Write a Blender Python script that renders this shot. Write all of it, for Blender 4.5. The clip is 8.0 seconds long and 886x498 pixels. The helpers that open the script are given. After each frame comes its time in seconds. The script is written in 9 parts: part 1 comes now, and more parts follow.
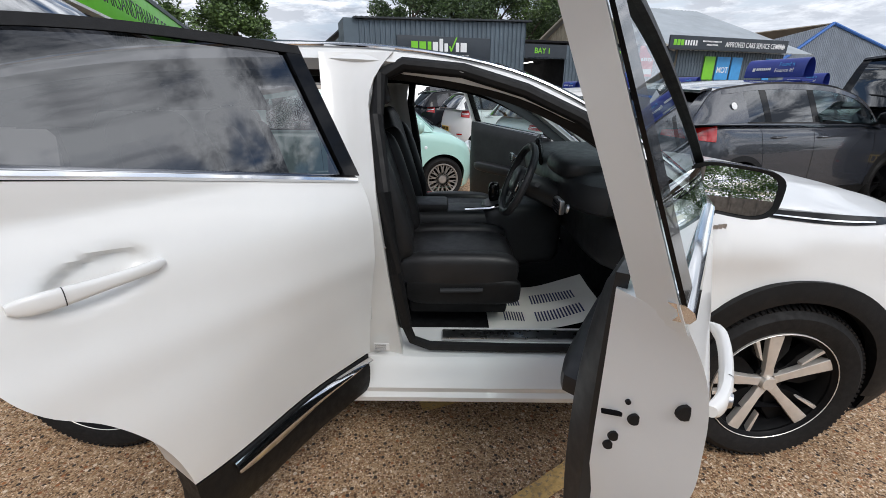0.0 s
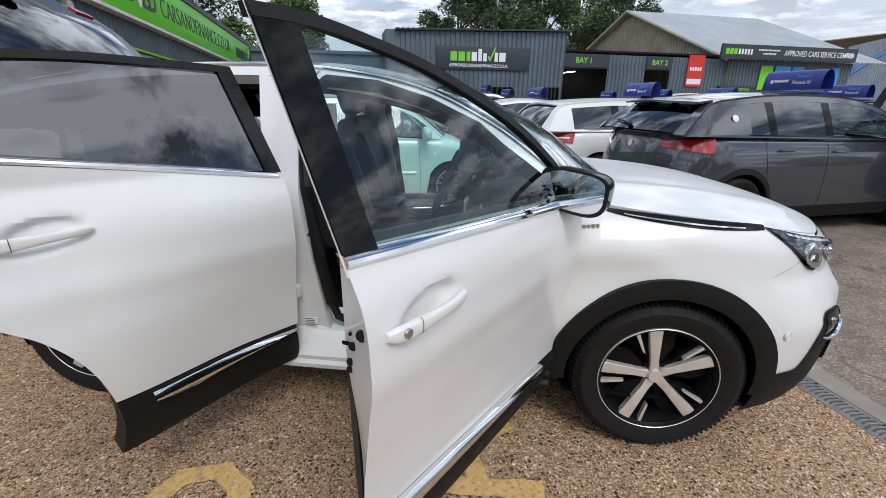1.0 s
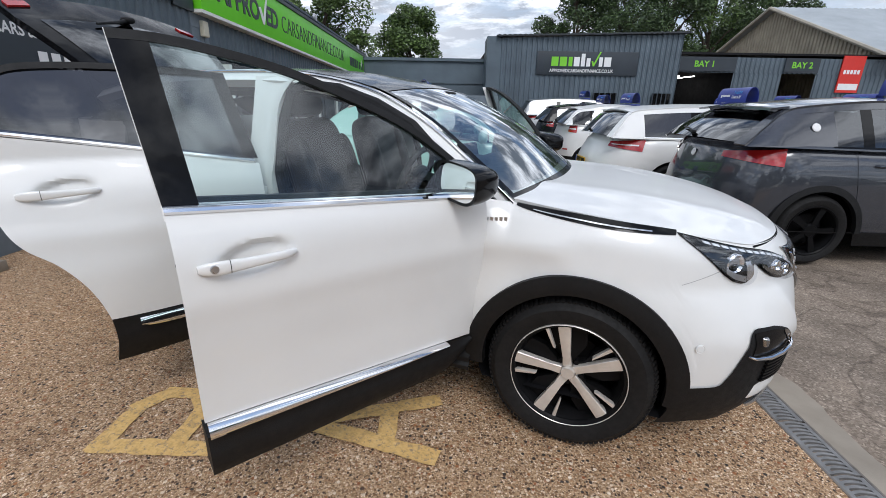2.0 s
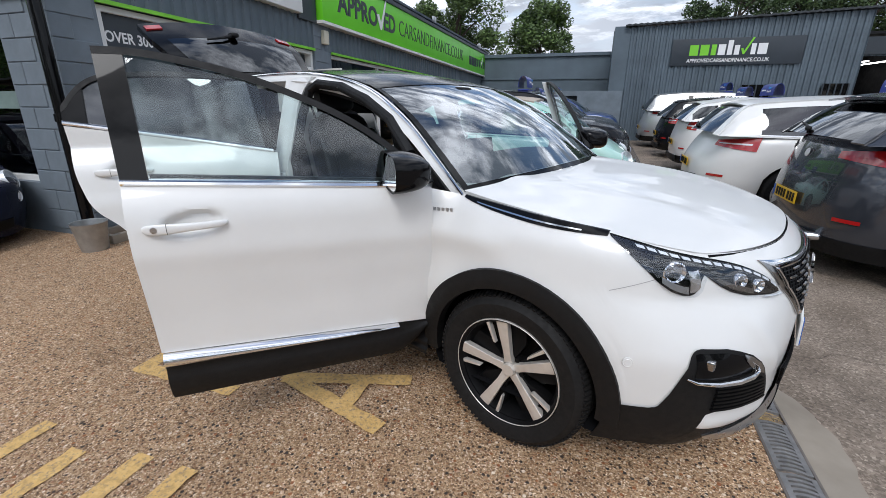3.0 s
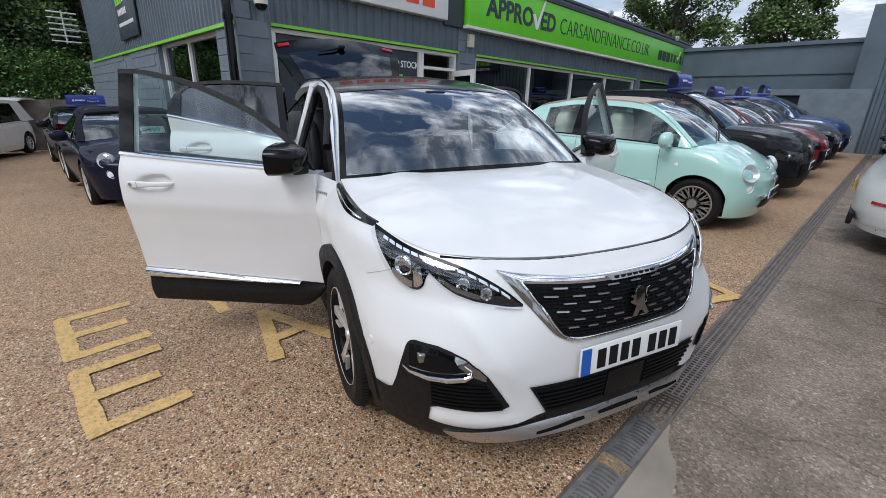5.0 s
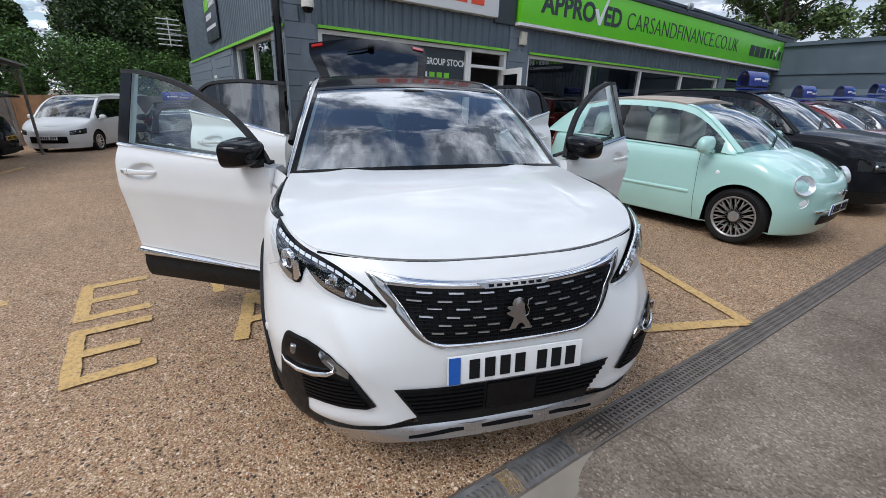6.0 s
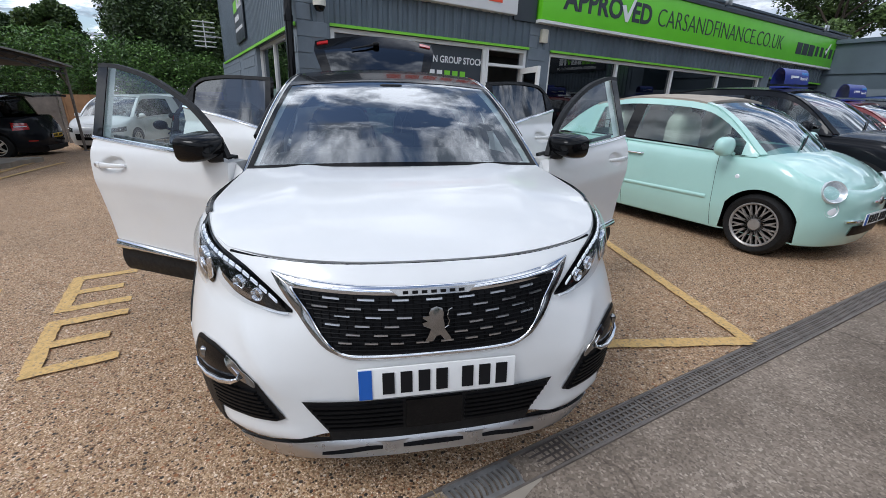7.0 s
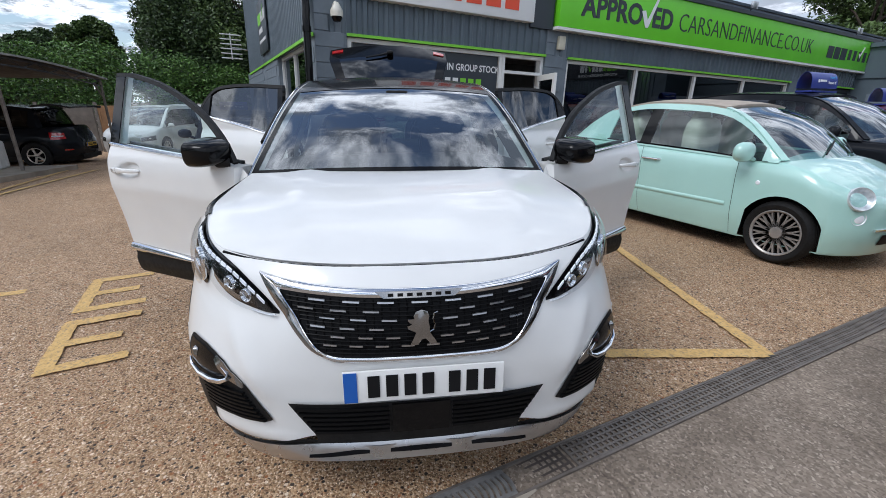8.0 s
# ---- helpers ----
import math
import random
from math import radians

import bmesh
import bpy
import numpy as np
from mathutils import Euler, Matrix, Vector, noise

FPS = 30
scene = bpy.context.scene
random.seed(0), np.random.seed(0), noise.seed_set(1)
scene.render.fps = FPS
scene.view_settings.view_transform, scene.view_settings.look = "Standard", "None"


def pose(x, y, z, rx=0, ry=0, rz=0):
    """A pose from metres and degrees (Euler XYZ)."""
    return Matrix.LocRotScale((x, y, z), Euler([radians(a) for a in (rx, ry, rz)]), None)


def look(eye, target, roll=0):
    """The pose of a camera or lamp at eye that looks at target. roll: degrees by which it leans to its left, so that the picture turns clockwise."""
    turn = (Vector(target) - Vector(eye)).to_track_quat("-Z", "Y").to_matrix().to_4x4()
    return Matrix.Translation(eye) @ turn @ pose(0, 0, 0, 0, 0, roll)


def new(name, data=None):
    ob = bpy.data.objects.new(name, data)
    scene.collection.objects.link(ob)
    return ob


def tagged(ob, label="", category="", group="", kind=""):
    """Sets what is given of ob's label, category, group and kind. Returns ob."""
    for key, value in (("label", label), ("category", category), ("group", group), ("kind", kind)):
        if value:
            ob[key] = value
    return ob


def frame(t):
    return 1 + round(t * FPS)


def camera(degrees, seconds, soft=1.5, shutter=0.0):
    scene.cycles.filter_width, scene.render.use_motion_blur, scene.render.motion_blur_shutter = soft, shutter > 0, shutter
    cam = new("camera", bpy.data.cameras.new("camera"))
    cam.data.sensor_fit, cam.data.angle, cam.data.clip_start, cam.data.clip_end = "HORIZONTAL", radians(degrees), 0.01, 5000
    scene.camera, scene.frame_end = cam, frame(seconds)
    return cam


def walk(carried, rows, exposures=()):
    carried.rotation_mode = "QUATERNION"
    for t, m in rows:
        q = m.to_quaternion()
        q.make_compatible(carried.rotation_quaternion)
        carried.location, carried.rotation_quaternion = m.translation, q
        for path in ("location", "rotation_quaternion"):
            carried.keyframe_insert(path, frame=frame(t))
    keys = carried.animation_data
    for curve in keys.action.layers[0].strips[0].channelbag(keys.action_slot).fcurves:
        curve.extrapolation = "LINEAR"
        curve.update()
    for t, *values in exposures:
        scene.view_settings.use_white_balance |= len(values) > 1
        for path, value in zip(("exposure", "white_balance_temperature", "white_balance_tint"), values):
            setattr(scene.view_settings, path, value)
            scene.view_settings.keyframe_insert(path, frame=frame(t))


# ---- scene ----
# ---------------------------------------------------------------- camera and its walk
cam = camera(92.0, 8.0, soft=0.5)
METRES, EYE, TILT, LEAN, TURN = 4.86, 1.43, 0.0, 0.0, 2.0
ROWS = [
    (0.0, 0.0, 0.0, 0.0, 0.05, -20.16, -0.14),
    (0.5, 0.0521, -0.0304, -0.0033, 2.89, -19.96, -1.21),
    (1.0, 0.1138, -0.0461, 0.004, 6.42, -19.22, -0.58),
    (1.5, 0.1928, -0.0593, 0.0024, 12.29, -18.76, -1.15),
    (3.0, 0.4145, 0.0016, 0.0004, 37.81, -19.13, -0.15),
    (3.5, 0.4738, 0.0463, -0.0034, 42.96, -19.23, -1.13),
    (4.0, 0.54, 0.0904, 0.0002, 51.04, -19.4, -1.2),
    (4.5, 0.6014, 0.1434, 0.0053, 57.83, -19.47, -0.8),
    (6.0, 0.7019, 0.3416, 0.011, 74.47, -19.88, -0.84),
    (6.5, 0.6965, 0.3963, 0.0058, 77.35, -19.96, -1.26),
    (7.0, 0.6938, 0.4237, 0.0037, 79.0, -19.77, -0.92),
    (7.5, 0.6946, 0.4356, 0.0002, 80.66, -19.32, -0.82),
    (8.0, 0.6962, 0.4456, 0.0001, 81.75, -18.76, -0.48),
]
walk(cam, [(t, pose(-1.216, -2.304, EYE, TILT, LEAN, TURN) @ pose(METRES * x, METRES * y, METRES * z, 90 + pitch, roll, yaw)) for t, x, y, z, yaw, pitch, roll in ROWS],
     exposures=[(0.0, 0.27, 6480, 10), (0.5, 0.23, 6330, 10), (1.5, 0.20, 6250, 10), (3.0, 0.22, 6220, 10), (4.0, 0.20, 6180, 10), (4.5, 0.15, 6170, 10), (6.0, 0.19, 6120, 10), (8.0, 0.19, 6100, 10)])

# ---------------------------------------------------------------- sky and sun
SUN_ELEV, SUN_AZ = radians(50), radians(-62)   # azimuth of the sun counted from +x towards +y


def build_world():
    w = bpy.data.worlds.new("sky")
    scene.world = w
    w.use_nodes = True
    nt = w.node_tree
    nt.nodes.clear()
    out = nt.nodes.new("ShaderNodeOutputWorld")
    bg = nt.nodes.new("ShaderNodeBackground")
    sky = nt.nodes.new("ShaderNodeTexSky")
    sky.sky_type, sky.sun_disc = "NISHITA", False
    sky.sun_elevation, sky.sun_rotation = SUN_ELEV, math.pi / 2 - SUN_AZ
    co = nt.nodes.new("ShaderNodeTexCoord")
    # cloud deck: the view direction laid out on a flat ceiling
    sep = nt.nodes.new("ShaderNodeSeparateXYZ")
    nt.links.new(co.outputs["Generated"], sep.inputs[0])
    up = nt.nodes.new("ShaderNodeMath"); up.operation = "MAXIMUM"; up.inputs[1].default_value = 0.0
    nt.links.new(sep.outputs["Z"], up.inputs[0])
    mx = nt.nodes.new("ShaderNodeMath"); mx.operation = "ADD"; mx.inputs[1].default_value = 0.13
    nt.links.new(up.outputs[0], mx.inputs[0])
    dx = nt.nodes.new("ShaderNodeMath"); dx.operation = "DIVIDE"
    dy = nt.nodes.new("ShaderNodeMath"); dy.operation = "DIVIDE"
    nt.links.new(sep.outputs["X"], dx.inputs[0]); nt.links.new(mx.outputs[0], dx.inputs[1])
    nt.links.new(sep.outputs["Y"], dy.inputs[0]); nt.links.new(mx.outputs[0], dy.inputs[1])
    com = nt.nodes.new("ShaderNodeCombineXYZ")
    nt.links.new(dx.outputs[0], com.inputs[0]); nt.links.new(dy.outputs[0], com.inputs[1])
    n1 = nt.nodes.new("ShaderNodeTexNoise")
    n1.inputs["Scale"].default_value, n1.inputs["Detail"].default_value, n1.inputs["Roughness"].default_value = 2.1, 8, 0.56
    n1.inputs["Distortion"].default_value = 0.3
    off = nt.nodes.new("ShaderNodeVectorMath"); off.operation = "ADD"; off.inputs[1].default_value = (3.1, 1.7, 0)
    nt.links.new(com.outputs[0], off.inputs[0])
    nt.links.new(off.outputs[0], n1.inputs["Vector"])
    cover = nt.nodes.new("ShaderNodeValToRGB")
    cover.color_ramp.elements[0].position, cover.color_ramp.elements[1].position = 0.41, 0.53
    nt.links.new(n1.outputs["Fac"], cover.inputs[0])
    n2 = nt.nodes.new("ShaderNodeTexNoise")
    n2.inputs["Scale"].default_value, n2.inputs["Detail"].default_value, n2.inputs["Roughness"].default_value = 2.7, 9, 0.64
    n2.inputs["Distortion"].default_value = 0.25
    nt.links.new(com.outputs[0], n2.inputs["Vector"])
    shade = nt.nodes.new("ShaderNodeValToRGB")
    shade.color_ramp.elements[0].position, shade.color_ramp.elements[1].position = 0.44, 0.58
    shade.color_ramp.elements[0].color, shade.color_ramp.elements[1].color = (1.9, 2.15, 2.6, 1), (14.0, 14.3, 14.9, 1)
    nt.links.new(n2.outputs["Fac"], shade.inputs[0])
    mix = nt.nodes.new("ShaderNodeMix"); mix.data_type = "RGBA"
    nt.links.new(cover.outputs[0], mix.inputs["Factor"])
    nt.links.new(sky.outputs[0], mix.inputs["A"]); nt.links.new(shade.outputs[0], mix.inputs["B"])
    # towards the horizon the deck closes into an even pale grey, bluer on one side
    n3 = nt.nodes.new("ShaderNodeTexNoise")
    n3.inputs["Scale"].default_value, n3.inputs["Detail"].default_value = 2.2, 4
    nt.links.new(co.outputs["Generated"], n3.inputs["Vector"])
    far = nt.nodes.new("ShaderNodeValToRGB")
    far.color_ramp.elements[0].position, far.color_ramp.elements[1].position = 0.38, 0.62
    far.color_ramp.elements[0].color, far.color_ramp.elements[1].color = (3.3, 3.7, 4.4, 1), (6.2, 6.4, 6.8, 1)
    nt.links.new(n3.outputs["Fac"], far.inputs[0])
    low = nt.nodes.new("ShaderNodeMapRange")
    low.interpolation_type = "SMOOTHSTEP"
    for k, q in enumerate((0.06, 0.36, 0.94, 0.0)):
        low.inputs[k + 1].default_value = q
    nt.links.new(sep.outputs["Z"], low.inputs[0])
    side = nt.nodes.new("ShaderNodeMapRange")
    side.interpolation_type = "SMOOTHSTEP"
    for k, q in enumerate((-0.55, 0.15, 0.12, 1.0)):
        side.inputs[k + 1].default_value = q
    nt.links.new(sep.outputs["Y"], side.inputs[0])
    both = nt.nodes.new("ShaderNodeMath"); both.operation = "MULTIPLY"
    nt.links.new(low.outputs[0], both.inputs[0]); nt.links.new(side.outputs[0], both.inputs[1])
    mix2 = nt.nodes.new("ShaderNodeMix"); mix2.data_type = "RGBA"
    nt.links.new(both.outputs[0], mix2.inputs["Factor"])
    nt.links.new(mix.outputs["Result"], mix2.inputs["A"]); nt.links.new(far.outputs[0], mix2.inputs["B"])
    nt.links.new(mix2.outputs["Result"], bg.inputs["Color"])
    bg.inputs["Strength"].default_value = 0.128
    nt.links.new(bg.outputs[0], out.inputs["Surface"])
    d = bpy.data.lights.new("sun", "SUN")
    d.energy, d.angle, d.color = 1.35, radians(24), (1.0, 0.975, 0.945)
    s = new("sun", d)
    way = Vector((math.cos(SUN_ELEV) * math.cos(SUN_AZ), math.cos(SUN_ELEV) * math.sin(SUN_AZ), math.sin(SUN_ELEV)))
    s.matrix_world = look(way * 40, (0, 0, 0))


build_world()
# ---------------------------------------------------------------- materials
MATS = {}


def nodes_of(name):
    m = bpy.data.materials.new(name)
    m.use_nodes = True
    nt = m.node_tree
    b = nt.nodes["Principled BSDF"]
    return m, nt, b


def coords(nt, scale=1.0, kind="Object"):
    c = nt.nodes.new("ShaderNodeTexCoord")
    mp = nt.nodes.new("ShaderNodeMapping")
    s = scale if isinstance(scale, tuple) else (scale, scale, scale)
    mp.inputs["Scale"].default_value = s
    nt.links.new(c.outputs[kind], mp.inputs["Vector"])
    return mp.outputs["Vector"]


def noise_tex(nt, vec, scale, detail=4, rough=0.55):
    n = nt.nodes.new("ShaderNodeTexNoise")
    n.inputs["Scale"].default_value, n.inputs["Detail"].default_value, n.inputs["Roughness"].default_value = scale, detail, rough
    nt.links.new(vec, n.inputs["Vector"])
    return n.outputs["Fac"]


def ramp(nt, fac, stops):
    r = nt.nodes.new("ShaderNodeValToRGB")
    e = r.color_ramp.elements
    while len(e) < len(stops):
        e.new(0.5)
    for k, (p, c) in enumerate(stops):
        e[k].position = p
        e[k].color = (*c, 1) if len(c) == 3 else c
    nt.links.new(fac, r.inputs[0])
    return r.outputs[0]


def mixc(nt, fac, a, b, mode="MIX"):
    m = nt.nodes.new("ShaderNodeMix")
    m.data_type, m.blend_type = "RGBA", mode
    for sock, v in (("Factor", fac), ("A", a), ("B", b)):
        if isinstance(v, (int, float)):
            m.inputs[sock].default_value = v
        elif isinstance(v, tuple):
            m.inputs[sock].default_value = (*v, 1)
        else:
            nt.links.new(v, m.inputs[sock])
    return m.outputs["Result"]


def bump(nt, b, height, strength=0.3, dist=0.005):
    n = nt.nodes.new("ShaderNodeBump")
    n.inputs["Strength"].default_value, n.inputs["Distance"].default_value = strength, dist
    nt.links.new(height, n.inputs["Height"])
    nt.links.new(n.outputs[0], b.inputs["Normal"])


def plain(name, col, rough=0.5, metal=0.0, var=0.12, scale=6.0, fine=0.0, coat=0.0, emit=None, spec=None):
    """A surface with one colour, broken by large stains and, where fine > 0, by a grain with relief."""
    if name in MATS:
        return MATS[name]
    m, nt, b = nodes_of(name)
    v = coords(nt)
    f = noise_tex(nt, v, scale, 5)
    lo, hi = tuple(c * (1 - var) for c in col), tuple(min(1, c * (1 + var)) for c in col)
    c = ramp(nt, f, [(0.3, lo), (0.7, hi)])
    nt.links.new(c, b.inputs["Base Color"])
    b.inputs["Roughness"].default_value, b.inputs["Metallic"].default_value = rough, metal
    b.inputs["Coat Weight"].default_value, b.inputs["Coat Roughness"].default_value = coat, 0.03
    if max(col) < 0.04 and rough > 0.4:
        b.inputs["Specular IOR Level"].default_value = 0.09 if spec is None else spec
    r = ramp(nt, noise_tex(nt, v, scale * 3.1, 4), [(0.3, (rough * 0.85,) * 3), (0.7, (min(1, rough * 1.15),) * 3)])
    nt.links.new(r, b.inputs["Roughness"])
    if fine:
        bump(nt, b, noise_tex(nt, v, fine, 3), 0.35, 0.002)
    if emit:
        b.inputs["Emission Color"].default_value, b.inputs["Emission Strength"].default_value = (*col, 1), emit
    MATS[name] = m
    return m


def paint(name, col, metal=0.0, rough=0.32, flake=0.0):
    """Car paint: base coat under a clear coat, with a little road dust."""
    if name in MATS:
        return MATS[name]
    m, nt, b = nodes_of(name)
    v = coords(nt)
    dust = noise_tex(nt, v, 2.3, 6, 0.6)
    lo = tuple(c * 0.955 for c in col)
    c = ramp(nt, dust, [(0.35, lo), (0.65, col)])
    if flake:
        fl = noise_tex(nt, v, 900, 1)
        c = mixc(nt, flake, c, ramp(nt, fl, [(0.4, tuple(q * 0.7 for q in col)), (0.7, tuple(min(1, q * 1.5) for q in col))]))
    nt.links.new(c, b.inputs["Base Color"])
    b.inputs["Metallic"].default_value, b.inputs["Roughness"].default_value = metal, rough
    b.inputs["Coat Weight"].default_value, b.inputs["Coat Roughness"].default_value = 1.0, 0.02
    b.inputs["Coat IOR"].default_value = 1.5
    if min(col) > 0.5:
        b.inputs["Coat Weight"].default_value = 0.5
    if max(col) < 0.03:
        b.inputs["Specular IOR Level"].default_value, b.inputs["Coat Weight"].default_value = 0.06, 0.32
    MATS[name] = m
    return m


def glass(name, tint, gloss_rough=0.0, ior=1.5, power=4.6):
    """A thin pane: tinted straight-through light under a Fresnel gloss."""
    if name in MATS:
        return MATS[name]
    m = bpy.data.materials.new(name)
    m.use_nodes = True
    nt = m.node_tree
    nt.nodes.clear()
    out = nt.nodes.new("ShaderNodeOutputMaterial")
    tr = nt.nodes.new("ShaderNodeBsdfTransparent"); tr.inputs[0].default_value = (*tint, 1)
    gl = nt.nodes.new("ShaderNodeBsdfGlossy"); gl.inputs["Roughness"].default_value = gloss_rough
    gl.inputs["Color"].default_value = (0.95, 0.97, 1, 1)
    lw = nt.nodes.new("ShaderNodeLayerWeight"); lw.inputs["Blend"].default_value = 0.5
    pw = nt.nodes.new("ShaderNodeMath"); pw.operation = "POWER"; pw.inputs[1].default_value = power
    nt.links.new(lw.outputs["Facing"], pw.inputs[0])
    f0 = 2 * ((ior - 1) / (ior + 1)) ** 2
    fr = nt.nodes.new("ShaderNodeMath"); fr.operation = "MULTIPLY_ADD"; fr.inputs[1].default_value, fr.inputs[2].default_value = 1 - f0, f0
    nt.links.new(pw.outputs[0], fr.inputs[0])
    mx = nt.nodes.new("ShaderNodeMixShader")
    nt.links.new(fr.outputs[0], mx.inputs[0]); nt.links.new(tr.outputs[0], mx.inputs[1]); nt.links.new(gl.outputs[0], mx.inputs[2])
    nt.links.new(mx.outputs[0], out.inputs[0])
    MATS[name] = m
    return m


def aggregate():
    m, nt, b = nodes_of("exposed_aggregate")
    v = coords(nt)
    def vor(scale):
        q = nt.nodes.new("ShaderNodeTexVoronoi"); q.inputs["Scale"].default_value = scale
        nt.links.new(v, q.inputs["Vector"])
        sp = nt.nodes.new("ShaderNodeSeparateColor"); nt.links.new(q.outputs["Color"], sp.inputs[0])
        return q, sp
    (v1, sep), (v2, sep2), (v3, sep3) = vor(72), vor(200), vor(44)
    # each pebble takes a colour of its own
    peb = ramp(nt, sep.outputs[0], [(0.0, (0.045, 0.035, 0.03)), (0.14, (0.10, 0.06, 0.038)), (0.30, (0.33, 0.21, 0.125)), (0.46, (0.17, 0.095, 0.052)), (0.64, (0.50, 0.37, 0.245)), (0.80, (0.30, 0.17, 0.09)), (0.92, (0.72, 0.63, 0.52)), (1.0, (0.26, 0.10, 0.045))])
    sand = ramp(nt, sep2.outputs[0], [(0.0, (0.09, 0.06, 0.04)), (0.25, (0.30, 0.205, 0.125)), (0.6, (0.44, 0.325, 0.21)), (0.88, (0.56, 0.45, 0.33)), (1.0, (0.86, 0.80, 0.72))])
    edge = ramp(nt, v1.outputs["Distance"], [(0.36, (0, 0, 0)), (0.46, (1, 1, 1))])
    c = mixc(nt, edge, peb, sand)
    # scattered larger stones, near black, rust red or pale
    rare = ramp(nt, sep3.outputs[1], [(0.70, (0, 0, 0)), (0.71, (1, 1, 1))])
    body = ramp(nt, v3.outputs["Distance"], [(0.30, (1, 1, 1)), (0.38, (0, 0, 0))])
    stone = ramp(nt, sep3.outputs[0], [(0.0, (0.035, 0.03, 0.028)), (0.42, (0.06, 0.05, 0.045)), (0.46, (0.27, 0.11, 0.05)), (0.70, (0.34, 0.16, 0.07)), (0.74, (0.62, 0.55, 0.46)), (1.0, (0.80, 0.76, 0.70))])
    c = mixc(nt, mixc(nt, 1.0, rare, body, "MULTIPLY"), c, stone)
    big = noise_tex(nt, v, 0.55, 5, 0.6)
    c = mixc(nt, 1.0, c, ramp(nt, big, [(0.3, (0.86, 0.76, 0.655)), (0.7, (1.16, 1.01, 0.86))]), "MULTIPLY")
    spots = ramp(nt, noise_tex(nt, v, 3.3, 3), [(0.62, (1, 1, 1)), (0.76, (0.70, 0.67, 0.64))])
    c = mixc(nt, 1.0, c, spots, "MULTIPLY")
    c = mixc(nt, 1.0, c, ramp(nt, noise_tex(nt, v, 14, 4, 0.7), [(0.35, (0.86, 0.85, 0.84)), (0.65, (1.08, 1.08, 1.08))]), "MULTIPLY")
    nt.links.new(c, b.inputs["Base Color"])
    b.inputs["Roughness"].default_value = 0.8
    inv = nt.nodes.new("ShaderNodeMath"); inv.operation = "SUBTRACT"; inv.inputs[0].default_value = 1.0
    nt.links.new(v1.outputs["Distance"], inv.inputs[1])
    bump(nt, b, inv.outputs[0], 0.7, 0.007)
    return m


def asphalt():
    m, nt, b = nodes_of("worn_asphalt")
    v = coords(nt)
    q = nt.nodes.new("ShaderNodeTexVoronoi"); q.inputs["Scale"].default_value = 95
    nt.links.new(v, q.inputs["Vector"])
    sep = nt.nodes.new("ShaderNodeSeparateColor"); nt.links.new(q.outputs["Color"], sep.inputs[0])
    c = ramp(nt, sep.outputs[0], [(0.0, (0.145, 0.124, 0.107)), (0.5, (0.228, 0.199, 0.171)), (0.9, (0.285, 0.252, 0.22)), (1.0, (0.41, 0.37, 0.33))])
    big = noise_tex(nt, v, 0.7, 6, 0.65)
    c = mixc(nt, 1.0, c, ramp(nt, big, [(0.3, (0.84, 0.775, 0.70)), (0.72, (1.32, 1.20, 1.08))]), "MULTIPLY")
    c = mixc(nt, 1.0, c, ramp(nt, noise_tex(nt, v, 2.6, 5, 0.62), [(0.36, (0.74, 0.72, 0.70)), (0.56, (1.0, 1.0, 1.0)), (0.72, (1.14, 1.13, 1.11))]), "MULTIPLY")
    crack = nt.nodes.new("ShaderNodeTexVoronoi"); crack.feature = "DISTANCE_TO_EDGE"; crack.inputs["Scale"].default_value = 0.55
    wob = nt.nodes.new("ShaderNodeVectorMath"); wob.operation = "ADD"
    wn = nt.nodes.new("ShaderNodeTexNoise"); wn.inputs["Scale"].default_value = 2.0; nt.links.new(v, wn.inputs["Vector"])
    nt.links.new(v, wob.inputs[0]); nt.links.new(wn.outputs["Color"], wob.inputs[1]); nt.links.new(wob.outputs[0], crack.inputs["Vector"])
    line = ramp(nt, crack.outputs["Distance"], [(0.0, (0.45, 0.42, 0.4)), (0.012, (1, 1, 1))])
    c = mixc(nt, 0.75, c, line, "MULTIPLY")
    nt.links.new(c, b.inputs["Base Color"])
    b.inputs["Roughness"].default_value = 0.85
    bump(nt, b, sep.outputs[0], 0.45, 0.003)
    return m


def road_paint():
    m, nt, b = nodes_of("worn_yellow_paint")
    v = coords(nt)
    q = nt.nodes.new("ShaderNodeTexVoronoi"); q.inputs["Scale"].default_value = 62
    nt.links.new(v, q.inputs["Vector"])
    f = noise_tex(nt, v, 30, 6, 0.7)
    c = ramp(nt, f, [(0.3, (0.42, 0.27, 0.11)), (0.5, (0.66, 0.42, 0.15)), (0.75, (0.72, 0.50, 0.22))])
    worn = noise_tex(nt, v, 55, 5, 0.75)
    c = mixc(nt, ramp(nt, worn, [(0.54, (0, 0, 0)), (0.62, (1, 1, 1))]), c, (0.31, 0.22, 0.135))
    nt.links.new(c, b.inputs["Base Color"])
    b.inputs["Roughness"].default_value = 0.75
    bump(nt, b, q.outputs["Distance"], 0.35, 0.005)
    return m


def leaf_mat(name, dark, light):
    m, nt, b = nodes_of(name)
    g = nt.nodes.new("ShaderNodeNewGeometry")
    c = ramp(nt, g.outputs["Random Per Island"], [(0.0, dark), (0.7, light), (1.0, tuple(min(1, q * 1.5) for q in light))])
    nt.links.new(c, b.inputs["Base Color"])
    b.inputs["Roughness"].default_value = 0.55
    b.inputs["Transmission Weight"].default_value = 0.0
    b.inputs["Subsurface Weight"].default_value = 0.0
    return m


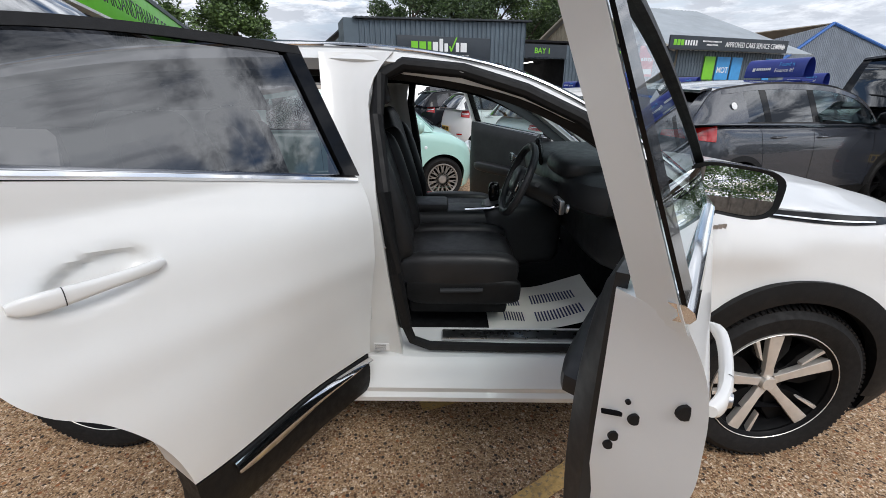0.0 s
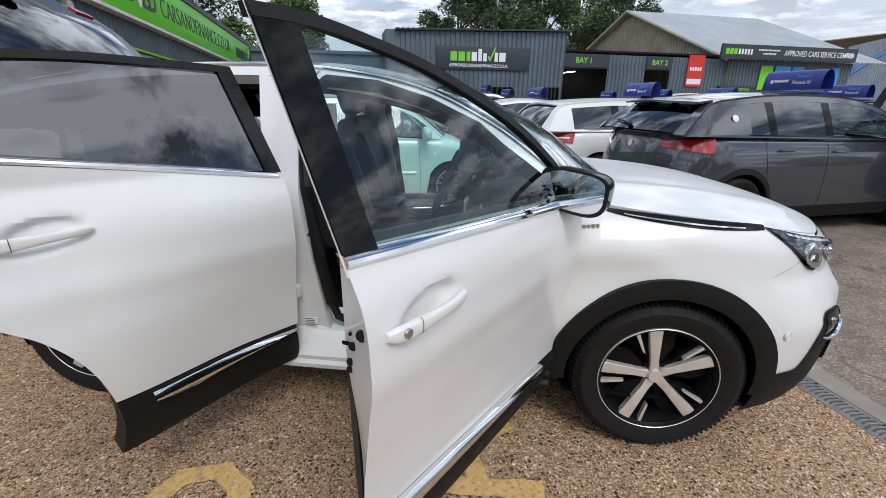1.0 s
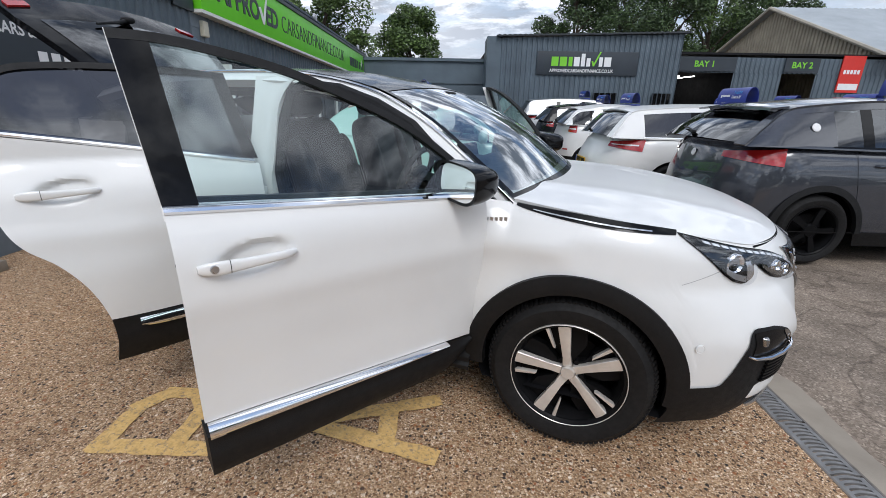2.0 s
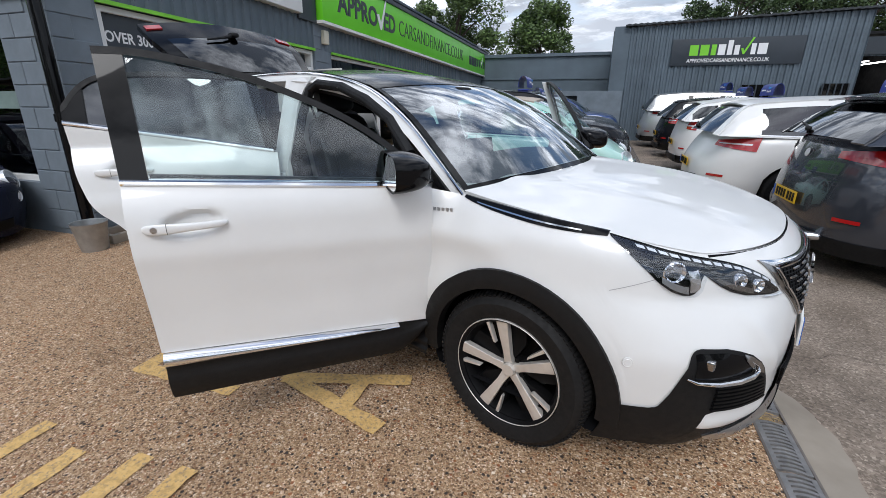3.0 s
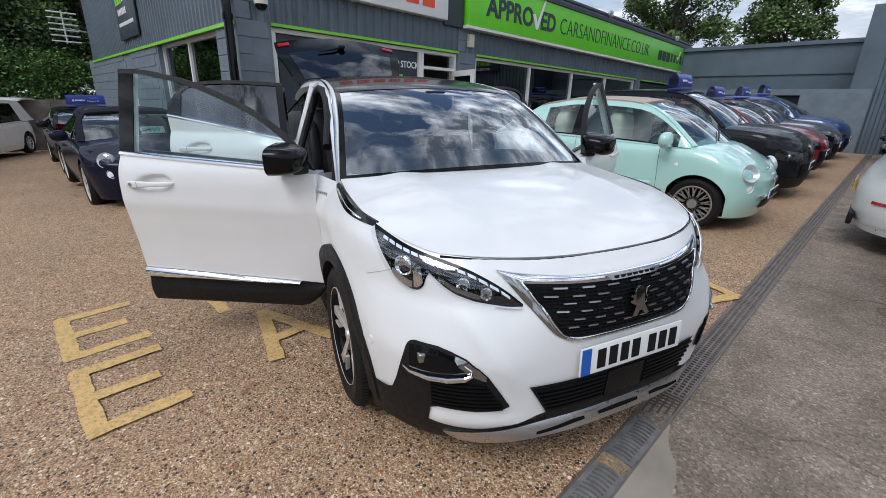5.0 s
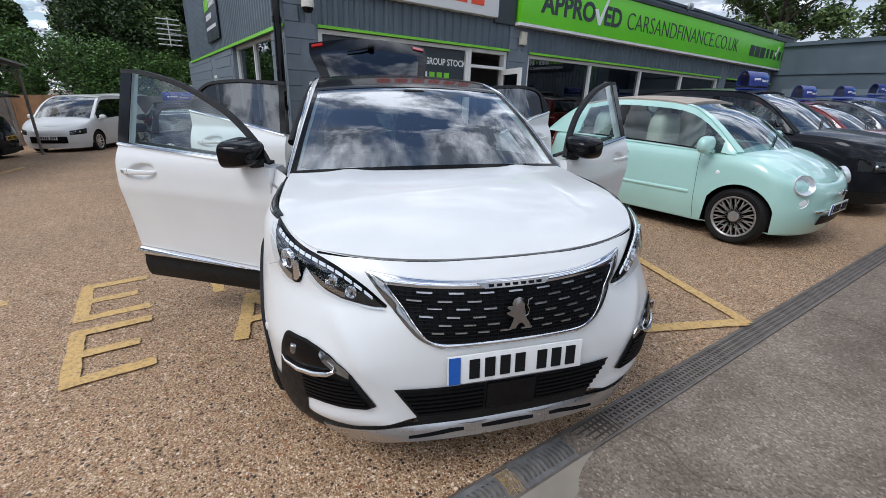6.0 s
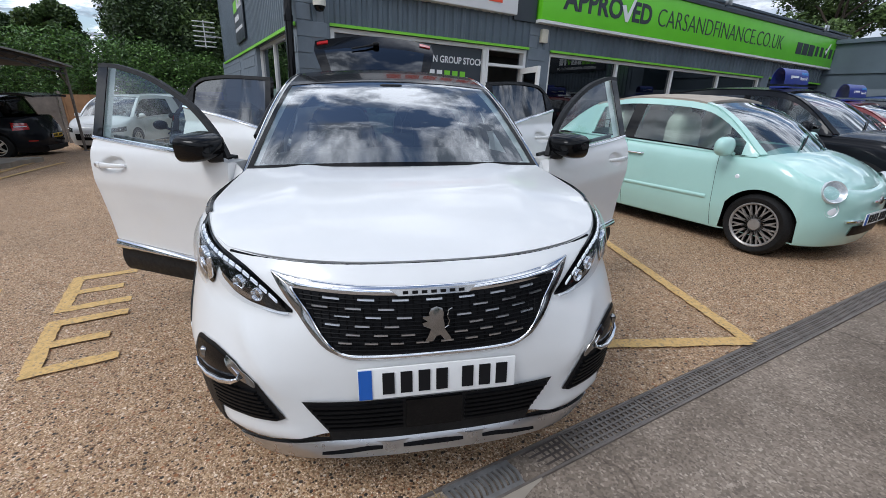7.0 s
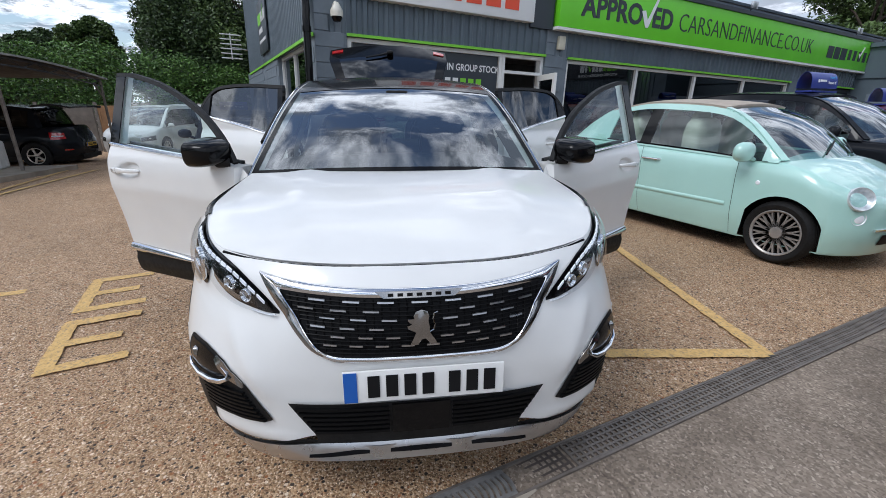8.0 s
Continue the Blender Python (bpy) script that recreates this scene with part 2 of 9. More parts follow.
def brick_paint():
    """Grey masonry paint over block courses; the blocks themselves are built."""
    return plain("grey_masonry_paint", (0.145, 0.176, 0.205), 0.6, 0, 0.14, 3.0, 90)


def rust_metal():
    m, nt, b = nodes_of("galvanised_grating")
    v = coords(nt)
    f = noise_tex(nt, v, 7, 6, 0.7)
    c = ramp(nt, f, [(0.3, (0.12, 0.10, 0.085)), (0.55, (0.22, 0.192, 0.17)), (0.75, (0.165, 0.128, 0.092))])
    nt.links.new(c, b.inputs["Base Color"])
    b.inputs["Metallic"].default_value, b.inputs["Roughness"].default_value = 0.35, 0.55
    return m


M_AGG, M_ASPH, M_YEL, M_GRATE = aggregate(), asphalt(), road_paint(), rust_metal()
M_GRATE2 = plain("galvanised_steel", (0.24, 0.235, 0.23), 0.5, 0.35, 0.3, 14)
M_WHITE = paint("pearl_white_paint", (0.765, 0.765, 0.75), 0.0, 0.35)
M_BLACKG = paint("gloss_black", (0.004, 0.004, 0.0045), 0.0, 0.2)
M_PLAST = plain("black_plastic", (0.006, 0.006, 0.0065), 0.58, 0, 0.2, 12, 260, spec=0.3)
M_RUBBER = plain("tyre_rubber", (0.008, 0.0076, 0.0076), 0.7, 0, 0.25, 15, 120, spec=0.3)
M_CHROME = plain("chrome", (0.78, 0.78, 0.79), 0.08, 1.0, 0.03, 4)
M_SATIN = plain("satin_silver", (0.55, 0.55, 0.56), 0.3, 1.0, 0.06, 9)
M_DKCHROME = plain("dark_chrome", (0.36, 0.35, 0.34), 0.14, 1.0, 0.05, 6)
M_ALLOY = plain("diamond_cut_alloy", (0.74, 0.70, 0.65), 0.35, 0.55, 0.08, 20)
M_RIMBLK = plain("black_rim_paint", (0.006, 0.006, 0.0065), 0.42, 0, 0.2, 14)
M_GLASS = glass("clear_car_glass", (0.72, 0.845, 0.83), ior=1.43, power=5.0)
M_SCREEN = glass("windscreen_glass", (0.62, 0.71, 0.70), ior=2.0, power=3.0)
M_CARSCR = glass("parked_windscreen_glass", (0.62, 0.72, 0.72), ior=1.6, power=3.2)
M_TINT = glass("privacy_glass", (0.10, 0.10, 0.105), ior=1.58)
M_LENS = glass("lamp_lens", (0.9, 0.92, 0.94))
M_FABRIC = plain("black_seat_leather", (0.016, 0.016, 0.017), 0.45, 0, 0.2, 9, spec=0.4)
M_TRIM = plain("dark_interior_trim", (0.020, 0.021, 0.0225), 0.45, 0, 0.2, 10, spec=0.4)
# near black: the shade inside hollows, slots and gaps is put into this colour
M_DARK = plain("shaded_hollow", (0.006, 0.006, 0.007), 0.9, 0, 0.2, 5)
M_LED = plain("white_lamp_insert", (0.85, 0.87, 0.9), 0.2, 0, 0.03, 4)
M_BOWL = plain("lamp_reflector", (0.72, 0.74, 0.75), 0.32, 0.45, 0.08, 40)
M_RED = paint("red_lamp_lens", (0.42, 0.012, 0.012), 0, 0.15)
M_CARPET = plain("black_carpet", (0.01, 0.01, 0.011), 0.95, 0, 0.3, 30, 500)
M_CREAM = plain("cream_leather", (0.58, 0.52, 0.44), 0.5, 0, 0.08, 8, 200)
M_PLATEW = plain("white_plate", (0.80, 0.80, 0.78), 0.4, 0, 0.03, 6)
M_PLATEY = plain("yellow_plate", (0.72, 0.45, 0.02), 0.4, 0, 0.04, 6)
M_INK = plain("black_print", (0.012, 0.012, 0.013), 0.5, 0, 0.1, 5)
M_BLUE = plain("blue_print", (0.012, 0.10, 0.42), 0.45, 0, 0.08, 5)
M_NAVY = plain("navy_sign_vinyl", (0.022, 0.04, 0.25), 0.35, 0, 0.1, 3)
M_SKYB = plain("light_blue_print", (0.06, 0.32, 0.68), 0.45, 0, 0.08, 5)
M_PRINT = plain("white_print", (0.80, 0.80, 0.80), 0.5, 0, 0.04, 5)
M_GREEN = plain("lime_green_sign", (0.15, 0.60, 0.02), 0.35, 0, 0.05, 1.5)
M_GREENP = plain("green_print", (0.20, 0.58, 0.03), 0.45, 0, 0.06, 4)
M_SLATE = plain("dark_slate_sign", (0.028, 0.036, 0.046), 0.42, 0, 0.12, 2)
M_CLAD = plain("grey_corrugated_cladding", (0.096, 0.125, 0.150), 0.45, 0.1, 0.16, 1.2, 60)
M_BRICK = brick_paint()
M_UPVC = plain("white_window_frame", (0.74, 0.74, 0.72), 0.4, 0, 0.06, 3)
M_REDP = plain("red_print", (0.62, 0.03, 0.02), 0.45, 0, 0.07, 4)
M_CONC = plain("pale_concrete", (0.30, 0.26, 0.21), 0.85, 0, 0.22, 2.4, 140)
M_SHOPGL = glass("shop_glass", (0.20, 0.215, 0.225), ior=1.55)
M_LEAF = leaf_mat("tree_leaves", (0.028, 0.052, 0.016), (0.098, 0.155, 0.042))
M_LEAF2 = leaf_mat("dark_tree_leaves", (0.020, 0.037, 0.016), (0.066, 0.108, 0.036))
M_HEDGE = leaf_mat("hedge_leaves", (0.03, 0.07, 0.016), (0.10, 0.20, 0.04))
M_BARK = plain("bark", (0.06, 0.045, 0.033), 0.9, 0, 0.35, 9, 40)
# ---------------------------------------------------------------- building tools
LOT = pose(0.87, 0.1, 0, 0, 0, 21.2)             # u: across the drain, v: along it
DRAIN = LOT @ pose(0.036, 0, 0, 0, 0, -1.25)      # the drain runs a little askew
SHOP = LOT @ pose(-5.9, 5.4, -0.05, -1.4, 0, 0)      # the shop stands level, the forecourt falls


def part(name, bm, material, parent=None, label="", sharp=35, m=None):
    """Links a bmesh as one mesh object, under a thing or a part."""
    me = bpy.data.meshes.new(name)
    bm.normal_update()
    bm.to_mesh(me)
    bm.free()
    for q in (material if isinstance(material, (list, tuple)) else [material]):
        me.materials.append(q)
    me.shade_smooth()
    me.set_sharp_from_angle(angle=radians(sharp))
    ob = new(name, me)
    if parent is not None:
        ob.parent = parent
    if m is not None:
        ob.matrix_basis = m
    if label:
        ob["label"] = label
    return ob


def thing(name, m, label, category, group="", kind=""):
    ob = new(name)
    ob.empty_display_size = 0.1
    ob.matrix_basis = m
    return tagged(ob, label, category, group, kind)


def B():
    return bmesh.new()


def box(bm, c, s, bev=0.0, m=None, seg=2):
    r = bmesh.ops.create_cube(bm, size=1, matrix=(m or Matrix()) @ Matrix.Translation(c) @ Matrix.Diagonal((*s, 1)))
    if bev:
        es = {e for v in r["verts"] for e in v.link_edges}
        bmesh.ops.bevel(bm, geom=list(es), offset=bev, segments=seg, affect="EDGES", profile=0.6)
    return bm


def poly_slab(bm, pts, h0, h1, m=None, bev=0.0):
    """A prism: the outline pts (x, y) between heights h0 and h1."""
    m = m or Matrix()
    lo = [bm.verts.new(m @ Vector((x, y, h0))) for x, y in pts]
    hi = [bm.verts.new(m @ Vector((x, y, h1))) for x, y in pts]
    n = len(pts)
    fs = [bm.faces.new(lo[::-1]), bm.faces.new(hi)]
    for k in range(n):
        fs.append(bm.faces.new((lo[k], lo[(k + 1) % n], hi[(k + 1) % n], hi[k])))
    if bev:
        bmesh.ops.bevel(bm, geom=list(fs[1].edges), offset=bev, segments=2, affect="EDGES", profile=0.6)
    bmesh.ops.recalc_face_normals(bm, faces=[f for f in bm.faces])
    return bm


def lathe(bm, prof, n=40, m=None, close=False, mat=0):
    """Turns the profile (radius, height along local z) about the z axis."""
    m = m or Matrix()
    rings = []
    for r, h in prof:
        rings.append([bm.verts.new(m @ Vector((r * math.cos(2 * math.pi * k / n), r * math.sin(2 * math.pi * k / n), h))) for k in range(n)] if r > 1e-6 else [bm.verts.new(m @ Vector((0, 0, h)))])
    pairs = list(zip(rings, rings[1:])) + ([(rings[-1], rings[0])] if close else [])
    for a, b in pairs:
        for k in range(n):
            j = (k + 1) % n
            if len(a) == 1 and len(b) == 1:
                continue
            if len(a) == 1:
                f = bm.faces.new((a[0], b[j], b[k]))
            elif len(b) == 1:
                f = bm.faces.new((a[k], a[j], b[0]))
            else:
                f = bm.faces.new((a[k], a[j], b[j], b[k]))
            f.material_index = mat
    return bm


def tube(bm, path, r, n=10, caps=True):
    """A round bar along a path of points; r may be a list."""
    path = [Vector(p) for p in path]
    rs = r if isinstance(r, (list, tuple)) else [r] * len(path)
    rings = []
    up = Vector((0, 0, 1))
    for k, p in enumerate(path):
        d = (path[min(k + 1, len(path) - 1)] - path[max(k - 1, 0)]).normalized()
        a = d.cross(up)
        if a.length < 1e-3:
            a = d.cross(Vector((1, 0, 0)))
        a.normalize()
        b = d.cross(a)
        rings.append([bm.verts.new(p + rs[k] * (a * math.cos(2 * math.pi * j / n) + b * math.sin(2 * math.pi * j / n))) for j in range(n)])
    for q, w in zip(rings, rings[1:]):
        for j in range(n):
            bm.faces.new((q[j], q[(j + 1) % n], w[(j + 1) % n], w[j]))
    if caps:
        bm.faces.new(rings[0][::-1])
        bm.faces.new(rings[-1])
    return bm


def sheet(bm, fn, nu, nv, u0=0.0, u1=1.0, v0=0.0, v1=1.0, thick=0.0, inward=None, mats=(0, 0, 0), skip=None):
    """A curved panel fn(u, v) -> point. thick > 0 gives it a back and rims; inward(p, u, v): the way to its back."""
    def at(i, j):
        return Vector(fn(u0 + (u1 - u0) * i / nu, v0 + (v1 - v0) * j / nv))
    P = [[at(i, j) for j in range(nv + 1)] for i in range(nu + 1)]
    V = [[bm.verts.new(p) for p in row] for row in P]
    for i in range(nu):
        for j in range(nv):
            f = bm.faces.new((V[i][j], V[i + 1][j], V[i + 1][j + 1], V[i][j + 1]))
            f.material_index = mats[0]
    if thick:
        Q = []
        for i in range(nu + 1):
            row = []
            for j in range(nv + 1):
                a = P[min(i + 1, nu)][j] - P[max(i - 1, 0)][j]
                b = P[i][min(j + 1, nv)] - P[i][max(j - 1, 0)]
                nrm = a.cross(b).normalized()
                w = inward if inward is not None else -nrm
                row.append(bm.verts.new(P[i][j] + (w.normalized() if isinstance(w, Vector) else Vector(w)) * thick))
            Q.append(row)
        for i in range(nu):
            for j in range(nv):
                f = bm.faces.new((Q[i][j], Q[i][j + 1], Q[i + 1][j + 1], Q[i + 1][j]))
                f.material_index = mats[1]
        ring = [(i, 0) for i in range(nu)] + [(nu, j) for j in range(nv)] + [(i, nv) for i in range(nu, 0, -1)] + [(0, j) for j in range(nv, 0, -1)]
        for k, (i, j) in enumerate(ring):
            i2, j2 = ring[(k + 1) % len(ring)]
            f = bm.faces.new((V[i2][j2], V[i][j], Q[i][j], Q[i2][j2]))
            f.material_index = mats[2]
    return bm


def lerp_table(tab, x):
    """Smooth reading of a table of (x, y)."""
    if x <= tab[0][0]:
        return tab[0][1]
    for (x0, y0), (x1, y1) in zip(tab, tab[1:]):
        if x <= x1:
            t = (x - x0) / (x1 - x0)
            return y0 + (y1 - y0) * t
    return tab[-1][1]


def smooth_table(tab, x):
    """Catmull-Rom reading of a table of (x, y)."""
    n = len(tab)
    if x <= tab[0][0]:
        return tab[0][1]
    if x >= tab[-1][0]:
        return tab[-1][1]
    for k in range(n - 1):
        x0, y0 = tab[k]
        x1, y1 = tab[k + 1]
        if x <= x1:
            h = x1 - x0
            m0 = (y1 - tab[k - 1][1]) / (x1 - tab[k - 1][0]) if k > 0 else (y1 - y0) / h
            m1 = (tab[k + 2][1] - y0) / (tab[k + 2][0] - x0) if k + 2 < n else (y1 - y0) / h
            t = (x - x0) / h
            return (2 * t**3 - 3 * t**2 + 1) * y0 + (t**3 - 2 * t**2 + t) * h * m0 + (-2 * t**3 + 3 * t**2) * y1 + (t**3 - t**2) * h * m1


def words(name, text, size, material, m, parent=None, depth=0.004, squeeze=1.0, align="LEFT", bold=0.0, fit=None):
    """Raised lettering in the built-in font; m: the pose of the text plane (x along, y up, z out)."""
    cu = bpy.data.curves.new(name, "FONT")
    cu.body, cu.size, cu.extrude, cu.align_x, cu.offset = text, size, depth, align, bold
    cu.resolution_u = 3
    tmp = bpy.data.objects.new(name, cu)
    scene.collection.objects.link(tmp)
    bpy.context.view_layer.update()
    me = bpy.data.meshes.new_from_object(tmp.evaluated_get(bpy.context.evaluated_depsgraph_get()))
    bpy.data.objects.remove(tmp)
    me.materials.clear()
    me.materials.append(material)
    if fit:
        squeeze = fit / max(v.co.x for v in me.vertices)
    for v in me.vertices:
        v.co.x *= squeeze
    ob = new(name, me)
    ob.matrix_basis = m
    if parent is not None:
        ob.parent = parent
    return ob


def bars(bm, x0, x1, y, h, n, m, gap=0.35, depth=0.003):
    """A row of n plain bars standing for letters that are not written out."""
    w = (x1 - x0) / n
    for k in range(n):
        box(bm, (x0 + w * (k + 0.5), y, depth / 2), (w * (1 - gap), h, depth), 0, m)
    return bm
# ---------------------------------------------------------------- wheels and parked cars
def spow(a, e):
    return math.copysign(abs(a) ** e, a)


def puff(bm, c, r, n=4.0, m=None, nu=20, nv=12):
    """A cushion: a superellipsoid of half sizes r."""
    m = (m or Matrix()) @ Matrix.Translation(c)
    e = 2.0 / n
    def at(i, j):
        a, b = 2 * math.pi * i / nu, -math.pi / 2 + math.pi * j / nv
        return m @ Vector((r[0] * spow(math.cos(b), e) * spow(math.cos(a), e), r[1] * spow(math.cos(b), e) * spow(math.sin(a), e), r[2] * spow(math.sin(b), e)))
    lo, hi = bm.verts.new(at(0, 0)), bm.verts.new(at(0, nv))
    R = [[bm.verts.new(at(i, j)) for i in range(nu)] for j in range(1, nv)]
    for i in range(nu):
        k = (i + 1) % nu
        bm.faces.new((lo, R[0][k], R[0][i]))
        bm.faces.new((hi, R[-1][i], R[-1][k]))
        for a, b in zip(R, R[1:]):
            bm.faces.new((a[i], a[k], b[k], b[i]))
    return bm


def make_wheel(parent, m, r, w, rr, style, faced, name="wheel"):
    """One wheel, axis along local z, outer side up. rr: rim radius. style: the spoke pattern."""
    bm = B()
    lathe(bm, [(0.02, -w * 0.1), (rr * 0.62, -w * 0.1), (rr * 0.62, -w * 0.02), (0.02, 0.0)], 36)          # brake disc
    lathe(bm, [(rr - 0.012, -w * 0.45), (rr - 0.03, -w * 0.3), (rr - 0.03, w * 0.25), (rr - 0.01, w * 0.4)], 40)   # barrel
    wheel = part(name, bm, M_RIMBLK, parent, m=m)
    bm = B()
    h = w / 2
    lathe(bm, [(rr - 0.015, -h * 0.8), (rr + 0.02, -h), (r * 0.88, -h * 1.04), (r - 0.018, -h * 0.86), (r - 0.004, -h * 0.6), (r, -h * 0.36), (r - 0.008, -h * 0.34), (r - 0.008, -h * 0.3), (r, -h * 0.28),
               (r, -0.008), (r - 0.008, -0.006), (r - 0.008, 0.006), (r, 0.008), (r, h * 0.28), (r - 0.008, h * 0.3), (r - 0.008, h * 0.34), (r, h * 0.36), (r - 0.004, h * 0.6), (r - 0.018, h * 0.86), (r * 0.88, h * 1.04), (rr + 0.03, h * 1.02), (rr + 0.008, h * 0.92), (rr + 0.004, h * 0.7)], 64)
    if style == "five":
        tagged(part("tyre", bm, M_RUBBER, wheel))
        bm = B()
        for k in range(96):                                        # shoulder blocks of the tread
            a = 2 * math.pi * k / 96
            for sgn in (1, -1):
                box(bm, (0, 0, 0), (0.012, 0.012, 0.034), 0, Matrix.Rotation(a + sgn * 0.015, 4, "Z") @ Matrix.Translation((r - 0.0105, 0, sgn * h * 0.73)) @ Matrix.Rotation(radians(-sgn * 22), 4, "Y"))
    if style == "five":
        tagged(part("tread", bm, M_RUBBER, wheel), kind="stuff")
    else:
        part("tyre", bm, M_RUBBER, wheel)
    z = h * 0.86
    if style == "five":
        for k in range(5):
            rot = Matrix.Rotation(radians(72 * k + 100), 4, "Z")
            bm = B()
            poly_slab(bm, [(0.03, -0.020), (0.075, -0.017), (rr - 0.010, -0.032), (rr - 0.002, -0.006), (rr - 0.010, 0.022), (0.075, 0.015), (0.03, 0.020)], z - 0.026, z, rot, 0.003)
            for v in bm.verts:                                      # spokes dish towards the hub
                d = math.hypot(v.co.x, v.co.y)
                v.co.z -= 0.028 * max(0, 1 - d / rr) ** 0.8
            part("spoke", bm, M_ALLOY, wheel)
            bm = B()
            poly_slab(bm, [(rr * 0.52, 0.040), (rr - 0.012, 0.060), (rr - 0.016, 0.076), (rr * 0.54, 0.049)], z - 0.026, z - 0.004, rot, 0.002)
            part("spoke_blade", bm, M_ALLOY, wheel)
            bm = B()
            poly_slab(bm, [(0.05, -0.03), (rr * 0.5, -0.085), (rr - 0.02, -0.10), (rr - 0.02, 0.075), (rr * 0.55, 0.052), (0.09, 0.02), (0.05, 0.03)], z - 0.085, z - 0.045, rot, 0.006)
            part("dark_spoke", bm, M_RIMBLK, wheel)
        bm = B()
        lathe(bm, [(0.0, z - 0.012), (0.026, z - 0.013), (0.030, z - 0.02), (0.030, z - 0.06)], 28)
        part("centre_cap", bm, M_ALLOY, wheel)
        for k in range(5):
            bm = B()
            a = radians(72 * k + 58)
            lathe(bm, [(0, z - 0.035), (0.011, z - 0.037), (0.012, z - 0.07)], 12, Matrix.Translation((0.055 * math.cos(a), 0.055 * math.sin(a), 0)))
            part("wheel_bolt", bm, M_RIMBLK, wheel)
        bm = B()
        lathe(bm, [(rr - 0.014, z - 0.05), (rr - 0.013, z - 0.004), (rr - 0.004, z + 0.006), (rr + 0.004, z + 0.010), (rr + 0.004, z - 0.03)], 56)
        part("rim", bm, M_RIMBLK, wheel)
        bm = B()
        lathe(bm, [(rr + 0.0005, z + 0.0105), (rr + 0.0025, z + 0.0125), (rr + 0.0045, z + 0.011), (rr + 0.005, z + 0.002)], 56)
        part("rim_lip", bm, M_ALLOY, wheel)
    else:
        n = {"multi": 14, "ten": 10, "dark": 5, "plain": 7}[style]
        bm = B()
        for k in range(n):
            rot = Matrix.Rotation(2 * math.pi * k / n, 4, "Z")
            ww = rr * (0.075 if n >= 10 else 0.13)
            if style == "multi":
                for sg in (1, -1):
                    poly_slab(bm, [(rr * 0.28, sg * 0.002), (rr * 0.6, sg * rr * 0.15), (rr - 0.01, sg * rr * 0.14), (rr - 0.01, sg * rr * 0.08), (rr * 0.62, sg * rr * 0.085), (rr * 0.28, sg * rr * 0.035)][::sg], z - 0.03, z - 0.008, rot)
            else:
                poly_slab(bm, [(rr * 0.15, -ww * 0.7), (rr - 0.008, -ww), (rr - 0.008, ww), (rr * 0.15, ww * 0.7)], z - 0.035, z - 0.008, rot)
        lathe(bm, [(0.0, z), (rr * 0.24, z - 0.004), (rr * 0.29, z - 0.02), (rr * 0.29, z - 0.05)], 28)
        lathe(bm, [(rr - 0.016, z - 0.03), (rr - 0.014, z), (rr - 0.002, z + 0.010), (rr + 0.006, z + 0.008), (rr + 0.004, z - 0.03)], 44)
        part("rim", bm, faced, wheel)
    return wheel


def wheel_pose(x, y, r, side, steer=0.0):
    """side -1: the car's right, whose outer face looks to -y."""
    return pose(x, y, r, 0, 0, steer) @ pose(0, 0, 0, 90 if side < 0 else -90, 0, 0)


def number_plate(parent, m, yellow=False, w=0.52, h=0.111, euro=True):
    bm = B()
    box(bm, (0, 0, 0.004), (w, h, 0.008), 0.002)
    p = part("number_plate", bm, M_PLATEY if yellow else M_PLATEW, parent, "yellow number plate" if yellow else "white number plate", m=m)
    x0 = -w / 2 + (0.055 if euro else 0.02)
    for k in range(7):
        bm = B()
        x = x0 + 0.03 + k * (w - 0.115) / 7 + (0.028 if k > 3 else 0)
        box(bm, (x + 0.012, 0.0, 0.0098), (0.038, 0.076, 0.0035))
        part("plate_character", bm, M_INK, p)
    if euro:
        bm = B()
        box(bm, (-w / 2 + 0.024, 0, 0.0094), (0.042, h - 0.006, 0.003))
        part("blue_band", bm, M_BLUE, p)
    return p


def roof_sign(m, group="roof signs"):
    """A dealer's magnetic roof banner: a curved blue board over a base."""
    t = thing("roof_sign", m, "dark blue curved finance banner standing on a car roof", "sign", group)
    bm = B()
    def f(u, v):
        a = math.pi * (0.02 + 0.96 * v)
        return (-0.10 * math.cos(a) - 0.02 * v, (u - 0.5) * 0.74, 0.02 + 0.25 * math.sin(a) ** 0.7)
    sheet(bm, f, 6, 14, thick=0.004)
    part("banner", bm, M_NAVY, t)
    bm = B()
    box(bm, (0, 0, 0.012), (0.20, 0.74, 0.024), 0.006)
    part("base", bm, M_NAVY, t)
    for sg in (1, -1):
        face = pose(sg * 0.104, 0, 0.15, 90, 0, 90 if sg > 0 else -90) @ pose(0, 0, 0, -8, 0, 0)
        words("lettering", "Found it", 0.062, M_SKYB, face @ pose(0.06, 0.035, 0.004), t, 0.001, 0.9)
        words("lettering", "Finance it?", 0.062, M_PRINT, face @ pose(0.02, -0.035, 0.004), t, 0.001, 0.88)
        bm = B()
        box(bm, (-0.25, 0.0, 0.004), (0.035, 0.04, 0.002), 0, face)
        bars(bm, -0.22, -0.03, 0.005, 0.03, 8, face @ pose(0, 0, 0.004), 0.25, 0.002)
        part("trade_mark_bars", bm, M_PRINT, t)
    return t


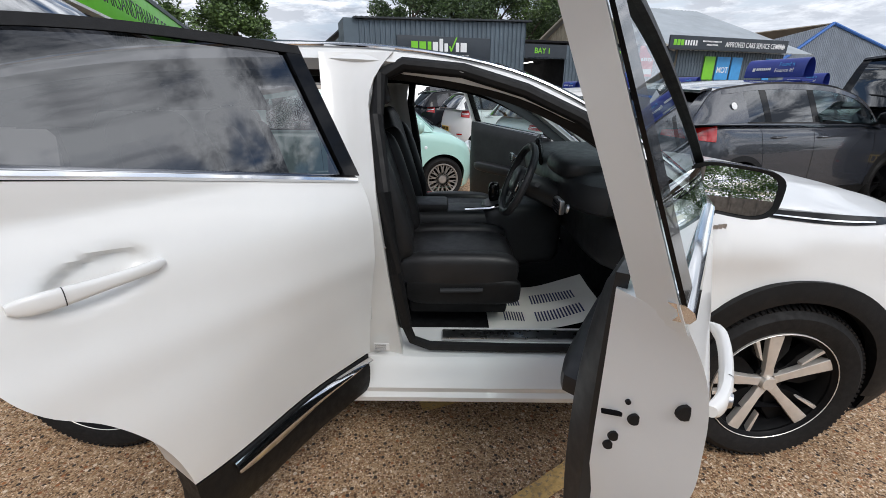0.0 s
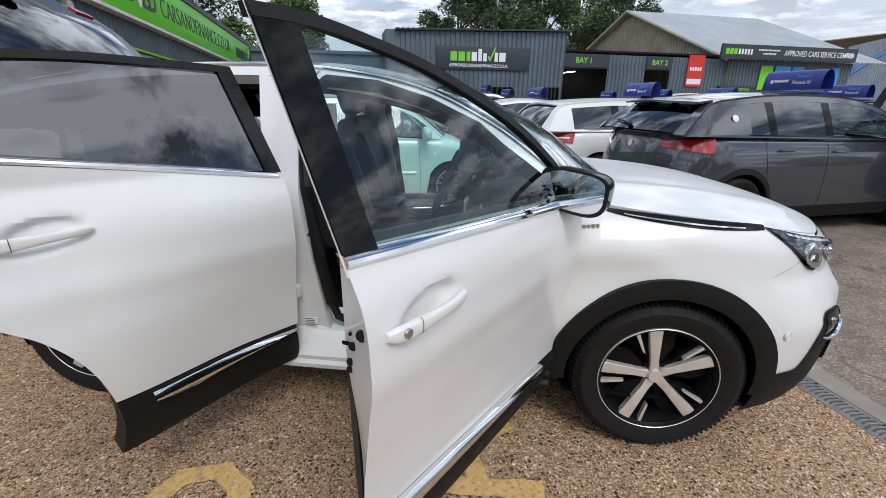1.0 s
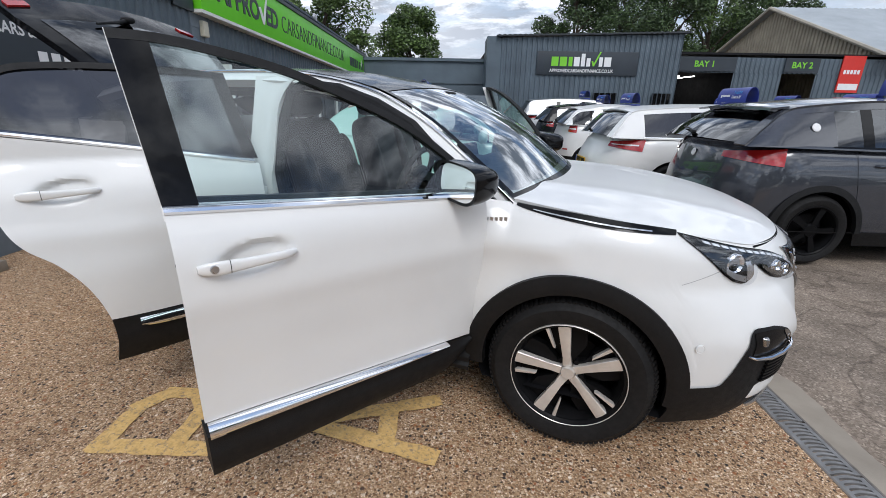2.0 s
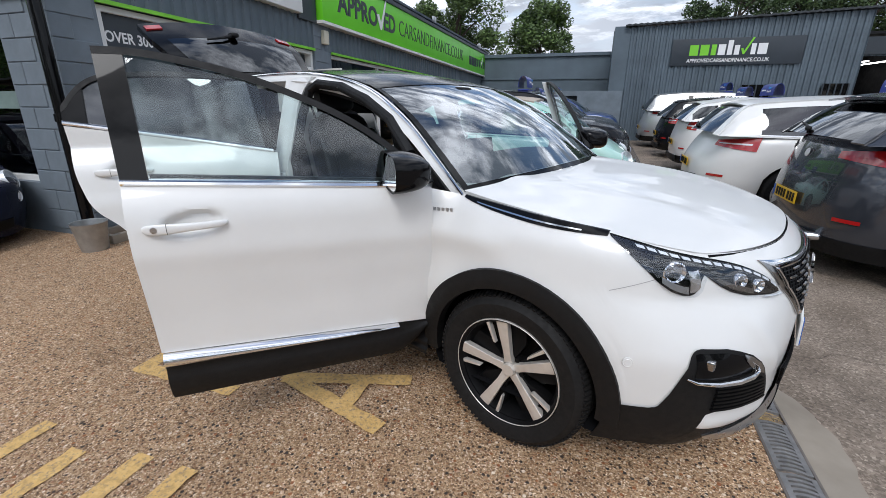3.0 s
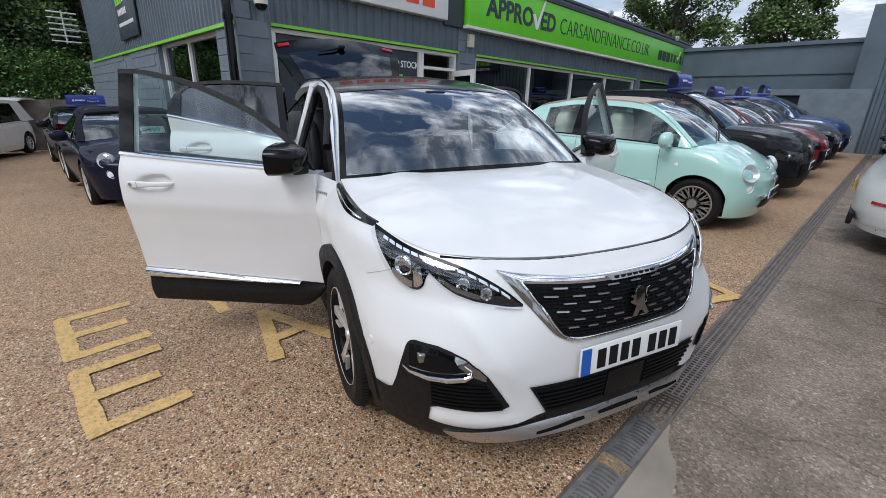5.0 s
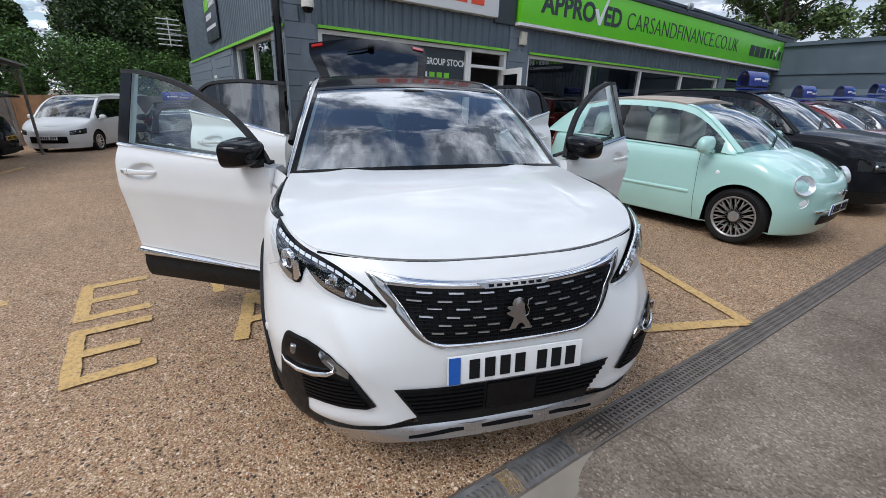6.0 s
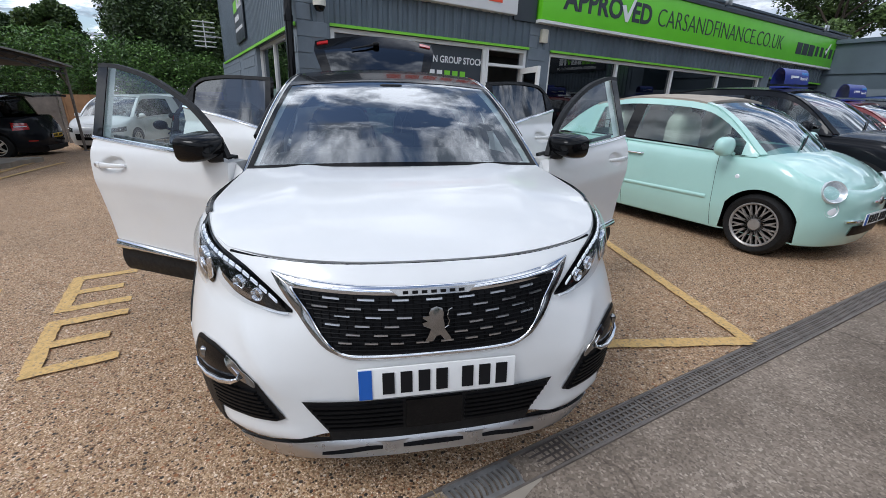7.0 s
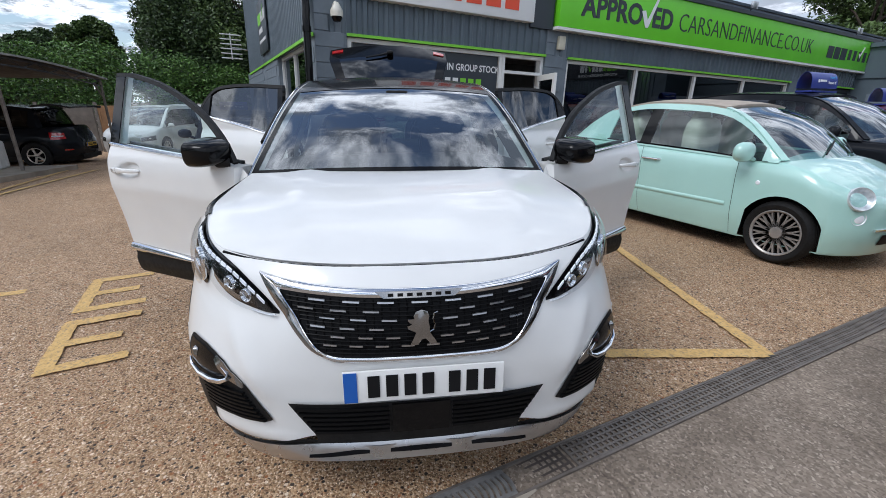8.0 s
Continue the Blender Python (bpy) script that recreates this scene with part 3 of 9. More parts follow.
def parked_car(name, m, spec, label, group="parked cars"):
    """A parked car. The front axle stands over the origin, x ahead. spec holds its measures and colours."""
    S = dict(wb=2.6, fo=0.82, ro=0.85, W=0.88, H=1.5, sill=0.2, r=0.33, rr=0.215, n=2.6, paint=M_WHITE, roofmat=None, lower=M_PLAST, clad=False, style="ten", faced=M_ALLOY,
             hood=0.92, cowl=1.02, cowl_x=-0.35, belt=0.98, belt_r=1.04, head_x=-1.05, tail_x=-3.0, tail_head=-2.85, tumble=0.2, seats=M_FABRIC, glass=M_GLASS, rearglass=M_TINT, doors=(-0.45, -1.5, -2.35), tail_y=(0.5, 0.86), tail_z=(0.82, 0.98), lamp="slant", rear_slope=0.12, round=(0.045, 0.10), yellow=True, signs=True, sign_x=None, low_z=0.36)
    S.update(spec)
    t = thing(name, m, label, "car", group)
    xf, xr, W = S["fo"], -S["wb"] - S["ro"], S["W"]
    xcf, xcr = 0.12, -S["wb"] - 0.12
    n = S["n"]
    def nose(z):
        return xf - 0.05 * max(0, (0.42 - z) / 0.2) ** 1.5 - 0.30 * max(0, (z - 0.62) / max(0.05, S.get("lean", S["hood"]) - 0.62)) ** 2.0 * 0.7
    def tail(z):
        return xr + 0.06 * max(0, (0.45 - z) / 0.22) ** 1.5 + S["rear_slope"] * max(0, (z - 0.62) / 0.4) ** 1.4
    def wid(z):
        return W - 0.05 * max(0, (0.45 - z) / 0.25) ** 1.5 - 0.045 * max(0, (z - 0.72) / 0.3) ** 2
    def top(x):
        if x > S["cowl_x"]:
            k = (x - S["cowl_x"]) / (xf - S["cowl_x"])
            return S["cowl"] - 0.06 + (S["hood"] - S["cowl"] + 0.0) * k ** 1.6
        k = (S["cowl_x"] - x) / (S["cowl_x"] - xr)
        return S["belt"] + (S["belt_r"] - S["belt"]) * k if k > 0.08 else S["cowl"] - 0.06 + (S["belt"] - S["cowl"] + 0.06) * k / 0.08
    def plan(p, z):
        if p < 0.3:
            a = math.pi / 2 * p / 0.3
            return xcf + (nose(z) - xcf) * abs(math.cos(a)) ** (2 / n), wid(z) * abs(math.sin(a)) ** (2 / n)
        if p < 0.72:
            return xcf + (xcr - xcf) * (p - 0.3) / 0.42, wid(z)
        a = math.pi / 2 * (p - 0.72) / 0.28
        return xcr + (tail(z) - xcr) * abs(math.sin(a)) ** (2 / n), wid(z) * abs(math.cos(a)) ** (2 / n)
    def shoulder(p, z, zt):
        """How far the flank has leaned in at z, below the edge at zt."""
        r, h = S["round"]
        k = min(1, max(0, (p - 0.26) / 0.12))
        r, h = r + (0.045 - r) * k, h + (0.10 - h) * k
        q = min(1, max(0, (z - zt + h) / h))
        return r * (1 - math.sqrt(max(0.0, 1 - q * q)))
    def shell(p, z, zt):
        x, y = plan(p, z)
        d = shoulder(p, z, zt)
        if p < 0.3:
            a = math.pi / 2 * p / 0.3
            return x - d * math.cos(a), y - d * math.sin(a)
        if p < 0.72:
            return x, y - d
        a = math.pi / 2 * (p - 0.72) / 0.28
        return x + 0.5 * d * math.sin(a), y - d * math.cos(a)
    ra = S["r"] + 0.045
    def under(x, lo, add=0.0):
        for xw in (0.0, -S["wb"]):
            if abs(x - xw) < ra + add:
                lo = max(lo, S["r"] + math.sqrt((ra + add) ** 2 - (x - xw) ** 2))
        return lo
    def side_pt(p, v, sg, lo_z, hi=None, d=0.0):
        x0, _ = plan(p, 0.6)
        zt = top(x0) if hi is None else min(hi, top(x0))
        zb = min(under(x0, lo_z, 0.02 if S["clad"] else 0), zt - 0.01)
        z = zb + (zt - zb) * (1 - (1 - v) ** 1.6)
        x, y = shell(p, z, top(x0))
        k = math.hypot(x - (xcf + xcr) / 2, y) or 1
        return (x + d * (x - (xcf + xcr) / 2) / k * (1 if not 0.3 < p < 0.72 else 0), sg * (y + d), z)
    bm = B()
    for sg in (1, -1):
        sheet(bm, lambda u, v: side_pt(u, v, sg, S["low_z"]), 130, 14)
    # bonnet
    pc = 0.3 + 0.42 * (xcf - S["cowl_x"]) / (xcf - xcr)
    def deck(u, s):
        p = 0.001 + (pc - 0.001) * u
        x0, _ = plan(p, 0.6)
        x, y = shell(p, top(x0), top(x0))
        s2 = s * 2 - 1
        return (x, y * s2, top(x0) + 0.07 * min(1, y / W * 1.1) * (1 - abs(s2) ** 2.4))
    sheet(bm, deck, 30, 16)
    bmesh.ops.remove_doubles(bm, verts=bm.verts, dist=0.0008)
    bmesh.ops.recalc_face_normals(bm, faces=bm.faces)
    part("body", bm, S["paint"], t, sharp=48)
    bm = B()
    for sg in (1, -1):
        sheet(bm, lambda u, v: side_pt(u, v, sg, S["sill"], S["low_z"] + 0.004, 0.006 if S["clad"] else -0.004), 130, 3)
    part("lower_trim", bm, S["lower"], t)
    if S["clad"]:
        for xw in (0.0, -S["wb"]):
            for sg in (1, -1):
                bm = B()
                sheet(bm, lambda u, v: (xw + (ra - 0.005 + 0.06 * v) * math.cos(math.pi * (1.02 * u - 0.01)), sg * (W + 0.012 - 0.01 * v), S["r"] + (ra - 0.005 + 0.06 * v) * math.sin(math.pi * (1.02 * u - 0.01))), 24, 2, thick=0.05, inward=Vector((0, -sg, 0)))
                part("arch_trim", bm, M_PLAST, t)
    # underbody and cabin floor, near black to carry the shade under the car
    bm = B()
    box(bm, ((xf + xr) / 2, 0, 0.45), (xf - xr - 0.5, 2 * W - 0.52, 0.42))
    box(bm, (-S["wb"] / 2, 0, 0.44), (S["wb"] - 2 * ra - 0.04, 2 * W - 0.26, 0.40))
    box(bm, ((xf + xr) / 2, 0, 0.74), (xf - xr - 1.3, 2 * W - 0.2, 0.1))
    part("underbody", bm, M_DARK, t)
    # cabin: roof edge from the screen's foot over the roof to the tail glass's foot
    H = S["H"]
    yb, yt = W - 0.06, W - S["tumble"] - 0.06
    edge = [(S["cowl_x"] + 0.02, yb - 0.02, S["cowl"] - 0.05), ((S["cowl_x"] + S["head_x"]) / 2, (yb + yt) / 2 + 0.02, (S["cowl"] + H) / 2 + 0.02), (S["head_x"], yt + 0.02, H - 0.075), (S["head_x"] - 0.5, yt, H - 0.03),
            ((S["head_x"] + S["tail_head"]) / 2 - 0.2, yt, H - 0.03), (S["tail_head"] + 0.25, yt, H - 0.075), (S["tail_head"], yt, H - 0.12), ((S["tail_head"] + S["tail_x"]) / 2, (yt + yb) / 2 - 0.02, (H - 0.12 + S["belt_r"]) / 2 + 0.02), (S["tail_x"], yb - 0.05, S["belt_r"] - 0.01)]
    tab = [[(k / (len(edge) - 1), e[a]) for k, e in enumerate(edge)] for a in range(3)]
    def E(u):
        return [smooth_table(q, u) for q in tab]
    t1, t2 = 2 / 8, 6 / 8
    def over(u, s):
        x, y, z = E(u)
        s2 = 2 * s - 1
        bow = 0.16 * max(0, 1 - u / t1) + 0.05 if u < t1 else (-0.10 * max(0, (u - t2) / (1 - t2)) - 0.03 if u > t2 else 0.05 - 0.08 * (u - t1) / (t2 - t1))
        return (x + bow * (1 - s2 * s2), y * s2, z + 0.035 * (1 - s2 * s2) * (1 if t1 <= u <= t2 else 0.5 if u > 0.02 else 0.5))
    bm = B()
    sheet(bm, over, 16, 14, t1, t2, thick=0.02)
    part("roof", bm, S.get("topmat") or S["roofmat"] or S["paint"], t)
    bm = B()
    sheet(bm, over, 10, 14, 0.0, t1, 0.045, 0.955)
    part("windscreen", bm, M_CARSCR, t)
    bm = B()
    sheet(bm, over, 10, 12, t2 + 0.012, 0.985, 0.07, 0.93)
    part("rear_window", bm, S["rearglass"], t)
    def flank(u, v, sg, d=0.0):
        x, y, z = E(u)
        zb = min(top(x) - 0.005, z)
        k = min(1, max(0, 1))
        w = v ** 1.15
        return (x, sg * ((yb + 0.012) * (1 - w) + (y + 0.004) * w + d), zb + (z - zb) * v)
    def u_at(x):
        lo, hi = 0.0, 1.0
        for _ in range(30):
            mid = (lo + hi) / 2
            if E(mid)[0] > x:
                lo = mid
            else:
                hi = mid
        return lo
    d0, d1, d2 = S["doors"]
    for sg in (1, -1):
        u_c = u_at(S.get("quarter_x", d2 - 0.42))
        spans = [(0.05, u_at(d1) - 0.006, S["glass"]), (u_at(d1) + 0.012, u_at(d2) - 0.006, S["rearglass"]), (u_at(d2) + 0.014, u_c, S["rearglass"])]
        for a, b, g in spans:
            if b - a < 0.02:
                continue
            bm = B()
            sheet(bm, lambda u, v: flank(u, v, sg), 16, 6, a, b, 0.07, 0.87)
            part("side_window", bm, g, t)
        bm = B()
        for a, b, v0, v1 in ((0.0, 0.05, 0, 1), (u_c, 1.0, 0, 1), (0.0, 1.0, 0.87, 1.0), (0.0, 1.0, 0.0, 0.07)):
            sheet(bm, lambda u, v: flank(u, v, sg, 0.003), 24 if b - a > 0.5 else 4, 3, a, b, v0, v1, thick=0.02, inward=Vector((0, -sg, 0)))
        part("window_frame", bm, S["roofmat"] or S["paint"], t)
        for a in (u_at(d1), u_at(d2)):
            bm = B()
            sheet(bm, lambda u, v: flank(u, v, sg, 0.002), 2, 4, a - 0.007, a + 0.014, 0.05, 0.88, thick=0.02, inward=Vector((0, -sg, 0)))
            part("pillar", bm, M_BLACKG, t)
        bm = B()
        sheet(bm, lambda u, v: flank(u, v, sg, 0.006), 40, 1, 0.03, u_c + 0.01, 0.045, 0.08)
        part("belt_trim", bm, S.get("belt_mat", M_BLACKG), t)
        # corner posts of the screens
        for a, b, s0, s1 in ((0.0, t1, 0.0, 0.045), (t2, 1.0, 0.0, 0.07)):
            bm = B()
            sheet(bm, lambda u, v: over(u, v if sg < 0 else 1 - v), 8, 2, a, b, s0, s1, thick=0.015)
            part("screen_post", bm, S["roofmat"] or S["paint"], t)
        # door shut lines and handles
        for k, x in enumerate((d0, d1, d2)):
            if k == 2 and d1 - d2 < 0.5:
                continue
            bm = B()
            def line(u, v, x=x, k=k):
                zb, zt = S["low_z"] + 0.01, top(x)
                z = zb + (zt - zb) * v
                xx = x - (0.10 * math.sin(v * math.pi * 0.5) ** 2 if k == 2 else 0.03 * v)
                if k == 2:
                    xx = max(xx, -S["wb"] + math.sqrt(max(0, (ra + 0.03) ** 2 - (z - S["r"]) ** 2)))
                return (xx + 0.004 * (u - 0.5), sg * (wid(z) + 0.0015), z)
            sheet(bm, line, 1, 14)
            part("door_gap", bm, M_DARK, t)
        for x in (d1 + 0.14, d2 + 0.16):
            if x < d1 - 0.05 and d1 - d2 < 0.6:
                continue
            bm = B()
            z = top(x) - 0.13
            tube(bm, [(x - 0.09, sg * (wid(z) - 0.005), z), (x - 0.08, sg * (wid(z) + 0.025), z), (x + 0.08, sg * (wid(z) + 0.028), z), (x + 0.09, sg * (wid(z) - 0.005), z)], 0.012, 8)
            part("door_handle", bm, S.get("handle", S["paint"]), t)
        # mirror
        bm = B()
        q = S.get("mirror_size", 1.0)
        puff(bm, (S["cowl_x"] - 0.22, sg * (W + 0.10), S["belt"] + 0.09), (0.055 * q, 0.105 * q, 0.075 * q), 2.4)
        tube(bm, [(S["cowl_x"] - 0.20, sg * (W - 0.05), S["belt"] + 0.01), (S["cowl_x"] - 0.21, sg * (W + 0.04), S["belt"] + 0.05)], 0.022, 8)
        part("wing_mirror", bm, S.get("mirror", S["paint"]), t)
        # lamps
        zt = S["hood"]
        if S["lamp"] == "round":
            x, y = shell(0.158, 0.70, top(plan(0.158, 0.6)[0]))
            mm = pose(x + 0.014, sg * (y + 0.010), 0.70, 0, 70, sg * 40)
            bm = B()
            lathe(bm, [(0, 0.012), (0.05, 0.012), (0.085, 0.004), (0.092, -0.004)], 28, mm)
            lp = part("headlight", bm, M_LENS, t)
            bm = B()
            lathe(bm, [(0.0, -0.06), (0.05, -0.04), (0.082, -0.004), (0.098, 0.008), (0.103, -0.004), (0.103, -0.04)], 28, mm)
            part("reflector", bm, M_BOWL, lp)
            bm = B()
            x, y = plan(0.150, 0.53)
            mm = pose(x - 0.006, sg * (y - 0.004), 0.53, 0, 86, sg * 36)
            lathe(bm, [(0, 0.01), (0.035, 0.008), (0.05, 0.0), (0.058, 0.008), (0.062, -0.02)], 24, mm)
            part("running_lamp", bm, M_LED, t)
        else:
            bm = B()
            def hl(u, v, d=0.008):
                p = 0.10 + 0.125 * u
                z = 0.60 + 0.03 * u + (0.13 + 0.03 * u) * v
                x, y = plan(p, z)
                return (x + d * math.cos(p * 5), sg * (y + d * math.sin(p * 5)), z)
            sheet(bm, hl, 8, 4)
            lp = part("headlight", bm, M_LENS, t)
            bm = B()
            sheet(bm, lambda u, v: hl(u, v, 0.002), 8, 4)
            part("lamp_bowl", bm, M_RIMBLK, lp)
            bm = B()
            x, y, z = hl(0.55, 0.5, 0.0)
            puff(bm, (x, y, z), (0.02, 0.035, 0.03), 2)
            part("projector", bm, M_CHROME, lp)
        bm = B()
        y0, y1 = S["tail_y"]
        z0, z1 = S["tail_z"]
        p0 = S.get("tail_p", 0.86)
        def tl(u, v):
            p = 0.775 + (p0 - 0.775) * u
            k2 = 1 - S.get("tail_taper", 0.0) * u
            z = (z0 + z1) / 2 + (z1 - z0) * (v - 0.5) * k2 + 0.02 * (1 - u) * (2 * v - 1)
            x, y = plan(p, z)
            k = math.hypot(x - xcr, y)
            return (x + 0.012 * (x - xcr) / k, sg * (y + 0.012 * y / k), z)
        sheet(bm, tl, 12, 4)
        tlp = part("tail_light", bm, M_RED, t)
        bm = B()
        sheet(bm, lambda u, v: tuple(Vector(tl(u, v)) * 1.0 + Vector((-0.003, sg * 0.003, 0))), 10, 1, 0.12, 0.9, 0.42, 0.56)
        part("lamp_strip", bm, S.get("tail_strip", M_LED), tlp)
        bm = B()
        def ref(u, v):
            p = 0.83 + 0.05 * u
            x, y = plan(p, 0.5 + 0.03 * v)
            return (x - 0.008, sg * (y + 0.004), 0.5 + 0.03 * v)
        sheet(bm, ref, 4, 1)
        part("reflector_strip", bm, M_RED, t)
        for xw, yy in ((0.0, W - 0.105), (-S["wb"], W - 0.105)):
            make_wheel(t, wheel_pose(xw, sg * yy, S["r"], sg), S["r"], 0.205, S["rr"], S["style"], S["faced"])
    # nose and tail furniture
    bm = B()
    def gr(u, v):
        y = (u - 0.5) * 2 * S.get("grille_w", 0.5)
        z = S.get("grille_z", 0.36) + S.get("grille_h", 0.2) * v
        a = 1 - (abs(y) / wid(z)) ** n
        return (xcf + (nose(z) - xcf) * a ** (1 / n) + 0.008, y, z)
    sheet(bm, gr, 12, 4)
    part("grille", bm, M_RIMBLK, t)
    if S.get("nose_bar"):
        for z0, w, r0 in ((0.595, 0.15, 0.011), (0.425, 0.46, 0.014)):
            bm = B()
            pts = []
            for k in range(13):
                y = w * (k / 6 - 1)
                pts.append((xcf + (nose(z0) - xcf) * (1 - (abs(y) / wid(z0)) ** n) ** (1 / n) + 0.010, y, z0))
            tube(bm, pts, r0, 8)
            part("chrome_bar", bm, M_CHROME, t)
        bm = B()
        lathe(bm, [(0.0, 0.012), (0.032, 0.010), (0.038, 0.0)], 20, pose(nose(0.60) + 0.012, 0, 0.60, 0, 82, 0))
        part("nose_badge", bm, M_DKCHROME, t)
    if S.get("side_strip"):
        for sg in (1, -1):
            bm = B()
            sheet(bm, lambda u, v: (-0.50 - 1.15 * u, sg * (wid(0.5) + 0.004 + 0.010 * math.sin(math.pi * v)), 0.465 + 0.045 * v), 10, 5)
            part("rubbing_strip", bm, S["paint"], t)
            bm = B()
            lathe(bm, [(0.0, 0.006), (0.016, 0.005), (0.022, 0.0)], 14, pose(-0.24, sg * wid(0.74), 0.74, 90 if sg < 0 else -90, 0, 0))
            part("side_repeater", bm, M_LED, t)
    if S.get("spoiler"):
        bm = B()
        sheet(bm, lambda u, v: tuple(Vector(over(t2 - 0.02 + 0.045 * u, 0.03 + 0.94 * v)) + Vector((-0.10 * u, 0, 0.012 + 0.012 * u))), 4, 14, thick=0.02)
        part("roof_spoiler", bm, S["paint"], t)
        for sg in (1, -1):
            bm = B()
            lathe(bm, [(0.0, 0.006), (0.034, 0.005), (0.040, 0.0)], 20, Matrix.Translation(flank(u_at(-2.80), 0.52, sg, 0.012)) @ pose(0, 0, 0, 68 if sg < 0 else -68, 0, 0))
            part("pillar_badge", bm, M_PRINT, t)
        bm = B()
        lathe(bm, [(0.0, 0.008), (0.034, 0.007), (0.040, 0.0)], 20, pose(tail(0.99) - 0.008, 0, 0.99, 0, -80, 0))
        part("tail_badge", bm, M_PRINT, t)
    zpl = S.get("plate_front_z", 0.52)
    number_plate(t, pose(nose(zpl) + 0.012, 0, zpl, 90, 0, 90))
    zpl = S.get("plate_rear_z", 0.62)
    number_plate(t, pose(tail(zpl) - 0.012, 0, zpl, 90, 0, -90), yellow=True)
    bm = B()
    box(bm, (tail(0.3) - 0.0, 0, 0.30), (0.05, 1.0, 0.13), 0.02)
    part("rear_valance", bm, M_PLAST, t)
    if S.get("exhaust"):
        bm = B()
        lathe(bm, [(0.038, -0.1), (0.042, 0.05), (0.036, 0.05), (0.034, -0.1)], 20, pose(tail(0.33) - 0.01, -S["W"] * 0.58, 0.33, 0, -90, 0))
        part("exhaust", bm, M_CHROME, t)
    bm = B()
    wp = [Vector(over(q, s)) + Vector((-0.016, 0, 0.012)) for q, s in ((0.965, 0.5), (0.945, 0.62), (0.935, 0.76))]
    tube(bm, wp, [0.014, 0.010, 0.007], 8)
    puff(bm, wp[0], (0.02, 0.04, 0.022), 3)
    part("rear_wiper", bm, M_PLAST, t)
    for s0 in (0.3, 0.62):
        bm = B()
        a, b = Vector(over(0.012, s0)), Vector(over(0.05, s0 + 0.26))
        tube(bm, [a + Vector((0.02, 0, 0.012)), (a + b) / 2 + Vector((0.02, 0, 0.018)), b + Vector((0.01, 0, 0.014))], 0.008, 6)
        part("wiper", bm, M_PLAST, t)
    # seats
    for xs in (S["head_x"] - 0.35, S["head_x"] - 1.15):
        for sg in (1, -1):
            bm = B()
            puff(bm, (xs, sg * 0.34, 0.95), (0.12, 0.24, 0.36), 4, pose(0, 0, 0))
            puff(bm, (xs - 0.05, sg * 0.34, H - 0.22), (0.06, 0.13, 0.11), 3.5)
            part("seat", bm, S["seats"], t)
    bm = B()
    puff(bm, (S["cowl_x"] - 0.22, 0, S["cowl"] - 0.12), (0.3, W - 0.14, 0.1), 4)
    part("dashboard", bm, M_TRIM, t)
    bm = B()
    lathe(bm, [(0.17, -0.014), (0.185, 0), (0.17, 0.014), (0.155, 0)], 24, pose(S["cowl_x"] - 0.55, -0.34, S["cowl"] - 0.06, 0, -65, 0), close=True)
    part("steering_wheel", bm, M_TRIM, t)
    if S.get("gate_up"):
        bm = B()
        sheet(bm, lambda u, v: (S["tail_head"] - 0.02 - 0.98 * u, (2 * v - 1) * (yt + 0.04 + 0.10 * u), H - 0.06 + 0.20 * u - 0.22 * u * u + 0.02 * (1 - (2 * v - 1) ** 2)), 10, 10, thick=0.05)
        gate = part("tailgate", bm, S["paint"], t, "raised tailgate")
        bm = B()
        sheet(bm, lambda u, v: (S["tail_head"] - 0.10 - 0.48 * u, (2 * v - 1) * (yt - 0.04), H - 0.112 + 0.13 * u), 4, 6)
        part("tailgate_window", bm, M_TINT, gate)
    if S["signs"]:
        xs = S["sign_x"] if S["sign_x"] is not None else S["head_x"] - 0.25
        roof_sign(m @ pose(xs, S.get("sign_y", 0), H + 0.008))
    return t
# ---------------------------------------------------------------- ground
def fall(u):
    """The yard falls away past the shop's corner."""
    return -0.04 * max(0.0, min(15.0, -7.0 - u))


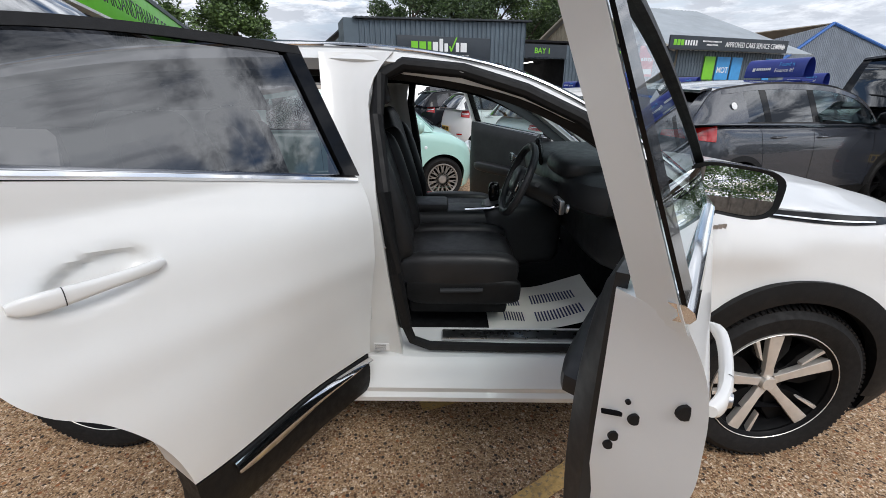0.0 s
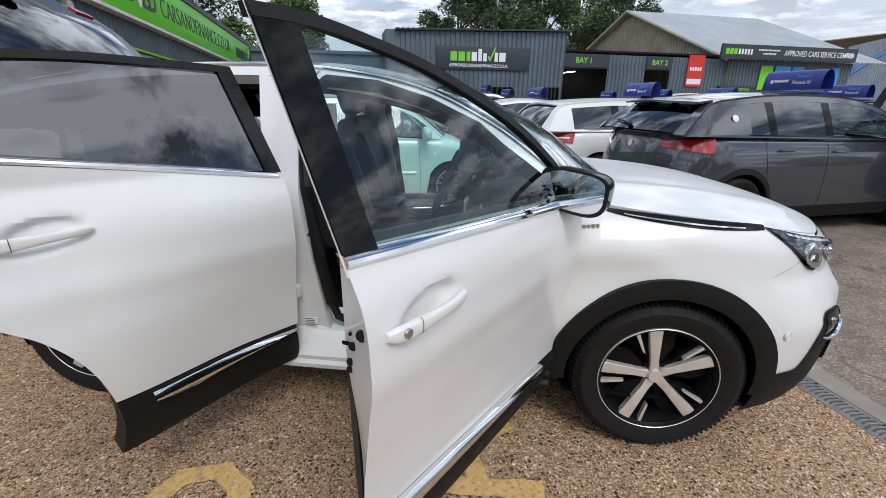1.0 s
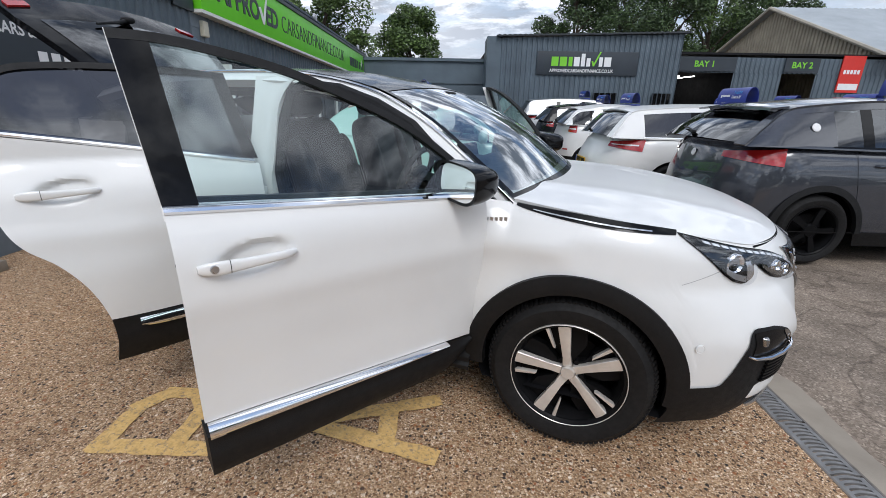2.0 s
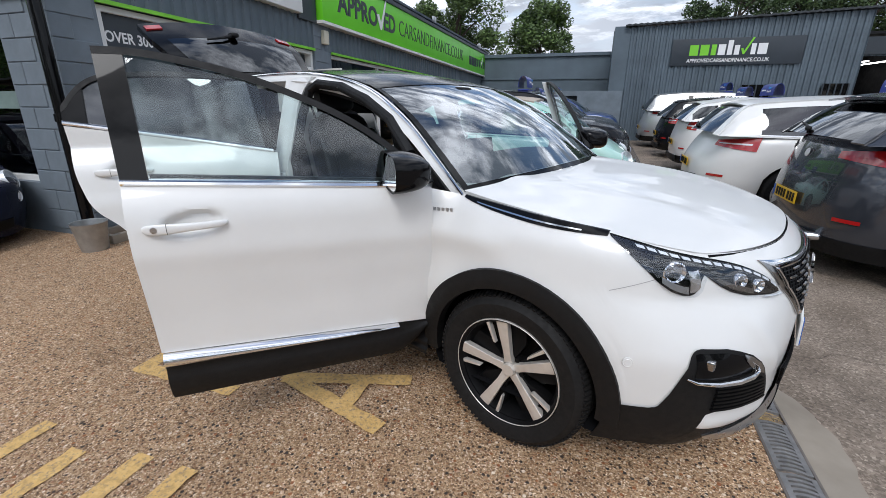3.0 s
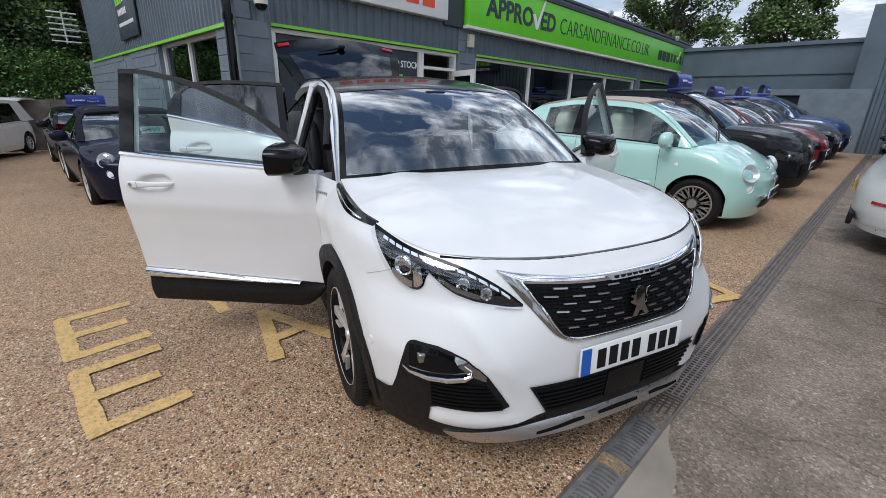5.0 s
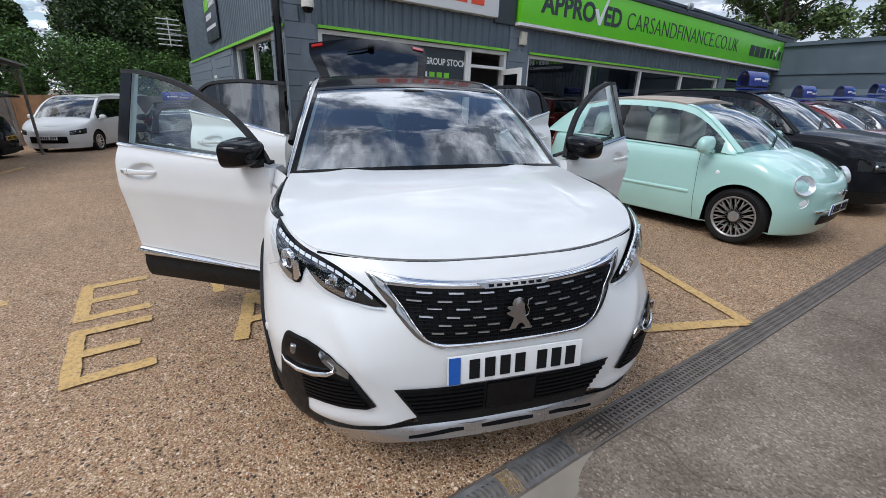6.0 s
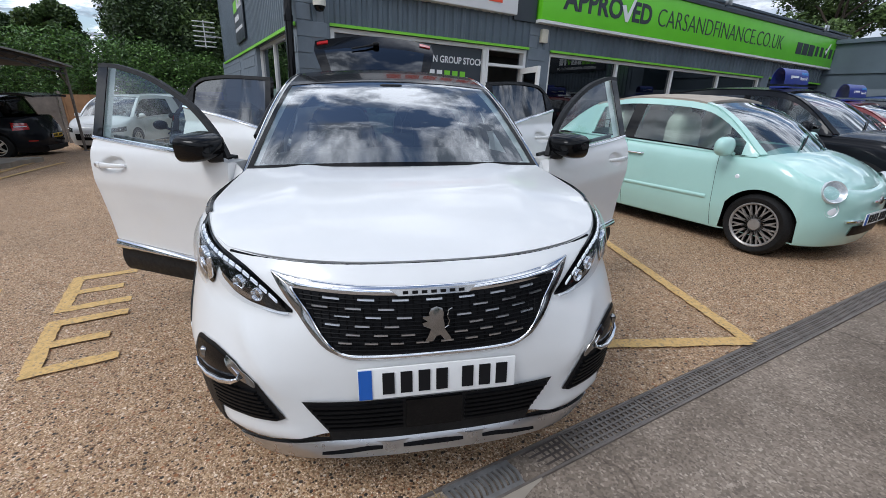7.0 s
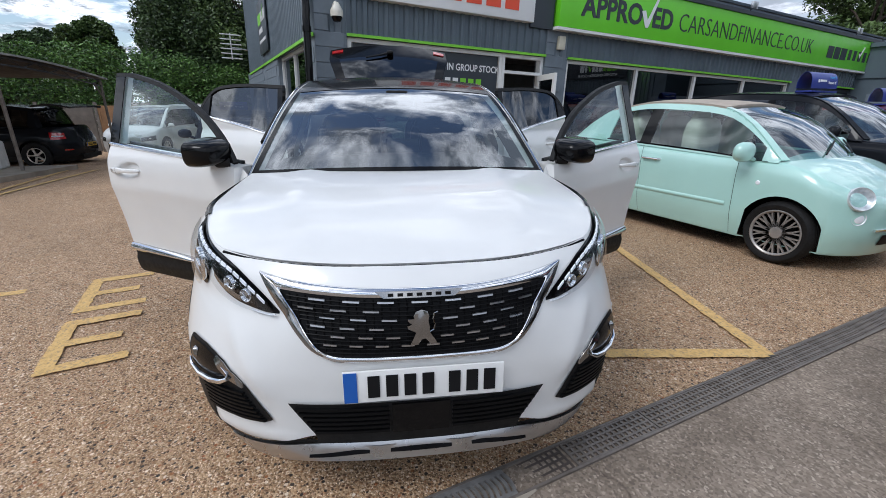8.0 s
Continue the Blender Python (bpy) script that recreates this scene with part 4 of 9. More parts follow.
def build_ground():
    bm = B()
    us = [-900, -300, -100, -50, -30, -22, -14.5, -7, 0, 10, 30, 60, 120, 300, 900]
    vs = [-900, -300, -100, -40, -20, 0, 20, 40, 100, 300, 900]
    grid = [[bm.verts.new((u, v, fall(u) - 0.012)) for v in vs] for u in us]
    for a, b in zip(grid, grid[1:]):
        for k in range(len(vs) - 1):
            bm.faces.new((a[k], b[k], b[k + 1], a[k + 1]))
    g = part("ground", bm, M_ASPH, m=LOT)
    tagged(g, "grey worn asphalt yard reaching out beyond the cars", "ground", kind="structure")
    bm = B()
    edge = [(-0.078, 0.0), (-7.0, 0.0), (-14.5, fall(-14.5)), (-22.0, fall(-22)), (-30.0, fall(-22)), (-30.0, -0.9), (-0.078, -0.2)]
    poly_slab(bm, edge, -16.2, 40, pose(0, 0, 0, 90, 0, 0))
    s = part("pavement", bm, M_AGG, m=DRAIN)
    tagged(s, "buff exposed-aggregate concrete forecourt slab with small brown pebbles", "pavement", kind="structure")
    # concrete haunch beside the channel, broken off along the asphalt
    rnd = random.Random(3)
    bm = B()
    rows = []
    w = 0.14
    for k in range(120):
        v = -6.0 + 0.055 * k
        w = min(0.19, max(0.08, w + rnd.uniform(-0.022, 0.022)))
        reach = w if v < -0.05 else max(0.0, w - 0.10 * (v + 0.05) / 0.25)
        if v > 0.4:
            break
        rows.append((bm.verts.new((0.075, v, -0.002)), bm.verts.new((0.078 + max(0.004, reach), v, -0.008))))
    for q, r in zip(rows, rows[1:]):
        bm.faces.new((q[0], q[1], r[1], r[0]))
    s = part("kerb_strip", bm, M_CONC, m=DRAIN)
    tagged(s, "pale broken concrete haunch beside the drain channel", "pavement", kind="structure")


def build_drain():
    """A channel drain: slotted and square-holed gratings laid end to end in a trough."""
    d = thing("channel_drain", DRAIN, "grey slotted metal drain gratings laid end to end in the forecourt", "drain", kind="structure")
    # trough floor as a near-black sheet: the channel's shade is painted, not cast
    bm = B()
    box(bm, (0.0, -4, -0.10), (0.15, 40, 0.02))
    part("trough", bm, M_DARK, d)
    bm = B()
    for sg in (1, -1):
        box(bm, (sg * 0.0705, -4, -0.03), (0.011, 40, 0.06))
    part("edge_rail", bm, M_GRATE, d)
    def mesh_grating(L):
        """Square holes, four abreast."""
        bm = B()
        for x in (-0.060, -0.0315, 0.0, 0.0315, 0.060):
            box(bm, (x, 0, -0.012), (0.010 if abs(x) < 0.05 else 0.007, L - 0.006, 0.022))
        n = max(4, round(L / 0.031))
        for k in range(n + 1):
            y = -L / 2 + 0.008 + k * (L - 0.016) / n
            box(bm, (0, y, -0.0125), (0.126, 0.011, 0.020))
        return bm
    def slot_grating(L):
        """Long bowed slots across."""
        bm = B()
        for x in (-0.055, 0.055):
            box(bm, (x, 0, -0.010), (0.022, L - 0.004, 0.022))
        n = max(5, round(L / 0.027))
        for k in range(n + 1):
            y = -L / 2 + 0.009 + k * (L - 0.018) / n
            sheet(bm, lambda u, v: (-0.048 + 0.096 * u, y + 0.010 * (4 * u * (1 - u)) - 0.006 + 0.013 * v, 0.0005), 6, 1, thick=0.02, inward=Vector((0, 0, -1)))
        return bm
    far = part("grating", mesh_grating(0.5), M_GRATE, d, m=pose(0, 0.862, 0))
    k = 0
    y = 0.862
    while y < 15.5:
        y += 0.503
        o = far.copy()
        scene.collection.objects.link(o)
        o.parent = d
        o.matrix_basis = pose(0, y, 0.001 * (k % 3), 0, 0.5 * ((k * 7) % 3 - 1), 0.4 * ((k * 5) % 3 - 1))
        k += 1
    part("grating", mesh_grating(0.28), plain("dark_cast_iron", (0.085, 0.068, 0.058), 0.7, 0.2, 0.25, 8), d, "sunken dark grating", m=pose(0.0, 0.462, -0.010, 1.5, 1.0, 1.5))
    near = part("grating", slot_grating(0.315), M_GRATE2, d, m=pose(0.0, 0.150, -0.002, 0, 0, -1.0))
    for k, y in enumerate((-0.245, -0.572, -0.895, -1.218, -1.541, -1.864, -2.19, -2.52, -2.85)):
        o = near.copy()
        scene.collection.objects.link(o)
        o.parent = d
        o.matrix_basis = pose(0.002 * (k % 2), y, -0.002, 0, 0, 0.7 * (k % 3 - 1))
    # dry grass caught in the open joint
    rnd = random.Random(12)
    bm = B()
    for k in range(60):
        a, x, y = rnd.uniform(0, 3.14), rnd.uniform(-0.055, 0.055), rnd.uniform(-0.085, -0.01)
        l = rnd.uniform(0.02, 0.05)
        z = rnd.uniform(-0.035, -0.004)
        tube(bm, [(x - l * math.cos(a), y - l * math.sin(a) * 0.5, z), (x, y, z + 0.008), (x + l * math.cos(a), y + l * math.sin(a) * 0.5, z - 0.004)], 0.0013, 4)
    part("dry_grass", bm, plain("straw", (0.42, 0.30, 0.14), 0.8, 0, 0.3, 40), d, "dry grass stalks lying in the open joint")


GLYPH = {"K": [(0, 0, 0, 1), (0, 0.45, 1, 1), (0.25, 0.58, 1, 0)], "E": [(0, 0, 0, 1), (0, 0, 1, 0), (0, 0.5, 0.8, 0.5), (0, 1, 1, 1)], "P": [(0, 0, 0, 1), (0, 1, 0.7, 1), (0.7, 1, 1, 0.86), (1, 0.86, 1, 0.62), (1, 0.62, 0.7, 0.47), (0.7, 0.47, 0, 0.47)],
         "C": [(1, 0.08, 0.3, 0), (0.3, 0, 0, 0.25), (0, 0.25, 0, 0.75), (0, 0.75, 0.3, 1), (0.3, 1, 1, 0.92)], "L": [(0, 0, 0, 1), (0, 0, 1, 0)], "A": [(0, 0, 0.5, 1), (0.5, 1, 1, 0), (0.2, 0.34, 0.8, 0.34)], "R": [(0, 0, 0, 1), (0, 1, 0.8, 1), (0.8, 1, 1, 0.75), (1, 0.75, 0.8, 0.5), (0.8, 0.5, 0, 0.5), (0.45, 0.5, 1, 0)]}


def stroke(bm, x0, y0, x1, y1, w, z, rnd):
    """One brushed stroke with uneven edges."""
    a, b = Vector((x0, y0)), Vector((x1, y1))
    d = (b - a)
    n = max(3, int(d.length / 0.04))
    d.normalize()
    s = Vector((-d.y, d.x))
    a, b = a - d * w * 0.42, b + d * w * 0.42
    rows = []
    for k in range(n + 1):
        p = a.lerp(b, k / n)
        rows.append((bm.verts.new((*(p + s * (w / 2 + rnd.uniform(-0.006, 0.006))), z)), bm.verts.new((*(p - s * (w / 2 + rnd.uniform(-0.006, 0.006))), z))))
    for q, r in zip(rows, rows[1:]):
        bm.faces.new((q[0], q[1], r[1], r[0]))


def build_markings():
    rnd = random.Random(8)
    mk = thing("ground_lettering", LOT, "worn yellow painted words KEEP CLEAR on the forecourt", "road marking", kind="structure")
    k = 0
    for line, u0 in (("KEEP", -2.56), ("CLEAR", -1.72)):
        for j, ch in enumerate(line):
            v0 = -3.29 + 0.855 * j
            bm = B()
            for x0, y0, x1, y1 in GLYPH[ch]:
                stroke(bm, u0 - 0.60 * y0, v0 + 0.36 * x0, u0 - 0.60 * y1, v0 + 0.36 * x1, 0.085, 0.0015 + 0.0004 * k, rnd)
                k += 1
            part("letter", bm, M_YEL, mk)
    ln = thing("bay_lines", LOT, "worn yellow painted bay lines on the forecourt", "road marking", kind="structure")
    for q in ((-0.70, 0.85, -0.02, 2.20), (-0.02, 2.24, -4.6, 4.28), (-8.2, -3.85, -12.4, -3.27), (-8.9, -4.02, -12.8, -3.9)):
        bm = B()
        stroke(bm, *q, 0.09, 0.0016 + 0.0003 * k, rnd)
        for v in bm.verts:
            v.co.z += fall(v.co.x) + (0.002 if v.co.x < -7 else 0)
        k += 1
        part("line", bm, M_YEL, ln)


build_ground()
build_drain()
build_markings()


# ---------------------------------------------------------------- the shop
def corrugated(bm, x0, x1, z0, z1, y, pitch=0.16, depth=0.035, top=None, axis="x"):
    """Box-profile sheet from x0 to x1, facing -y (or along y when axis is y)."""
    prof = [(0, 0), (0.25, 0), (0.38, 1), (0.72, 1), (0.85, 0)]
    pts = []
    k = 0
    while True:
        for a, h in prof:
            x = x0 + (k + a) * pitch
            if x > x1:
                break
            pts.append((x, h * depth))
        k += 1
        if x0 + k * pitch > x1:
            break
    pts.append((x1, 0))
    rows = []
    for x, h in pts:
        zt = top(x) if top else z1
        a, b = ((x, y - h, z0), (x, y - h, zt)) if axis == "x" else ((y + h, x, z0), (y + h, x, zt))
        rows.append((bm.verts.new(a), bm.verts.new(b)))
    for q, r in zip(rows, rows[1:]):
        bm.faces.new((q[0], r[0], r[1], q[1]))
    return bm


# In the shop's own frame: x out of the front (+x is towards the yard), y along the front from v = 5.5
def V(v):
    return v - 5.5


def shop_box(bm, x0, x1, v0, v1, z0, z1, bev=0.0):
    box(bm, ((x0 + x1) / 2, V((v0 + v1) / 2), (z0 + z1) / 2), (x1 - x0, v1 - v0, z1 - z0), bev)


def struct(name, bm, mat, label, cat, m=SHOP, sharp=35):
    return tagged(part(name, bm, mat, m=m, sharp=sharp), label, cat, kind="structure")


def block_course(parent, faces, rnd):
    """Painted blocks as single pieces on a wall; faces: (origin, along, up limit, length)."""
    bm = B()
    box(bm, (0.215, 0, 0.0), (0.434, 0.02, 0.208), 0.006, seg=1)
    first = part("block", bm, M_BRICK, parent)
    bm = B()
    box(bm, (0.1, 0, 0.0), (0.204, 0.02, 0.208), 0.006, seg=1)
    half = part("half_block", bm, M_BRICK, parent)
    used = {0: False, 1: False}
    for m, length, z0, z1 in faces:
        row, z = 0, z0
        while z < z1:
            x = 0.0
            if row % 2:
                pieces = [(0, 1)]
                x = 0.214
            while x + 0.40 < length + 0.02:
                o = first.copy(); scene.collection.objects.link(o); o.parent = parent
                o.matrix_basis = m @ pose(x + 0.004, 0.002 * rnd.random(), z + 0.107)
                x += 0.444
            if row % 2:
                o = half.copy(); scene.collection.objects.link(o); o.parent = parent
                o.matrix_basis = m @ pose(0.002, 0, z + 0.107)
            z += 0.216
            row += 1
    bpy.data.objects.remove(first)
    bpy.data.objects.remove(half)


def build_shop():
    END = 19.4
    # front wall: piers, spandrels under and over the openings
    bm = B()
    for v0, v1, z0, z1 in ((1.0, 1.48, -0.3, 2.85), (1.48, 4.36, -0.3, 0.42), (5.30, 5.86, -0.3, 2.85), (5.86, 14.2, -0.3, 0.35), (14.2, 14.62, -0.3, 2.85), (14.62, 18.2, -0.3, 0.5), (18.2, END, -0.3, 2.85)):
        shop_box(bm, -0.28, 0.0, v0, v1, z0, z1)
    wall_front = struct("wall_front", bm, M_BRICK, "grey painted blockwork shop front with piers between the windows", "wall")
    bm = B()
    corrugated(bm, V(1.0), V(END), 2.36, 2.95, -0.02, 0.17, 0.03, axis="y")
    struct("cladding_front", bm, M_CLAD, "dark grey box-profile sheeting above the shop windows", "cladding")
    bm = B()
    shop_box(bm, -0.3, -0.03, 1.0, END, 2.36, 3.9)
    struct("parapet_front", bm, M_CLAD, "dark grey parapet behind the shop fascia", "wall")
    bm = B()
    for v0, v1 in ((1.48, 5.30), (5.86, 14.2), (14.62, 18.2)):
        shop_box(bm, 0.0, 0.035, v0, v1, 2.335, 2.375)
    struct("green_trim_front", bm, M_GREENP, "thin lime green trim line over the shop windows", "trim")
    # gable side, roof and back
    bm = B()
    GD = 11.0
    for x0, x1, z0, z1 in ((-GD, -6.6, -0.3, 2.35), (-6.6, -6.2, -0.3, 0.9), (-6.6, -6.2, 1.8, 2.35), (-6.2, -3.9, -0.3, 2.35), (-3.9, -0.75, -0.3, 0.5), (-0.75, -0.28, -0.3, 2.35)):
        shop_box(bm, x0, x1, 1.0, 1.26, z0 if z0 > 0 else -0.8, z1)
    wall_side = struct("wall_side", bm, M_BRICK, "grey painted blockwork side wall of the shop", "wall")
    bm = B()
    corrugated(bm, -GD, 0.0, 2.30, 4.0, V(1.0), 0.17, 0.03, top=lambda x: 3.9 + 0.19 * min(-x, GD + 0.0))
    struct("cladding_side", bm, M_CLAD, "dark grey corrugated sheeting on the shop's side gable", "cladding")
    bm = B()
    poly_slab(bm, [(0.0, 2.3), (0.0, 3.9), (-GD, 3.9 + 0.19 * GD), (-GD, 2.3)], -V(1.26), -V(1.02), pose(0, 0, 0, 90, 0, 0))
    struct("gable_core", bm, M_CLAD, "dark wall behind the gable sheeting", "wall")
    bm = B()
    shop_box(bm, -GD, 0.01, 0.955, 0.985, 2.29, 2.34)
    struct("green_trim_side", bm, M_GREENP, "thin lime green trim line along the shop's side", "trim")
    bm = B()
    sheet(bm, lambda u, v: (0.0 - GD * u, V(0.95 + (END - 0.95) * v), 3.92 + 0.19 * GD * u), 8, 12, thick=0.05)
    struct("shop_roof", bm, M_CLAD, "dark grey sheet roof of the shop", "roof")
    bm = B()
    shop_box(bm, -GD, -GD + 0.25, 1.0, END, -0.3, 6.1)
    shop_box(bm, -GD, 0.0, END - 0.25, END, -0.3, 3.9)
    struct("wall_back", bm, M_BRICK, "grey painted far walls of the shop", "wall")
    bm = B()
    shop_box(bm, -GD, -0.28, 1.26, END - 0.25, -0.05, 0.02)
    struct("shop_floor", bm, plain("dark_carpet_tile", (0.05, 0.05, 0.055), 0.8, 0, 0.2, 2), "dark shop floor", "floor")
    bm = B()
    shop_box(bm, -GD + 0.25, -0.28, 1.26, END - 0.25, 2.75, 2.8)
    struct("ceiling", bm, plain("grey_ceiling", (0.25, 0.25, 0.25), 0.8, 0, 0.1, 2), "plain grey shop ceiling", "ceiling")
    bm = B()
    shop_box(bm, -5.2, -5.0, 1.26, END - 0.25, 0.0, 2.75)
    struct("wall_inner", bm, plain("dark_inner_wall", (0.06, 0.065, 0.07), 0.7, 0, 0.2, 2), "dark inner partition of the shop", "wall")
    # windows
    def window(name, v0, v1, z0, z1, label, fr=0.06, mat=M_UPVC, gl=M_SHOPGL, mull=()):
        w = thing(name, SHOP, label, "window", kind="structure")
        bm = B()
        for a, b, c, d in ((v0, v0 + fr, z0, z1), (v1 - fr, v1, z0, z1), (v0 + fr, v1 - fr, z1 - fr, z1), (v0 + fr, v1 - fr, z0, z0 + fr)):
            shop_box(bm, -0.16, -0.05, a, b, c, d)
        for q in mull:
            shop_box(bm, -0.16, -0.052, q - fr * 0.6, q + fr * 0.6, z0 + fr, z1 - fr)
        part("window_frame", bm, mat, w)
        edges = [v0 + fr] + list(mull) + [v1 - fr]
        for a, b in zip(edges, edges[1:]):
            bm = B()
            shop_box(bm, -0.112, -0.106, a, b, z0 + fr, z1 - fr)
            p = part("pane", bm, gl, w)
            p.visible_shadow = False
        return w
    window("window_1", 1.5, 4.36, 0.44, 2.33, "shop window covered with a dark slate stock poster", mat=M_UPVC)
    window("window_2", 5.88, 14.18, 0.36, 2.33, "long white-framed shop window with four dark panes", mull=(7.95, 10.0, 12.05))
    window("window_3", 14.64, 18.16, 0.52, 2.28, "dark shop window with a green lettered poster", mat=M_SLATE)
    # poster in the first window
    bm = B()
    shop_box(bm, -0.103, -0.098, 1.6, 4.3, 1.2, 2.27)
    po = struct("window_poster", bm, M_SLATE, "dark slate poster with white and green lettering inside the shop window", "poster")
    face = pose(-0.096, V(1.58), 1.99, 90, 0, 90)
    words("lettering", "OVER 300 CARS & PICK-UPS IN GROUP STOCK", 0.155, M_PRINT, face, po, 0.001, 0.80, bold=0.003, fit=2.76)
    bm = B()
    bars(bm, 1.0, 1.92, -0.20, 0.15, 6, face, 0.3, 0.003)
    part("number_bars", bm, M_PRINT, po)
    bm = B()
    bars(bm, 1.92, 2.40, -0.20, 0.15, 3, face, 0.3, 0.003)
    part("number_bars", bm, M_GREENP, po)
    face = pose(-0.10, V(14.95), 1.95, 90, 0, 90)
    for k, s in enumerate(("WE BUY", "WE SELL", "WE TRUST")):
        ob = words("window_lettering", s, 0.24, plain("teal_print", (0.02, 0.42, 0.25), 0.5), SHOP @ face @ pose(0.8, -0.25 * k, 0), None, 0.002, 1.0, bold=0.005)
        tagged(ob, "green window lettering on dark glass", "lettering", kind="structure")
    # door, standing open
    dr = thing("door_1", SHOP, "white-framed glazed shop entrance with its door standing open", "door", kind="structure")
    bm = B()
    for a, b, c, d in ((4.36, 4.42, 0, 2.33), (5.24, 5.30, 0, 2.33), (4.42, 5.24, 2.27, 2.33), (4.42, 5.24, 2.0, 2.05)):
        shop_box(bm, -0.17, -0.04, a, b, c, d)
    part("door_frame", bm, M_UPVC, dr)
    leaf = pose(-0.04, V(5.22), 0, 0, 0, -18)
    bm = B()
    for a, b, c, d in ((0.0, 0.08, 0.05, 2.0), (0.74, 0.82, 0.05, 2.0), (0.08, 0.74, 0.05, 0.3), (0.08, 0.74, 1.9, 2.0)):
        box(bm, ((a + b) / 2, 0, (c + d) / 2), (b - a, 0.05, d - c), 0, leaf)
    part("door_leaf", bm, M_UPVC, dr)
    bm = B()
    box(bm, (0.41, 0, 1.1), (0.66, 0.008, 1.6), 0, leaf)
    part("pane", bm, M_SHOPGL, dr)
    tm = leaf @ pose(0.70, 0.008, 1.66, 90, 0, 180)
    for k, s in enumerate(("WE'RE HERE", "FOR YOU", "7 DAYS", "A WEEK")):
        words("lettering", s, 0.12, M_PRINT, tm @ pose(0, -0.16 * k, 0), dr, 0.001, 0.9, bold=0.002)
    # green fascia
    fs = thing("fascia_sign", SHOP, "long lime green shop fascia with dark lettering in a white-edged box", "sign", kind="structure")
    bm = B()
    shop_box(bm, -0.03, 0.16, 5.42, END - 0.35, 2.86, 3.70, 0.01)
    part("sign_face", bm, M_GREEN, fs)
    bm = B()
    shop_box(bm, -0.03, 0.18, 5.38, END - 0.3, 2.80, 2.85)
    part("white_sill", bm, M_UPVC, fs)
    bm = B()
    shop_box(bm, -0.03, 0.19, 5.38, END - 0.3, 3.70, 3.78)
    part("dark_coping", bm, M_SLATE, fs)
    face = pose(0.163, V(5.95), 3.10, 90, 0, 90)
    words("lettering", "APPRO  ED", 0.52, M_SLATE, face, fs, 0.006, bold=0.014, fit=2.60)
    words("lettering", "CARSANDFINANCE.CO.UK", 0.52, M_SLATE, face @ pose(2.80, 0, 0), fs, 0.006, bold=-0.008, fit=5.78)
    bm = B()
    tick = [(1.60, 0.25), (1.71, 0.27), (1.80, 0.10), (2.06, 0.62), (2.12, 0.62), (1.84, -0.04), (1.76, -0.04)]
    poly_slab(bm, tick, 0.008, 0.014, face)
    part("tick", bm, M_PRINT, fs)
    def mark(parent, base, w, h, dark, light, tickmat=M_PRINT):
        """The trade mark as plain bars: heavy ones, light ones, and a tick."""
        bm = B(); bars(bm, 0, w * 0.42, h * 0.38, h * 0.62, 3, base, 0.16, 0.006)
        part("trade_mark_bars", bm, dark, parent)
        bm = B(); bars(bm, w * 0.43, w, h * 0.40, h * 0.55, 5, base, 0.45, 0.005)
        part("trade_mark_bars", bm, light, parent)
        bm = B(); poly_slab(bm, [(w * 0.68, h * 0.5), (w * 0.71, h * 0.3), (w * 0.79, h * 0.95), (w * 0.76, h * 0.95), (w * 0.71, h * 0.48), (w * 0.695, h * 0.58)], 0.007, 0.012, base)
        part("tick", bm, tickmat, parent)
    mark(fs, face @ pose(9.42, -0.06, 0), 2.85, 0.5, M_SLATE, M_SLATE)
    # white sign with red letters at its foot, running up out of sight
    ws = thing("shop_sign", SHOP, "white shop sign board with bold red lettering", "sign", kind="structure")
    bm = B()
    shop_box(bm, -0.03, 0.14, 1.83, 4.86, 2.86, 3.75, 0.01)
    part("sign_face", bm, plain("white_sign_face", (0.78, 0.78, 0.77), 0.4, 0, 0.03, 1), ws)
    bm = B()
    base = pose(0.142, V(1.95), 2.98, 90, 0, 90)
    bars(bm, 0.3, 2.6, 0.3, 0.55, 6, base, 0.25, 0.008)
    part("trade_mark_bars", bm, plain("orange_red_print", (0.75, 0.07, 0.02), 0.4, 0, 0.05, 3), ws)
    bm = B()
    shop_box(bm, -0.03, 0.05, 1.0, 1.83, 2.86, 3.75)
    shop_box(bm, -0.03, 0.05, 4.86, 5.38, 2.80, 3.75)
    struct("fascia_panel", bm, M_SLATE, "dark slate fascia panels beside the shop signs", "trim")
    # board on the gable
    gb = thing("wall_board", SHOP, "dark slate advertising board fixed to the shop's side gable", "sign", kind="structure")
    bm = B()
    box(bm, (-5.6, V(0.93), 3.15), (1.7, 0.03, 1.2), 0.005)
    part("board", bm, M_SLATE, gb)
    base = pose(-6.35, V(0.912), 3.2, 90, 0, 0)
    mark(gb, base, 1.5, 0.4, M_GREENP, M_PRINT, M_GREENP)
    bm = B(); bars(bm, 0.1, 0.9, -0.12, 0.12, 6, base, 0.3, 0.003); bars(bm, 0.05, 1.4, -0.36, 0.07, 14, base, 0.3, 0.003)
    part("number_bars", bm, M_PRINT, gb)
    # windows of the side wall
    w = thing("window_4", SHOP, "wide dark-framed side window of the shop", "window", kind="structure")
    bm = B()
    for x0, x1, z0, z1 in ((-3.9, -3.84, 0.5, 2.3), (-0.81, -0.75, 0.5, 2.3), (-3.84, -0.81, 2.24, 2.3), (-3.84, -0.81, 0.5, 0.56), (-2.36, -2.30, 0.56, 2.24)):
        shop_box(bm, x0, x1, 1.08, 1.18, z0, z1)
    part("window_frame", bm, M_UPVC, w)
    bm = B()
    shop_box(bm, -3.84, -0.81, 1.12, 1.126, 0.56, 2.24)
    part("pane", bm, M_SHOPGL, w).visible_shadow = False
    bm = B()
